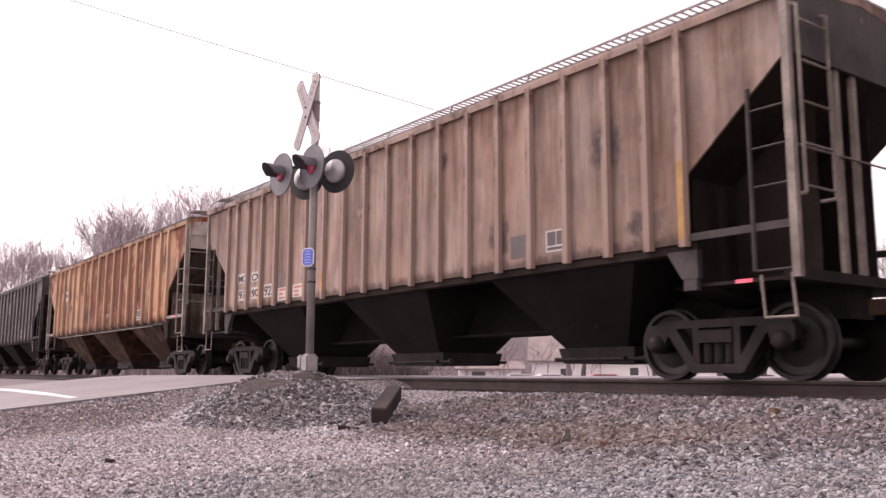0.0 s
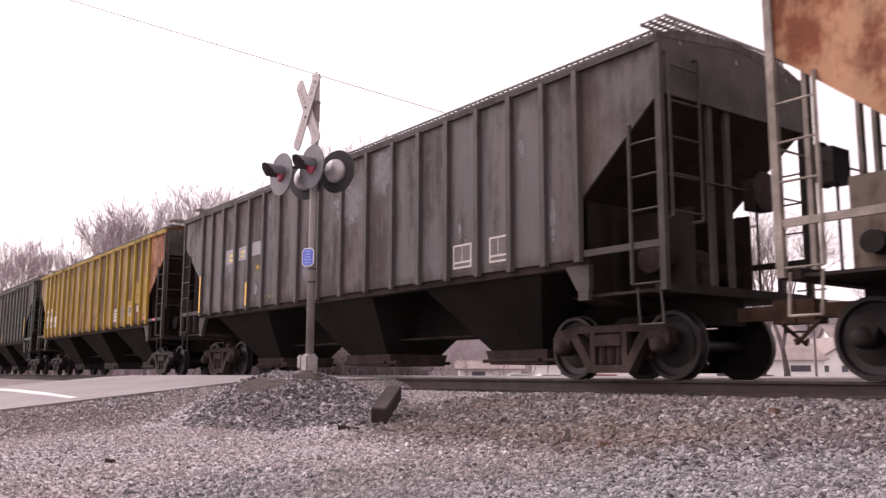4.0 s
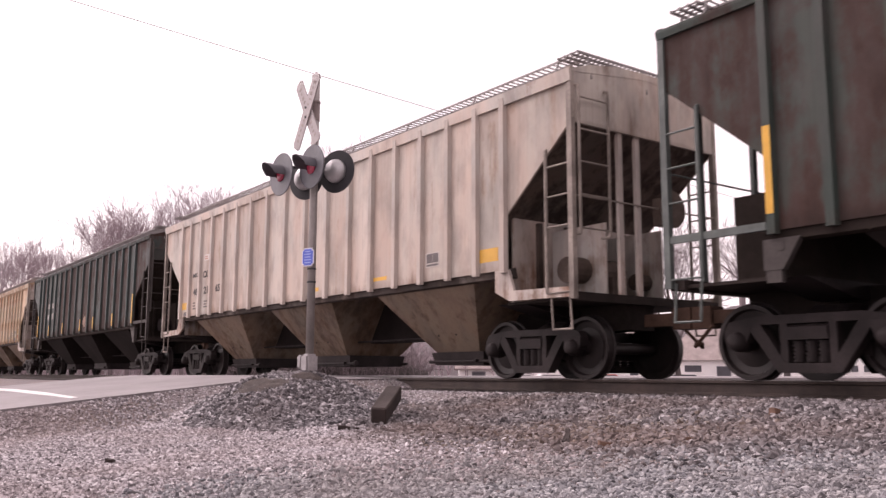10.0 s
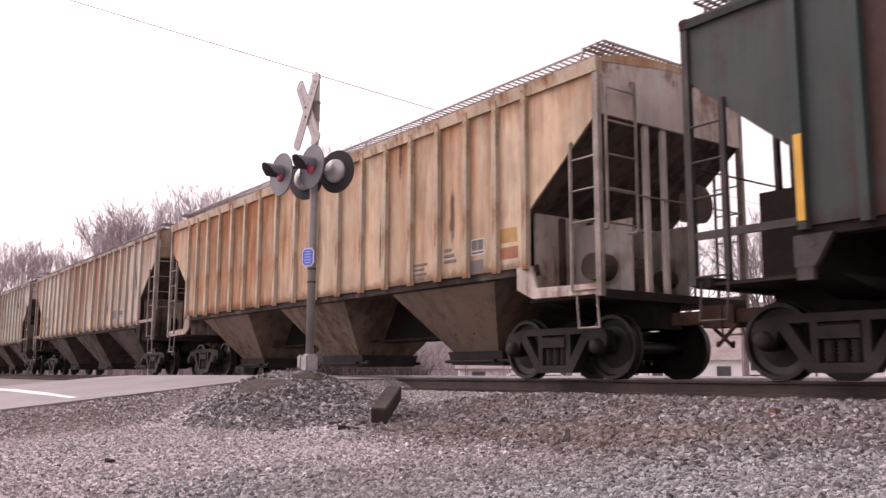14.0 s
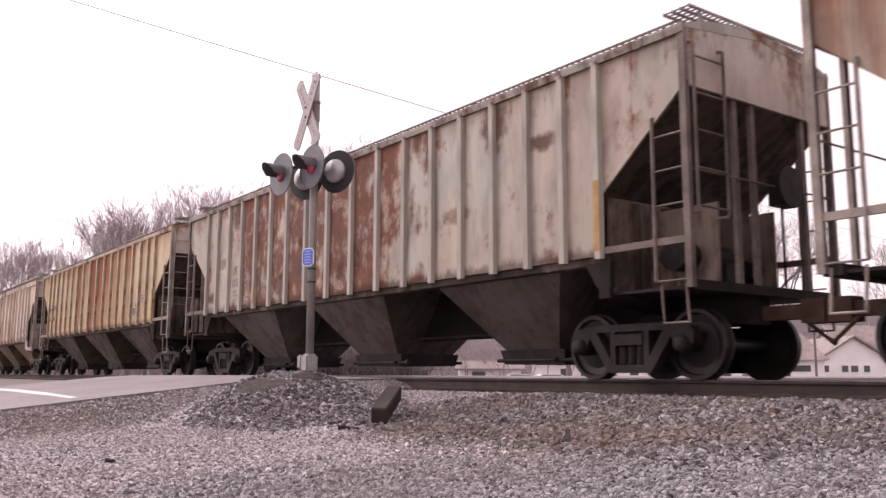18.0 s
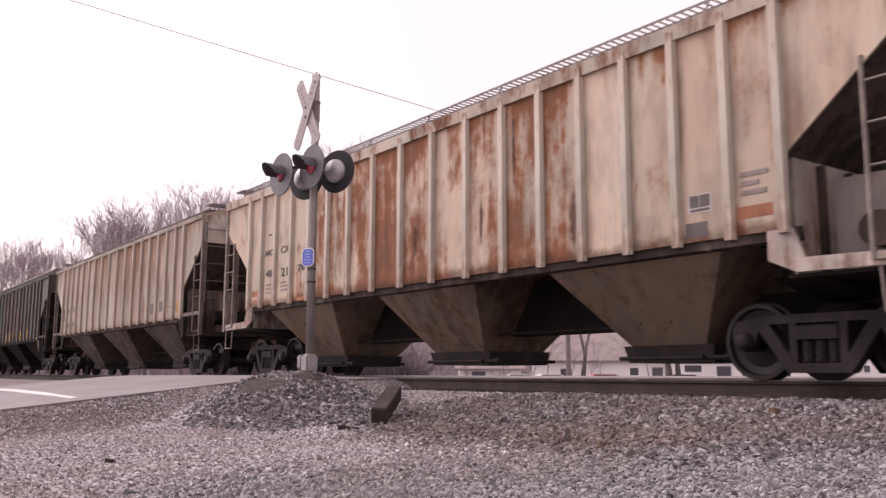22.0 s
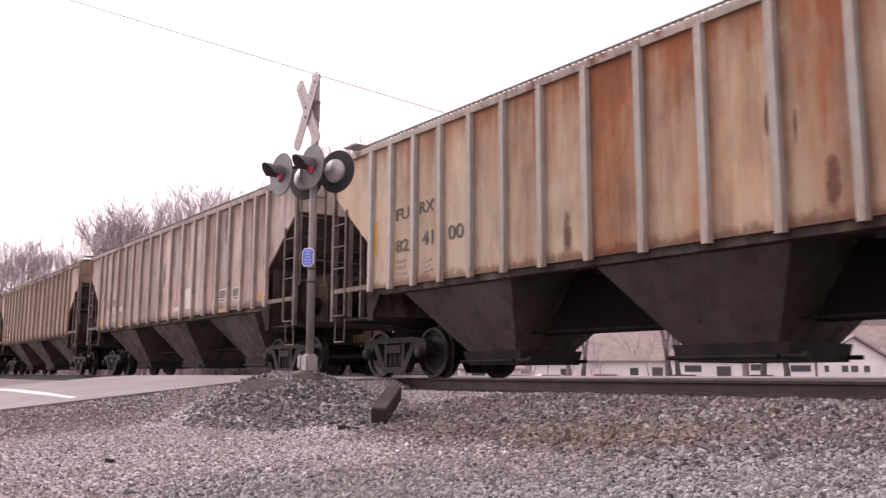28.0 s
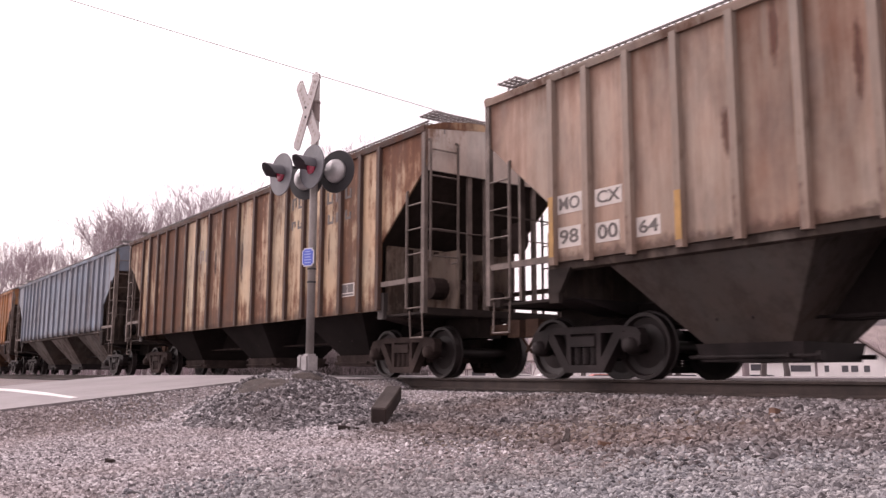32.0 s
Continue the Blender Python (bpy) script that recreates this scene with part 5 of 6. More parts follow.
# ---- bare winter trees ----
def limb(rnd, verts, faces, p, d, length, r, depth, spread, seg=4):
    """Grows one limb as a bent tapering tube and its side limbs."""
    steps = 3 if depth > 1 else 2
    q = Vector(p)
    d = Vector(d).normalized()
    start = len(verts)
    sides = 5 if r > 0.06 else 3
    for s in range(steps + 1):
        f = s / steps
        rr = r * (1 - 0.55 * f)
        t = d.orthogonal().normalized()
        b = d.cross(t)
        for i in range(sides):
            w = 2 * math.pi * i / sides
            verts.append(q + (t * math.cos(w) + b * math.sin(w)) * rr)
        if s < steps:
            q = q + d * (length / steps)
            d = (d + Vector((rnd.uniform(-1, 1), rnd.uniform(-1, 1), rnd.uniform(-0.5, 1))) * 0.16).normalized()
    for s in range(steps):
        for i in range(sides):
            j = (i + 1) % sides
            a, c = start + s * sides, start + (s + 1) * sides
            faces.append((a + i, a + j, c + j, c + i))
    if depth == 0:
        return
    for k in range(4 if depth < 3 else 3):
        w = rnd.uniform(0, 2 * math.pi)
        lean = rnd.uniform(0.25, 1.0) * spread
        t = d.orthogonal().normalized()
        b = d.cross(t)
        nd = d * math.cos(lean) + (t * math.cos(w) + b * math.sin(w)) * math.sin(lean)
        nd = (nd + Vector((0, 0, 0.10))).normalized()
        f = rnd.uniform(0.45, 1.0) if k else 1.0
        base = Vector(p) + (q - Vector(p)) * f
        limb(rnd, verts, faces, base, nd, length * rnd.uniform(0.58, 0.82), max(0.009, r * 0.5 * rnd.uniform(0.8, 1.15)), depth - 1, spread)


def tree_meshes(seed, height, depth, fork, girth):
    rnd = random.Random(seed)
    tv, tf, cv, cf = [], [], [], []
    stem = height * rnd.uniform(0.2, 0.3)
    limb(rnd, tv, tf, (0, 0, -0.3), (rnd.uniform(-0.08, 0.08), rnd.uniform(-0.08, 0.08), 1), stem + 0.3, girth, 0, 1)
    top = sum((Vector(v) for v in tv[-5:]), Vector()) / 5
    for k in range(fork):
        w = 2 * math.pi * (k + rnd.uniform(0, 0.5)) / fork
        lean = rnd.uniform(0.10, 0.40)
        limb(rnd, cv, cf, top - Vector((0, 0, 0.15)), (math.sin(lean) * math.cos(w), math.sin(lean) * math.sin(w), math.cos(lean)), height * 0.26, girth * 0.55, depth, 0.80)
    out = []
    k = height / max(v.z for v in cv)
    for nm, v, f in (("trunk", tv, tf), ("crown", cv, cf)):
        me = bpy.data.meshes.new(nm)
        me.from_pydata([tuple(q * k) for q in v], [], f)
        out.append(me)
    return out


TREES = [tree_meshes(s, 13.0, 5, 4, 0.22) for s in (1, 2, 3, 4)]
NEAR_TREES = [tree_meshes(s, 13.0, 5, f, 0.30) for s, f in ((11, 3), (12, 2), (13, 4))]


def tree(right, ahead, height, kind, turn, bark, twigs, label, group, z=-1.25, slim=1.0):
    root = tagged(new("tree"), label, "tree", group)
    q = spot(right, ahead, z)
    s = height / 13.0
    root.matrix_basis = Matrix.LocRotScale(q, Euler((0, 0, radians(turn))), (s * slim, s * slim, s))
    put("trunk", kind[0], bark, root)
    put("crown", kind[1], twigs, root, "bare branching crown of thin twigs")
    return root


rt = random.Random(8)
# bearing (right per metre ahead), distance, height
for bear, ahead, h in ((-0.612, 66, 13.2), (-0.587, 64, 13.8), (-0.572, 61, 13.2), (-0.557, 68, 15.0), (-0.526, 62, 13.4), (-0.464, 66, 16.2), (-0.449, 62, 16.6), (-0.425, 60, 16.8), (-0.402, 63, 17.0), (-0.351, 60, 18.4), (-0.300, 62, 18.8), (-0.275, 64, 19.4), (-0.21, 64, 18.0), (-0.17, 62, 19.0), (-0.107, 60, 22.0), (-0.090, 64, 22.4), (-0.04, 62, 18.0)):
    tree(bear * ahead, ahead, h, TREES[rt.randrange(4)], rt.uniform(0, 360), M_bark, M_hazed_twig, "tall leafless winter tree with hazy grey twigs", "trees behind the railway", slim=0.80)
for right, ahead, h, k, turn in ((16.2, 53, 13, 1, 20), (17.0, 53, 12, 0, 130), (10.5, 55, 11, 1, 210), (22.5, 52, 14, 2, 10), (24.2, 52, 13, 1, 300), (36, 58, 13, 0, 160), (41, 62, 13, 2, 100)):
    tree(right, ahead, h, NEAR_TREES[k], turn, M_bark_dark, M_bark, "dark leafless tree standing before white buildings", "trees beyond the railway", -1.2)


def thicket():
    """Low brush along the far edge of the yard."""
    rnd = random.Random(3)
    verts, faces = [], []
    for i in range(340):
        q = spot(rnd.uniform(-62, 62), rnd.uniform(78, 96), -1.0)
        limb(rnd, verts, faces, q, (rnd.uniform(-0.3, 0.3), rnd.uniform(-0.3, 0.3), 1), rnd.uniform(1.5, 3.2), 0.08, 3, 1.1)
    me = bpy.data.meshes.new("thicket")
    me.from_pydata([tuple(v) for v in verts], [], faces)
    return tagged(put("thicket", me, M_hazed_twig), "hazy grey brush and saplings in the distance", "brush", kind="stuff")


thicket()


def undergrowth():
    """Dense saplings at the foot of the tall trees."""
    rnd = random.Random(17)
    verts, faces = [], []
    for i in range(330):
        q = spot(rnd.uniform(-48, -7), rnd.uniform(63, 80), -1.0)
        limb(rnd, verts, faces, q, (rnd.uniform(-0.3, 0.3), rnd.uniform(-0.3, 0.3), 1), rnd.uniform(1.3, 2.8), 0.06, 3, 1.0)
    me = bpy.data.meshes.new("undergrowth")
    me.from_pydata([tuple(v) for v in verts], [], faces)
    return tagged(put("undergrowth", me, M_hazed_twig), "dense hazy saplings under tall bare trees", "brush", kind="stuff")


undergrowth()


def brush_ridge(bm):
    """A low earth ridge across the road, grown over with brush."""
    n = 44
    grid = []
    for a, part_up in ((43.2, 0.0), (43.9, 0.62), (44.6, 1.0), (45.6, 0.9), (47.5, 0.0)):
        row = []
        for i in range(n + 1):
            r = -15.5 + 14.6 * i / n
            top = (1.55 + 0.75 * noise.noise((r * 0.55, 3, 8)) + 0.45 * noise.noise((r * 1.7, a, 2))) * smooth(-15.5, -13.5, r) * (1 - 0.65 * smooth(-4.2, -0.9, r))
            q = spot(r, a)
            row.append(bm.verts.new((q.x, q.y, -1.3 + part_up * (top + 1.1))))
        grid.append(row)
    for p, q in zip(grid, grid[1:]):
        for i in range(n):
            bm.faces.new((p[i], p[i + 1], q[i + 1], q[i]))


M_ridge = plain("brown_brush_and_earth", (0.052, 0.042, 0.041), 1.0, 0, 0.5, 2.5, 0.8)
tagged(put("earth_ridge", made(brush_ridge, "earth_ridge", True), M_ridge), "low brown earth ridge overgrown with winter brush", "earth ridge", kind="structure")


def ridge_brush():
    """Bare brush on the ridge."""
    rnd = random.Random(29)
    verts, faces = [], []
    for i in range(190):
        q = spot(rnd.uniform(-15.0, -1.2), rnd.uniform(43.4, 45.4), -0.7)
        limb(rnd, verts, faces, q, (rnd.uniform(-0.4, 0.4), rnd.uniform(-0.4, 0.4), 1), rnd.uniform(0.7, 1.25), 0.035, 3, 1.0)
    me = bpy.data.meshes.new("ridge_brush")
    me.from_pydata([tuple(v) for v in verts], [], faces)
    return tagged(put("ridge_brush", me, M_bark), "bare brown brush on a low earth ridge", "brush", kind="stuff")


ridge_brush()


def bank(bm):
    n = 60
    prof = [(100, -1.2), (106, 2.0), (114, 4.4), (128, 7.0), (160, 11.0), (260, 14.0)]
    grid = []
    for a, z in prof:
        row = []
        for i in range(n + 1):
            r = (-1.5 + 3.0 * i / n) * a
            q = spot(r, a)
            row.append(bm.verts.new((q.x, q.y, z * (0.75 + 0.6 * smooth(20, 60, r) + 0.35 * noise.noise((r * 0.03, a * 0.02, 5))) if z > 0 else z)))
        grid.append(row)
    for p, q in zip(grid, grid[1:]):
        for i in range(n):
            bm.faces.new((p[i], p[i + 1], q[i + 1], q[i]))


M_woods = plain("distant_woods", (0.086, 0.070, 0.075), 1.0, 0, 0.25, 0.25, 0.6)
hill = put("backdrop", made(bank, "backdrop", True), M_woods)
tagged(hill, "low wooded rise in grey winter haze", "hill", kind="structure")


# ---- buildings beyond the railway ----
def building(name, label, right, ahead, width, depth, eave, ridge, openings, gable_front=False, overhang=0.5, hip=0.0, turn=0):
    root = tagged(new(name), label, "building")
    q = spot(right, ahead, -1.25)
    root.matrix_basis = pose(q.x, q.y, -1.25, 0, 0, FACING + turn)
    w, e = width / 2, eave + 0.85
    t = ridge + 0.85
    bm = bmesh.new()
    if gable_front:
        prism(bm, [(-w, 0), (w, 0), (w, e), (0, t), (-w, e)], 0, depth)
    elif hip:
        box(bm, -w, w, 0, depth, 0, e)
    else:
        prism_x(bm, [(0, 0), (depth, 0), (depth, e), (depth / 2, t), (0, e)], -w, w)
    part("wall", bm, M_wall_white, root, "white painted walls")
    bm = bmesh.new()
    o = overhang
    if gable_front:
        k = (t - e) / w
        for s in (-1, 1):
            prism(bm, [(0, t + 0.02), (s * (w + o), e - k * o + 0.02), (s * (w + o), e - k * o + 0.2), (0, t + 0.22)], -o, depth + o)
    elif hip:
        d2 = depth / 2
        hexa(bm, [(-w - o, -o, e + 0.01), (w + o, -o, e + 0.01), (w + o, depth + o, e + 0.01), (-w - o, depth + o, e + 0.01)],
             [(-w + hip, d2 - 0.1, t), (w - hip, d2 - 0.1, t), (w - hip, d2 + 0.1, t), (-w + hip, d2 + 0.1, t)])
    else:
        k = (t - e) / (depth / 2)
        prism_x(bm, [(-o, e - k * o + 0.02), (depth / 2, t + 0.02), (depth + o, e - k * o + 0.02), (depth + o, e - k * o + 0.2), (depth / 2, t + 0.22), (-o, e - k * o + 0.2)], -w - o, w + o)
    part("roof", bm, M_roof, root, "grey brown shingle roof")
    for kind, x0, x1, z0, z1 in openings:
        bm = bmesh.new()
        box(bm, x0 - 0.08, x1 + 0.08, -0.06, 0.02, z0 - 0.08 if kind == "window" else z0, z1 + 0.08)
        f = part(kind, bm, M_wall_white if kind == "window" else M_panel_grey, root, "white window frame" if kind == "window" else "grey door")
        bm = bmesh.new()
        box(bm, x0, x1, -0.075, -0.063, z0, z1)
        part("pane" if kind == "window" else "door_panel", bm, M_glass, f, "dark glass")
    return root


building("house", "white gabled house with small dark windows", 41.8, 75, 7.6, 14, 1.95, 4.35,
         [("window", -3.3, -2.6, 1.7, 2.35), ("window", -1.3, -0.65, 1.7, 2.35), ("window", -0.35, 0.35, 1.7, 2.35), ("window", 0.95, 1.55, 1.7, 2.35)], True)
building("house", "white house with a tall dark grey roof", 51.0, 84, 9.0, 12, 2.0, 6.3,
         [("window", -2.0, -1.0, 1.5, 2.4), ("window", 1.0, 2.2, 1.5, 2.4)])
building("long_shed", "long low white building with grey roof", 29.4, 72, 14.4, 9, 1.95, 5.6,
         [("window", -5.6, -4.0, 1.65, 2.3), ("door", -2.5, -1.3, 0.0, 2.15), ("window", 0.6, 1.8, 1.8, 2.4), ("window", 4.2, 6.0, 1.7, 2.3)], hip=2.5, turn=-18)
building("garage", "low white garage with broad grey brown roof", 16.8, 80, 14.2, 12, 2.15, 6.0,
         [("window", 3.4, 4.3, 1.3, 2.1), ("window", -4.0, -2.8, 1.2, 2.0), ("door", 5.8, 6.8, 0.0, 2.1)], turn=-8)
building("storage_shed", "pale low storage shed", 5.4, 84, 7.0, 6, 1.1, 1.9,
         [("door", -2.0, -0.6, 0.0, 1.6)])


def parked_car(right, ahead, paint, label, turn=0):
    root = tagged(new("parked_car"), label, "car")
    q = spot(right, ahead, -1.25)
    root.matrix_basis = pose(q.x, q.y, -1.25, 0, 0, FACING + turn)
    bm = bmesh.new()
    prism(bm, [(-2.2, 0.35), (2.2, 0.35), (2.25, 0.75), (1.4, 0.92), (0.8, 1.38), (-1.0, 1.40), (-1.7, 0.95), (-2.25, 0.85)], -0.85, 0.85)
    bmesh.ops.bevel(bm, geom=bm.edges[:], offset=0.06, segments=2, affect="EDGES")
    part("body", bm, paint, root)
    bm = bmesh.new()
    prism(bm, [(-1.45, 0.97), (1.2, 0.95), (0.72, 1.31), (-0.95, 1.33)], -0.87, 0.87)
    part("window", bm, M_glass, root, "dark side windows")
    for x in (-1.35, 1.4):
        for y in (-0.8, 0.8):
            bm = bmesh.new()
            lathe(bm, [(0.1, -0.1), (0.32, -0.1), (0.33, 0), (0.32, 0.1), (0.1, 0.1)], (x, y, 0.33), "y", 18)
            part("wheel", bm, M_black, root)
    return root


M_carred = plain("red_car_paint", (0.50, 0.10, 0.08), 0.3, 0, 0.1, 2, 0.02)
M_cardark = plain("dark_car_paint", (0.06, 0.06, 0.07), 0.3, 0, 0.1, 2, 0.02)
M_carwhite = plain("white_car_paint", (0.7, 0.69, 0.69), 0.3, 0, 0.1, 2, 0.02)
parked_car(13.6, 62, M_carred, "red car parked beyond the railway")
parked_car(21.5, 66, M_cardark, "dark car parked before a white building")
parked_car(27.5, 64, M_cardark, "dark car parked before a white building")
parked_car(7.0, 66, M_carwhite, "white car parked beyond the railway")
parked_car(9.8, 67, M_carwhite, "white car parked beyond the railway", 8)


def utility_pole(right, ahead, height, r, label):
    root = tagged(new("utility_pole"), label, "utility pole")
    q = spot(right, ahead, -1.25)
    root.matrix_basis = pose(q.x, q.y, -1.25)
    bm = bmesh.new()
    rod(bm, (0, 0, 0), (0, 0, height), r, r * 0.75, 10)
    part("pole", bm, M_bark, root)
    bm = bmesh.new()
    box(bm, -1.1, 1.1, -0.06, 0.06, height - 0.7, height - 0.58)
    part("crossarm", bm, M_bark, root)
    return root


utility_pole(8.0, 47, 9.0, 0.17, "weathered grey wooden utility pole")
utility_pole(16.4, 40, 10.0, 0.2, "thick brown wooden utility pole")
utility_pole(26.3, 52, 8.0, 0.09, "thin grey pole beside the house")


# ---- sleepers ----
for i in range(150):
    x = -72 + 0.52 * i
    if -24.0 < x < -14.1:
        continue
    put("tie", ME_tie, M_wood, track, "", pose(x, 0, 0, 0, 0, 0.6 * math.sin(i * 7.1)))


# ---- lettering and plates of the wagons ----
mark(TRAIN["A"], "patch", 1.95, 2.43, 2.25, 2.48, M_panel_white, "white painted patch")
letters(TRAIN["A"], "MO", 1.99, 2.27, 0.17, 0.42, M_letter_black)
mark(TRAIN["A"], "patch", 2.67, 3.10, 2.23, 2.46, M_panel_white, "white painted patch")
letters(TRAIN["A"], "CX", 2.71, 2.25, 0.17, 0.37, M_letter_black)
mark(TRAIN["A"], "patch", 2.00, 2.43, 1.82, 2.09, M_panel_white, "white painted patch")
letters(TRAIN["A"], "97", 2.03, 1.86, 0.20, 0.36, M_letter_black)
mark(TRAIN["A"], "patch", 2.68, 3.10, 1.82, 2.10, M_panel_white, "white painted patch")
letters(TRAIN["A"], "90", 2.71, 1.86, 0.19, 0.35, M_letter_black)
mark(TRAIN["A"], "patch", 3.33, 3.71, 1.81, 2.11, M_panel_white, "white painted patch")
letters(TRAIN["A"], "92", 3.36, 1.84, 0.23, 0.32, M_letter_black)
mark(TRAIN["A"], "patch", 4.00, 4.45, 1.68, 1.97, M_panel_white, "white painted patch")
data_block(TRAIN["A"], 4.07, 4.36, 1.69, 1.97, M_letter_rust, 3)
mark(TRAIN["A"], "patch", 4.67, 5.14, 1.71, 1.99, M_panel_white, "white painted patch")
data_block(TRAIN["A"], 4.74, 5.06, 1.71, 1.97, M_letter_rust, 3)
stripe(TRAIN["A"], 3.18, 1.68, 2.09, M_yellow_old)
stripe(TRAIN["A"], 5.94, 1.74, 2.13, M_yellow_old)
stripe(TRAIN["A"], 14.20, 1.68, 2.64, M_yellow_old)
mark(TRAIN["A"], "patch", 11.28, 11.63, 1.77, 2.11, M_panel_dark, "dark placard")
framed(TRAIN["A"], 11.98, 12.37, 1.79, 2.10)
mark(TRAIN["B"], "patch", 2.81, 3.34, 2.98, 3.37, M_panel_white, "white painted patch")
letters(TRAIN["B"], "ND", 2.85, 3.11, 0.18, 0.38, M_letter_black)
letters(TRAIN["B"], "YX", 3.55, 3.10, 0.11, 0.41, M_letter_rust)
letters(TRAIN["B"], "823", 2.80, 2.49, 0.28, 0.53, M_letter_black)
letters(TRAIN["B"], "472", 3.55, 2.52, 0.24, 0.50, M_letter_black)
data_block(TRAIN["B"], 2.98, 3.20, 1.82, 1.99, M_letter_dark, 2)
data_block(TRAIN["B"], 3.65, 3.94, 1.74, 2.00, M_letter_dark, 3)
mark(TRAIN["B"], "patch", 4.25, 4.78, 1.67, 1.85, M_smudge, "dark scribbled smudge")
framed(TRAIN["B"], 1.57, 1.80, 1.66, 1.82)
framed(TRAIN["B"], 11.62, 12.03, 1.75, 2.08)
stripe(TRAIN["B"], 14.20, 1.72, 2.17, M_yellow_old)
mark(TRAIN["C"], "patch", 2.80, 3.33, 2.80, 3.16, M_panel_grey, "pale grey painted patch")
mark(TRAIN["C"], "patch", 3.54, 4.04, 2.82, 3.15, M_panel_grey, "pale grey painted patch")
data_block(TRAIN["C"], 3.02, 3.27, 2.83, 3.06, M_letter_yellow, 2)
data_block(TRAIN["C"], 3.67, 3.90, 2.86, 3.08, M_letter_yellow, 2)
stripe(TRAIN["C"], 1.36, 1.68, 2.64)
stripe(TRAIN["C"], 4.12, 1.68, 2.24)
framed(TRAIN["C"], 11.58, 12.02, 1.76, 2.15)
framed(TRAIN["C"], 12.43, 12.82, 1.77, 2.17)
mark(TRAIN["D"], "patch", 10.88, 11.35, 1.79, 2.27, M_letter_faint, "faded pale painted patch")
data_block(TRAIN["D"], 10.92, 11.33, 1.81, 2.25, M_letter_white, 4)
mark(TRAIN["D"], "patch", 11.68, 12.12, 1.84, 2.26, M_letter_faint, "faded pale painted patch")
mark(TRAIN["D"], "placard", 11.72, 12.09, 1.88, 2.23, M_panel_dark, "dark placard", 0.007)
mark(TRAIN["D"], "patch", 12.28, 12.86, 1.68, 2.42, M_mustard, "mustard yellow touched-up patch", 0.003)
mark(TRAIN["D"], "patch", 13.00, 13.48, 2.30, 3.00, M_mustard, "mustard yellow touched-up patch", 0.003)
mark(TRAIN["D"], "patch", 13.78, 14.10, 1.95, 3.10, M_mustard, "mustard yellow touched-up patch", 0.003)
framed(TRAIN["D"], 12.40, 12.84, 1.93, 2.25)
mark(TRAIN["D"], "patch", 13.20, 13.45, 2.03, 2.22, M_panel_white, "white painted patch")
mark(TRAIN["D"], "patch", 13.88, 14.10, 1.75, 1.82, M_red_reflector, "pink red reflector with a faint glow")
mark(TRAIN["D"], "patch", 1.38, 1.89, 2.03, 2.79, M_panel_white, "white painted patch")
mark(TRAIN["D"], "patch", 2.03, 2.51, 2.01, 2.81, M_panel_white, "white painted patch")
mark(TRAIN["D"], "patch", 2.72, 3.25, 2.02, 2.46, M_panel_white, "white painted patch")
letters(TRAIN["D"], "PT", 1.48, 2.47, 0.20, 0.33, M_letter_black)
letters(TRAIN["D"], "LX", 2.13, 2.48, 0.22, 0.33, M_letter_black)
letters(TRAIN["D"], "17", 1.53, 2.08, 0.20, 0.25, M_letter_black)
letters(TRAIN["D"], "75", 2.14, 2.04, 0.20, 0.30, M_letter_black)
letters(TRAIN["D"], "9", 2.82, 2.03, 0.24, 0.10, M_letter_black)
mark(TRAIN["E"], "patch", 2.80, 3.26, 2.92, 3.19, M_panel_green, "green painted patch")
letters(TRAIN["E"], "A", 2.90, 2.86, 0.25, 0.27, M_letter_white)
mark(TRAIN["E"], "patch", 3.47, 4.03, 2.88, 3.20, M_panel_green, "green painted patch")
letters(TRAIN["E"], "O", 3.65, 2.91, 0.26, 0.22, M_letter_orange)
letters(TRAIN["E"], "K", 4.37, 2.96, 0.19, 0.22, M_letter_orange)
letters(TRAIN["E"], "X", 5.19, 2.90, 0.14, 0.17, M_letter_rust)
stripe(TRAIN["E"], 1.36, 1.81, 2.80)
stripe(TRAIN["E"], 3.38, 1.68, 2.15)
data_block(TRAIN["E"], 2.90, 3.11, 2.49, 2.79, M_letter_rust, 2)
data_block(TRAIN["E"], 3.56, 3.90, 2.39, 2.70, M_letter_rust, 2)
stripe(TRAIN["E"], 6.47, 1.68, 2.14)
stripe(TRAIN["E"], 9.09, 1.68, 2.14)
mark(TRAIN["E"], "patch", 4.14, 4.80, 1.69, 1.80, M_panel_rust, "rust coloured patch")
stripe(TRAIN["E"], 14.20, 1.86, 2.74)
letters(TRAIN["F"], "MO", 2.17, 2.67, 0.12, 0.36, M_letter_black)
letters(TRAIN["F"], "CX", 2.85, 2.61, 0.18, 0.30, M_letter_black)
letters(TRAIN["F"], "48", 2.22, 2.18, 0.18, 0.28, M_letter_black)
letters(TRAIN["F"], "21", 2.92, 2.17, 0.20, 0.25, M_letter_black)
letters(TRAIN["F"], "65", 3.67, 2.17, 0.19, 0.26, M_letter_black)
mark(TRAIN["F"], "patch", 2.87, 3.24, 3.07, 3.23, M_panel_white, "white painted patch")
data_block(TRAIN["F"], 2.93, 3.17, 3.09, 3.20, M_letter_rust, 2)
mark(TRAIN["F"], "patch", 1.46, 1.89, 1.83, 2.02, M_yellow, "bright yellow reflector sheet")
mark(TRAIN["F"], "patch", 1.58, 1.77, 1.65, 1.76, M_panel_dark, "dark placard")
data_block(TRAIN["F"], 2.22, 2.41, 1.78, 2.01, M_letter_dark, 3)
data_block(TRAIN["F"], 2.95, 3.16, 1.79, 2.01, M_letter_dark, 3)
framed(TRAIN["F"], 12.31, 12.67, 1.86, 2.11)
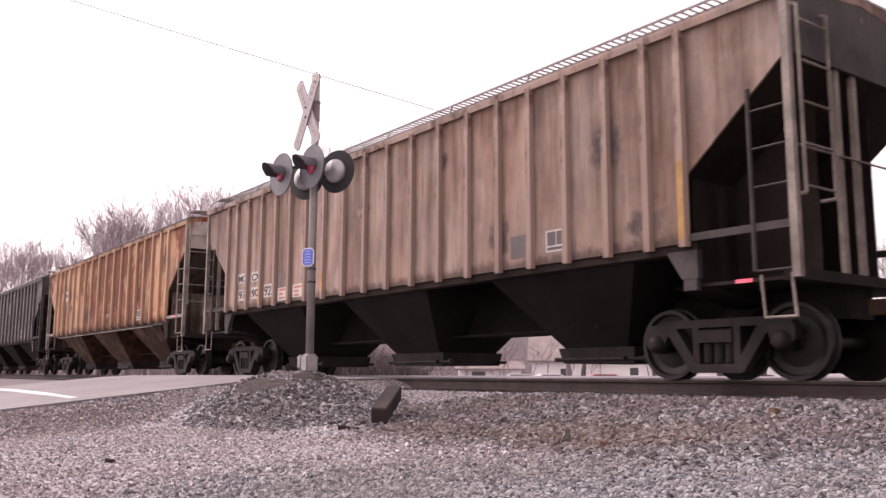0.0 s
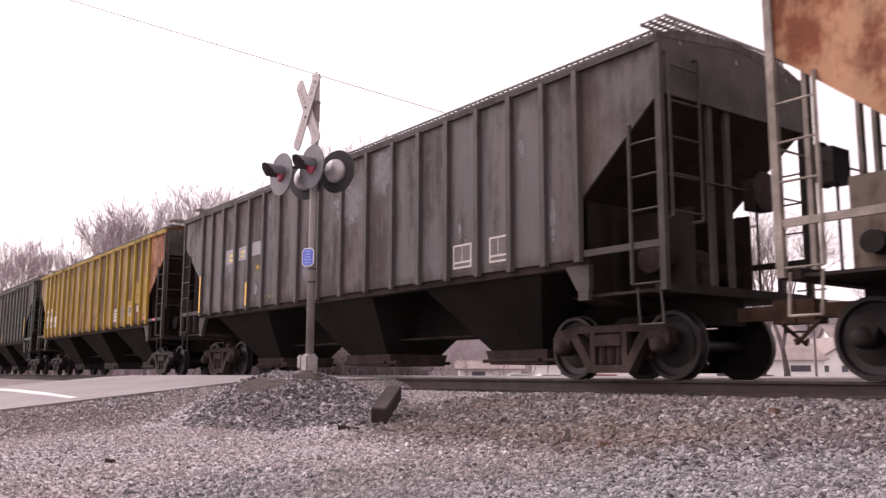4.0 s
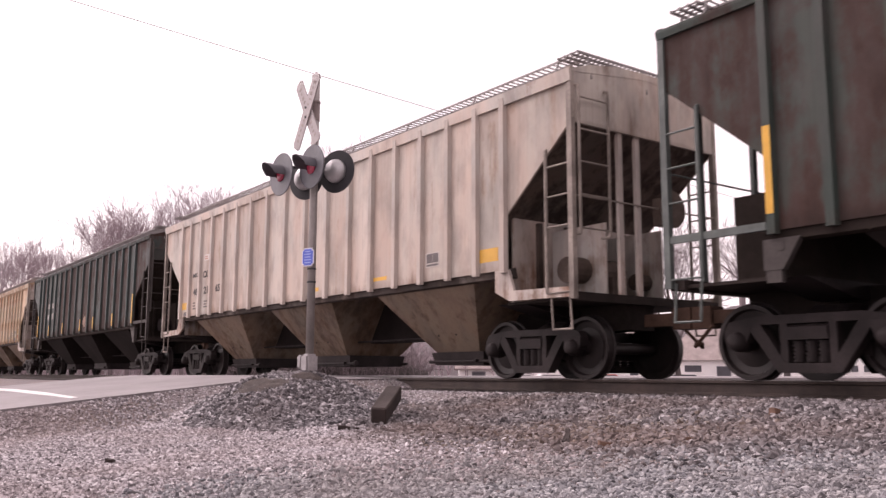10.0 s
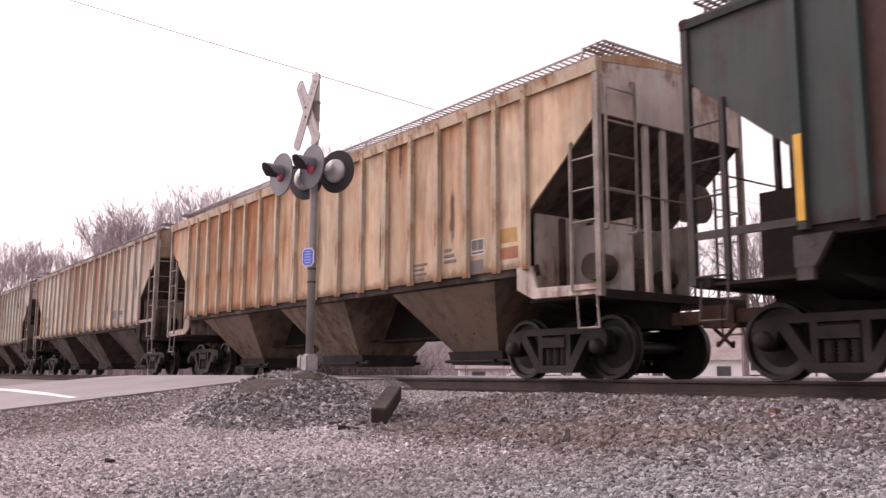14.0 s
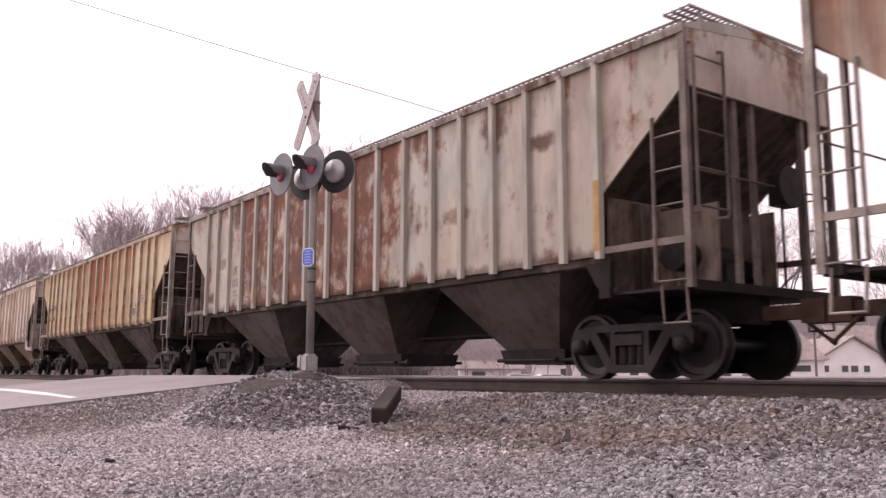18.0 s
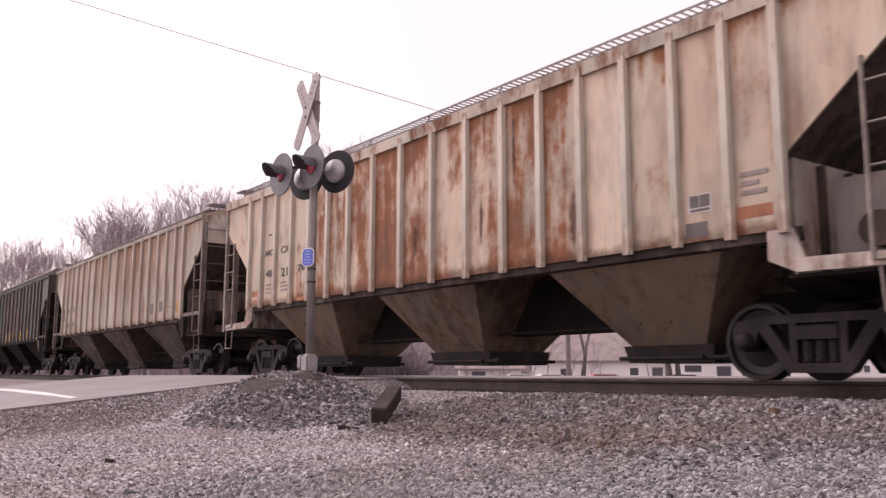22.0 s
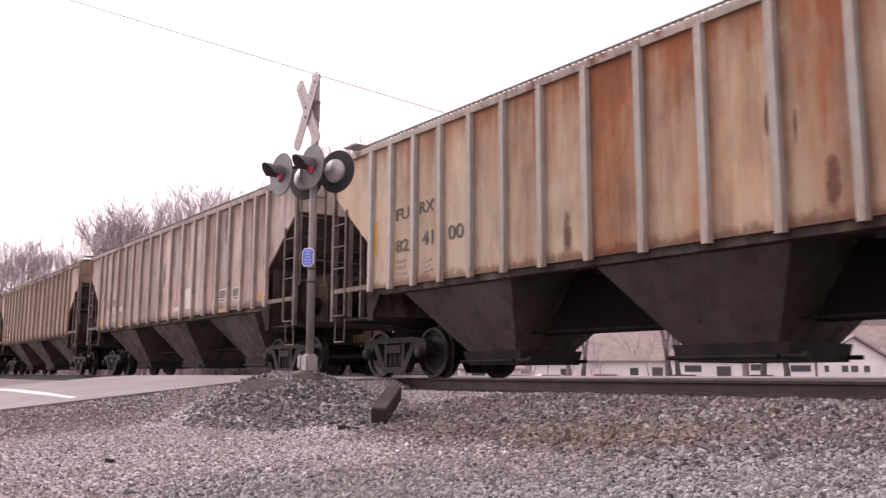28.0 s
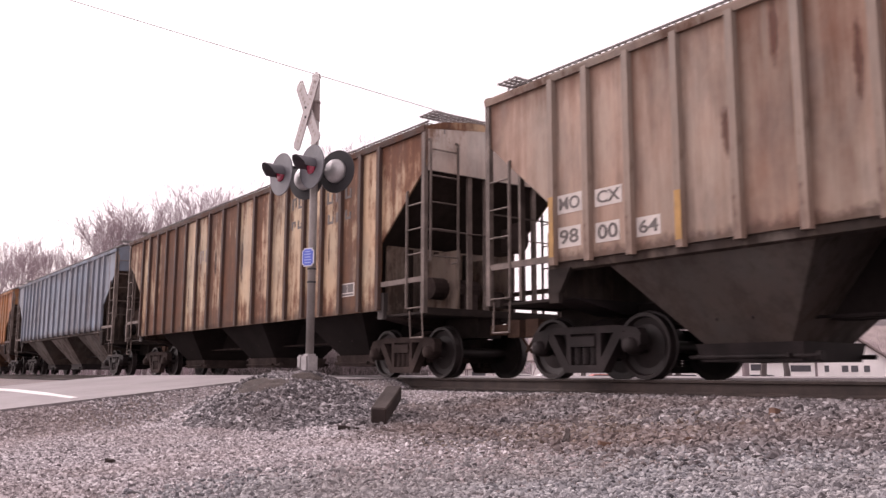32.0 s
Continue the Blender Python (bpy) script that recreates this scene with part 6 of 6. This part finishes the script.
mark(TRAIN["F"], "patch", 13.65, 14.06, 1.79, 2.00, M_yellow, "bright yellow reflector sheet")
mark(TRAIN["F"], "patch", 10.74, 11.18, 1.77, 1.84, M_yellow, "bright yellow reflector sheet")
mark(TRAIN["F"], "patch", 8.35, 8.80, 1.76, 1.84, M_yellow, "bright yellow reflector sheet")
stripe(TRAIN["G"], 1.36, 1.68, 2.62)
stripe(TRAIN["G"], 3.38, 1.68, 2.12)
mark(TRAIN["G"], "patch", 2.82, 3.30, 2.86, 3.06, M_panel_faded, "faded pale painted square")
mark(TRAIN["G"], "patch", 3.51, 4.04, 2.85, 3.06, M_panel_faded, "faded pale painted square")
mark(TRAIN["G"], "patch", 2.83, 3.27, 2.37, 2.61, M_panel_faded, "faded pale painted square")
mark(TRAIN["G"], "patch", 3.55, 4.08, 2.38, 2.63, M_panel_faded, "faded pale painted square")
stripe(TRAIN["G"], 5.64, 1.68, 2.11)
stripe(TRAIN["G"], 8.22, 1.68, 2.11)
stripe(TRAIN["G"], 9.92, 1.68, 2.12)
stripe(TRAIN["G"], 12.18, 1.68, 2.11)
stripe(TRAIN["G"], 14.20, 1.68, 2.62)
framed(TRAIN["H"], 12.99, 13.30, 1.93, 2.19)
mark(TRAIN["H"], "patch", 12.96, 13.27, 1.66, 1.85, M_panel_dark, "dark placard")
mark(TRAIN["H"], "patch", 13.58, 14.02, 1.79, 1.97, M_panel_rust, "rust coloured patch")
mark(TRAIN["H"], "patch", 13.64, 14.00, 2.04, 2.26, M_yellow_old, "faded yellow reflector sheet")
data_block(TRAIN["H"], 11.51, 11.91, 1.64, 1.97, M_letter_dark, 4)
data_block(TRAIN["H"], 12.34, 12.63, 1.86, 2.14, M_letter_dark, 3)
stripe(TRAIN["I"], 1.36, 1.68, 2.64)
stripe(TRAIN["I"], 4.12, 1.68, 2.14)
letters(TRAIN["I"], "PL", 1.52, 2.28, 0.24, 0.28, M_letter_dark)
letters(TRAIN["I"], "CX", 2.15, 2.30, 0.19, 0.28, M_letter_dark)
letters(TRAIN["I"], "19", 1.52, 1.97, 0.19, 0.25, M_letter_dark)
letters(TRAIN["I"], "38", 2.15, 1.95, 0.17, 0.31, M_letter_dark)
letters(TRAIN["I"], "6", 2.81, 1.96, 0.21, 0.11, M_letter_dark)
mark(TRAIN["I"], "patch", 11.51, 11.90, 1.91, 2.20, M_panel_dark, "dark placard")
framed(TRAIN["I"], 12.23, 12.62, 1.91, 2.20)
stripe(TRAIN["I"], 11.44, 1.68, 2.13)
stripe(TRAIN["I"], 9.09, 1.68, 2.13)
stripe(TRAIN["I"], 6.47, 1.68, 2.10)
letters(TRAIN["J"], "PT", 2.95, 2.49, 0.22, 0.19, M_letter_faint)
letters(TRAIN["J"], "127", 2.89, 2.20, 0.19, 0.36, M_letter_faint)
letters(TRAIN["J"], "27", 3.58, 2.15, 0.19, 0.31, M_letter_faint)
data_block(TRAIN["J"], 2.94, 3.19, 1.83, 2.13, M_letter_faint, 3)
data_block(TRAIN["J"], 3.55, 3.82, 1.74, 1.95, M_letter_faint, 2)
stripe(TRAIN["J"], 4.12, 1.70, 2.10, M_yellow_old)
stripe(TRAIN["J"], 14.20, 1.69, 2.65, M_yellow_old)
letters(TRAIN["K"], "PL", 1.48, 2.69, 0.15, 0.28, M_letter_dark)
letters(TRAIN["K"], "CX", 2.08, 2.74, 0.20, 0.32, M_letter_dark)
letters(TRAIN["K"], "164", 1.42, 2.30, 0.17, 0.42, M_letter_dark)
letters(TRAIN["K"], "18", 2.06, 2.27, 0.19, 0.25, M_letter_dark)
data_block(TRAIN["K"], 2.00, 2.37, 1.94, 2.13, M_letter_faint, 2)
data_block(TRAIN["K"], 2.80, 3.12, 1.93, 2.07, M_letter_faint, 2)
stripe(TRAIN["K"], 1.36, 1.77, 2.63, M_yellow_old)
framed(TRAIN["K"], 12.33, 12.65, 1.88, 2.19)
stripe(TRAIN["K"], 14.20, 1.68, 2.62, M_yellow_old)
data_block(TRAIN["K"], 12.99, 13.35, 2.28, 2.55, M_letter_faint, 3)
letters(TRAIN["L"], "MO", 2.16, 2.75, 0.15, 0.42, M_letter_black)
letters(TRAIN["L"], "CX", 2.90, 2.74, 0.16, 0.36, M_letter_black)
letters(TRAIN["L"], "48", 2.19, 2.26, 0.16, 0.35, M_letter_black)
letters(TRAIN["L"], "21", 2.94, 2.22, 0.19, 0.28, M_letter_black)
letters(TRAIN["L"], "78", 3.67, 2.26, 0.15, 0.32, M_letter_black)
mark(TRAIN["L"], "patch", 2.24, 2.56, 3.21, 3.29, M_panel_white, "white painted patch")
data_block(TRAIN["L"], 2.27, 2.51, 3.20, 3.29, M_letter_dark, 1)
mark(TRAIN["L"], "patch", 1.51, 1.93, 1.86, 1.99, M_panel_rust, "rust coloured patch")
mark(TRAIN["L"], "patch", 1.54, 1.89, 1.71, 1.78, M_panel_rust, "rust coloured patch")
mark(TRAIN["L"], "patch", 3.61, 3.99, 1.62, 1.70, M_panel_rust, "rust coloured patch")
data_block(TRAIN["L"], 2.23, 2.52, 1.86, 2.13, M_letter_faint, 3)
data_block(TRAIN["L"], 2.92, 3.26, 1.87, 2.13, M_letter_faint, 3)
framed(TRAIN["L"], 13.05, 13.36, 1.97, 2.20)
mark(TRAIN["L"], "patch", 13.01, 13.29, 1.68, 1.86, M_panel_dark, "dark placard")
mark(TRAIN["L"], "patch", 13.67, 14.08, 1.81, 1.95, M_panel_rust, "rust coloured patch")
data_block(TRAIN["L"], 13.72, 14.06, 2.05, 2.37, M_letter_faint, 3)
mark(TRAIN["M"], "patch", 1.46, 1.88, 2.13, 2.68, M_panel_dark, "dark placard")
mark(TRAIN["M"], "patch", 1.48, 1.89, 1.83, 1.98, M_yellow_old, "faded yellow reflector sheet")
mark(TRAIN["M"], "patch", 1.59, 1.81, 1.66, 1.75, M_panel_dark, "dark placard")
letters(TRAIN["M"], "PL", 2.15, 2.47, 0.17, 0.31, M_letter_dark)
letters(TRAIN["M"], "CX", 2.87, 2.49, 0.17, 0.32, M_letter_dark)
letters(TRAIN["M"], "192", 2.15, 1.89, 0.16, 0.39, M_letter_dark)
letters(TRAIN["M"], "30", 2.86, 1.90, 0.16, 0.31, M_letter_dark)
mark(TRAIN["M"], "patch", 11.67, 12.09, 1.87, 2.17, M_panel_dark, "dark placard")
mark(TRAIN["M"], "patch", 12.41, 12.81, 1.90, 2.20, M_panel_dark, "dark placard")
mark(TRAIN["M"], "patch", 13.76, 14.13, 1.80, 2.11, M_yellow_old, "faded yellow reflector sheet")
data_block(TRAIN["M"], 13.10, 13.37, 1.94, 2.20, M_letter_faint, 2)
stripe(TRAIN["N"], 12.18, 1.68, 2.14)
stripe(TRAIN["N"], 7.34, 1.68, 2.10)
stripe(TRAIN["N"], 8.22, 1.69, 2.15)
stripe(TRAIN["N"], 10.69, 1.68, 2.11)
mark(TRAIN["N"], "patch", 13.60, 14.07, 1.61, 1.68, M_yellow, "bright yellow reflector sheet")
mark(TRAIN["N"], "patch", 8.73, 8.78, 1.9, 3.60, M_letter_faint, "white paint drip")
mark(TRAIN["N"], "patch", 9.19, 9.25, 1.96, 3.30, M_letter_rust, "rust coloured patch")
letters(TRAIN["O"], "FU", 2.13, 2.81, 0.21, 0.38, M_letter_black)
letters(TRAIN["O"], "RX", 2.81, 2.83, 0.21, 0.39, M_letter_black)
letters(TRAIN["O"], "82", 2.13, 2.23, 0.22, 0.38, M_letter_black)
letters(TRAIN["O"], "41", 2.88, 2.26, 0.24, 0.30, M_letter_black)
letters(TRAIN["O"], "00", 3.57, 2.26, 0.25, 0.38, M_letter_black)
data_block(TRAIN["O"], 2.16, 2.46, 1.80, 2.12, M_letter_faint, 3)
data_block(TRAIN["O"], 2.89, 3.16, 1.78, 2.04, M_letter_faint, 3)
mark(TRAIN["O"], "patch", 1.42, 1.57, 2.26, 2.88, M_yellow_old, "faded yellow reflector sheet")
framed(TRAIN["O"], 12.32, 12.70, 1.87, 2.16)
mark(TRAIN["O"], "patch", 13.97, 14.09, 2.02, 2.99, M_yellow_old, "faded yellow reflector sheet")
mark(TRAIN["O"], "patch", 13.82, 14.09, 1.69, 1.80, M_panel_grey, "pale grey painted patch")
mark(TRAIN["O"], "patch", 11.50, 11.61, 2.02, 2.38, M_yellow_old, "faded yellow reflector sheet")
letters(TRAIN["P"], "IT", 2.25, 2.36, 0.22, 0.29, M_letter_dark)
letters(TRAIN["P"], "FX", 2.82, 2.38, 0.20, 0.33, M_letter_dark)
letters(TRAIN["P"], "34", 2.12, 2.09, 0.17, 0.38, M_letter_white)
letters(TRAIN["P"], "82", 2.87, 2.09, 0.18, 0.35, M_letter_white)
letters(TRAIN["P"], "45", 3.54, 2.12, 0.19, 0.39, M_letter_white)
mark(TRAIN["P"], "patch", 1.43, 1.88, 1.77, 1.98, M_yellow_old, "faded yellow reflector sheet")
mark(TRAIN["P"], "patch", 2.95, 3.22, 1.64, 1.79, M_panel_dark, "dark placard")
mark(TRAIN["P"], "patch", 3.55, 4.04, 1.60, 1.70, M_yellow_old, "faded yellow reflector sheet")
mark(TRAIN["P"], "patch", 8.47, 8.91, 1.83, 1.94, M_panel_white, "white painted patch")
mark(TRAIN["P"], "patch", 9.34, 9.70, 1.85, 2.42, M_panel_white, "white painted patch")
framed(TRAIN["P"], 11.62, 12.00, 1.87, 2.20)
framed(TRAIN["P"], 12.40, 12.74, 1.87, 2.18)
mark(TRAIN["P"], "patch", 13.74, 14.14, 1.78, 1.95, M_yellow_old, "faded yellow reflector sheet")
mark(TRAIN["P"], "patch", 11.60, 12.09, 1.61, 1.70, M_yellow_old, "faded yellow reflector sheet")
mark(TRAIN["Q"], "patch", 1.43, 1.87, 2.30, 2.57, M_panel_white, "white painted patch")
letters(TRAIN["Q"], "MO", 1.47, 2.35, 0.18, 0.36, M_letter_dark)
mark(TRAIN["Q"], "patch", 2.09, 2.53, 2.30, 2.54, M_panel_white, "white painted patch")
letters(TRAIN["Q"], "CX", 2.13, 2.34, 0.17, 0.37, M_letter_dark)
mark(TRAIN["Q"], "patch", 1.44, 1.84, 1.82, 2.11, M_panel_white, "white painted patch")
letters(TRAIN["Q"], "98", 1.47, 1.87, 0.20, 0.33, M_letter_dark)
mark(TRAIN["Q"], "patch", 2.09, 2.48, 1.81, 2.08, M_panel_white, "white painted patch")
letters(TRAIN["Q"], "00", 2.13, 1.85, 0.20, 0.32, M_letter_dark)
mark(TRAIN["Q"], "patch", 2.74, 3.09, 1.80, 2.05, M_panel_white, "white painted patch")
letters(TRAIN["Q"], "64", 2.78, 1.84, 0.17, 0.28, M_letter_dark)
stripe(TRAIN["Q"], 3.38, 1.68, 2.29, M_yellow_old)
stripe(TRAIN["Q"], 1.36, 1.70, 2.56, M_yellow_old)
mark(TRAIN["Q"], "patch", 11.68, 12.04, 1.90, 2.20, M_panel_dark, "dark placard")
framed(TRAIN["Q"], 12.39, 12.79, 1.90, 2.16)
stripe(TRAIN["Q"], 12.90, 1.68, 2.19, M_yellow_old)
stripe(TRAIN["Q"], 14.20, 1.70, 2.59, M_yellow_old)
framed(TRAIN["R"], 12.91, 13.39, 1.56, 1.82)
worn_row(TRAIN["R"], 10.60, 11.42, 3.64, 3.90, M_letter_dark, 3)
worn_row(TRAIN["R"], 12.33, 13.35, 3.52, 3.77, M_letter_dark, 3)
worn_row(TRAIN["R"], 10.60, 11.40, 3.19, 3.38, M_letter_dark, 3)
worn_row(TRAIN["R"], 12.37, 13.34, 3.10, 3.30, M_letter_dark, 3)
worn_row(TRAIN["R"], 5.49, 6.57, 3.02, 3.35, M_letter_faint, 3)

# reflectors on the end rails
for key, y, z in (("D", -1.627, 1.665), ("A", -1.506, 1.100), ("B", -1.627, 1.665)):
    bm = bmesh.new()
    box(bm, 14.75 - HALF, 14.95 - HALF, y, y + 0.006, z, z + 0.045)
    part("reflector", bm, M_red_reflector, TRAIN[key], "pink red reflector with a faint glow")

# rust blotches and stains scattered over the worn sides
rb = random.Random(77)
for key, count, mats in (("B", 12, (M_smear_rust, M_smear_tan)), ("J", 14, (M_smear_rust, M_smear_rust, M_smear_tan)), ("L", 8, (M_smear_rust,)), ("H", 6, (M_smear_rust,)), ("A", 8, (M_smear_dark, M_smear_tan)), ("P", 7, (M_smear_dark,)), ("Q", 6, (M_smear_rust,)), ("R", 9, (M_smear_rust, M_smear_dark)), ("O", 8, (M_smear_rust,)), ("K", 7, (M_smear_rust,)), ("I", 8, (M_smear_rust,)), ("C", 6, (M_smear_grey,)), ("E", 5, (M_smear_rust, M_smear_grey)), ("G", 5, (M_smear_rust,)), ("N", 6, (M_smear_rust,)), ("M", 5, (M_smear_tan,))):
    for i in range(count):
        x, z = rb.uniform(1.6, 14.2), rb.uniform(1.8, 4.0)
        blob = key in "BJA"
        smear(TRAIN[key], x, z, rb.uniform(0.12, 0.42) if blob else rb.uniform(0.03, 0.10), rb.uniform(0.15, 0.5) if blob else rb.uniform(0.25, 0.7), mats[i % len(mats)], i + 30)

smear(TRAIN["B"], 6.01, 2.20, 0.30, 0.36, M_smear_dark, 1)
smear(TRAIN["B"], 4.36, 1.65, 0.32, 0.10, M_smear_dark, 2)
smear(TRAIN["B"], 8.15, 1.97, 0.06, 0.31, M_smear_yellow, 3)
smear(TRAIN["G"], 8.60, 1.95, 0.28, 0.37, M_smear_tan, 4)
smear(TRAIN["G"], 8.98, 1.97, 0.04, 0.23, M_smear_grey, 5)
smear(TRAIN["G"], 7.77, 2.18, 0.19, 0.05, M_smear_grey, 6)
smear(TRAIN["G"], 4.31, 2.79, 0.20, 0.39, M_smear_dark, 7)
smear(TRAIN["C"], 8.46, 3.46, 0.73, 0.70, M_smear_grey, 8)
smear(TRAIN["C"], 9.61, 3.85, 0.44, 0.68, M_smear_grey, 9)
smear(TRAIN["C"], 6.85, 2.22, 0.29, 0.27, M_smear_grey, 10)
smear(TRAIN["C"], 3.04, 2.79, 0.43, 0.39, M_smear_grey, 10)
mark(TRAIN["C"], "patch", 4.27, 4.83, 2.86, 3.18, M_panel_grey, "pale grey painted patch")
smear(TRAIN["C"], 4.60, 2.56, 0.22, 0.09, M_smear_yellow, 12)
smear(TRAIN["C"], 5.20, 1.82, 0.07, 0.06, M_smear_yellow, 13)
smear(TRAIN["C"], 4.91, 1.98, 0.03, 0.37, M_smear_grey, 14)
smear(TRAIN["C"], 4.53, 2.05, 0.19, 0.29, M_smear_grey, 15)
smear(TRAIN["J"], 7.80, 1.80, 0.29, 0.16, M_smear_tan, 16)
smear(TRAIN["J"], 6.92, 1.67, 0.21, 0.08, M_smear_dark, 17)
smear(TRAIN["J"], 3.57, 1.64, 0.19, 0.10, M_smear_dark, 18)
smear(TRAIN["K"], 15.29, 1.97, 0.08, 0.13, M_smear_dark, 19)
smear(TRAIN["D"], 13.25, 2.75, 0.22, 0.36, M_smear_yellow, 20)
smear(TRAIN["D"], 12.72, 1.77, 0.29, 0.08, M_smear_yellow, 21)
smear(TRAIN["D"], 6.30, 1.93, 0.37, 0.28, M_smear_yellow, 22)
smear(TRAIN["D"], 8.25, 1.33, 0.21, 0.13, M_smear_tan, 23)


# ---- the wagons' true length ----
def lengthen():
    """Stretches all of a wagon but its trucks, which only move apart."""
    grow, seen = Matrix.Diagonal((LONG, 1, 1, 1)), set()
    for w in WAGONS:
        todo = list(w.children)
        while todo:
            ob = todo.pop()
            m = ob.matrix_basis.copy()
            m.translation.x *= LONG
            ob.matrix_basis = m
            if ob.name.startswith("truck"):
                continue
            todo += list(ob.children)
            if ob.data.name not in seen:
                seen.add(ob.data.name)
                ob.data.transform(grow)


lengthen()

# ---- the train's run ----
SPEED = [8.875, 8.894, 9.145, 9.402, 9.635, 10.032, 10.178, 10.460, 10.791]   # metres a second, every four seconds


def run(t):
    """How far the train has rolled at t seconds."""
    s, k = 0.0, 0
    while t > 4 * (k + 1) and k < 7:
        s += 2 * (SPEED[k] + SPEED[k + 1])
        k += 1
    u = t - 4 * k
    return s + SPEED[k] * u + (SPEED[k + 1] - SPEED[k]) * u * u / 8


def motions():
    for w in WAGONS:
        x = w["rear"] + HALF * LONG
        walk(w, [(float(t), pose(x + run(t), 0, 0)) for t in range(33)])
    for w in WHEELS:
        rear = w.parent.parent["rear"]
        ax = w.matrix_basis.translation.x
        spin = math.degrees(1 / WHEEL_R)
        rows, last = [], None
        for i in range(0, 481):
            t = i / 15.0
            x = rear + HALF * LONG + run(t)
            turn = min(max(x, -66.0), 14.0) * spin
            if i in (0, 480) or -66.6 < x < 14.6:
                rows.append((t, pose(ax, 0, WHEEL_R, 0, turn, 0)))
        if len(rows) > 2:
            walk(w, rows)


motions()
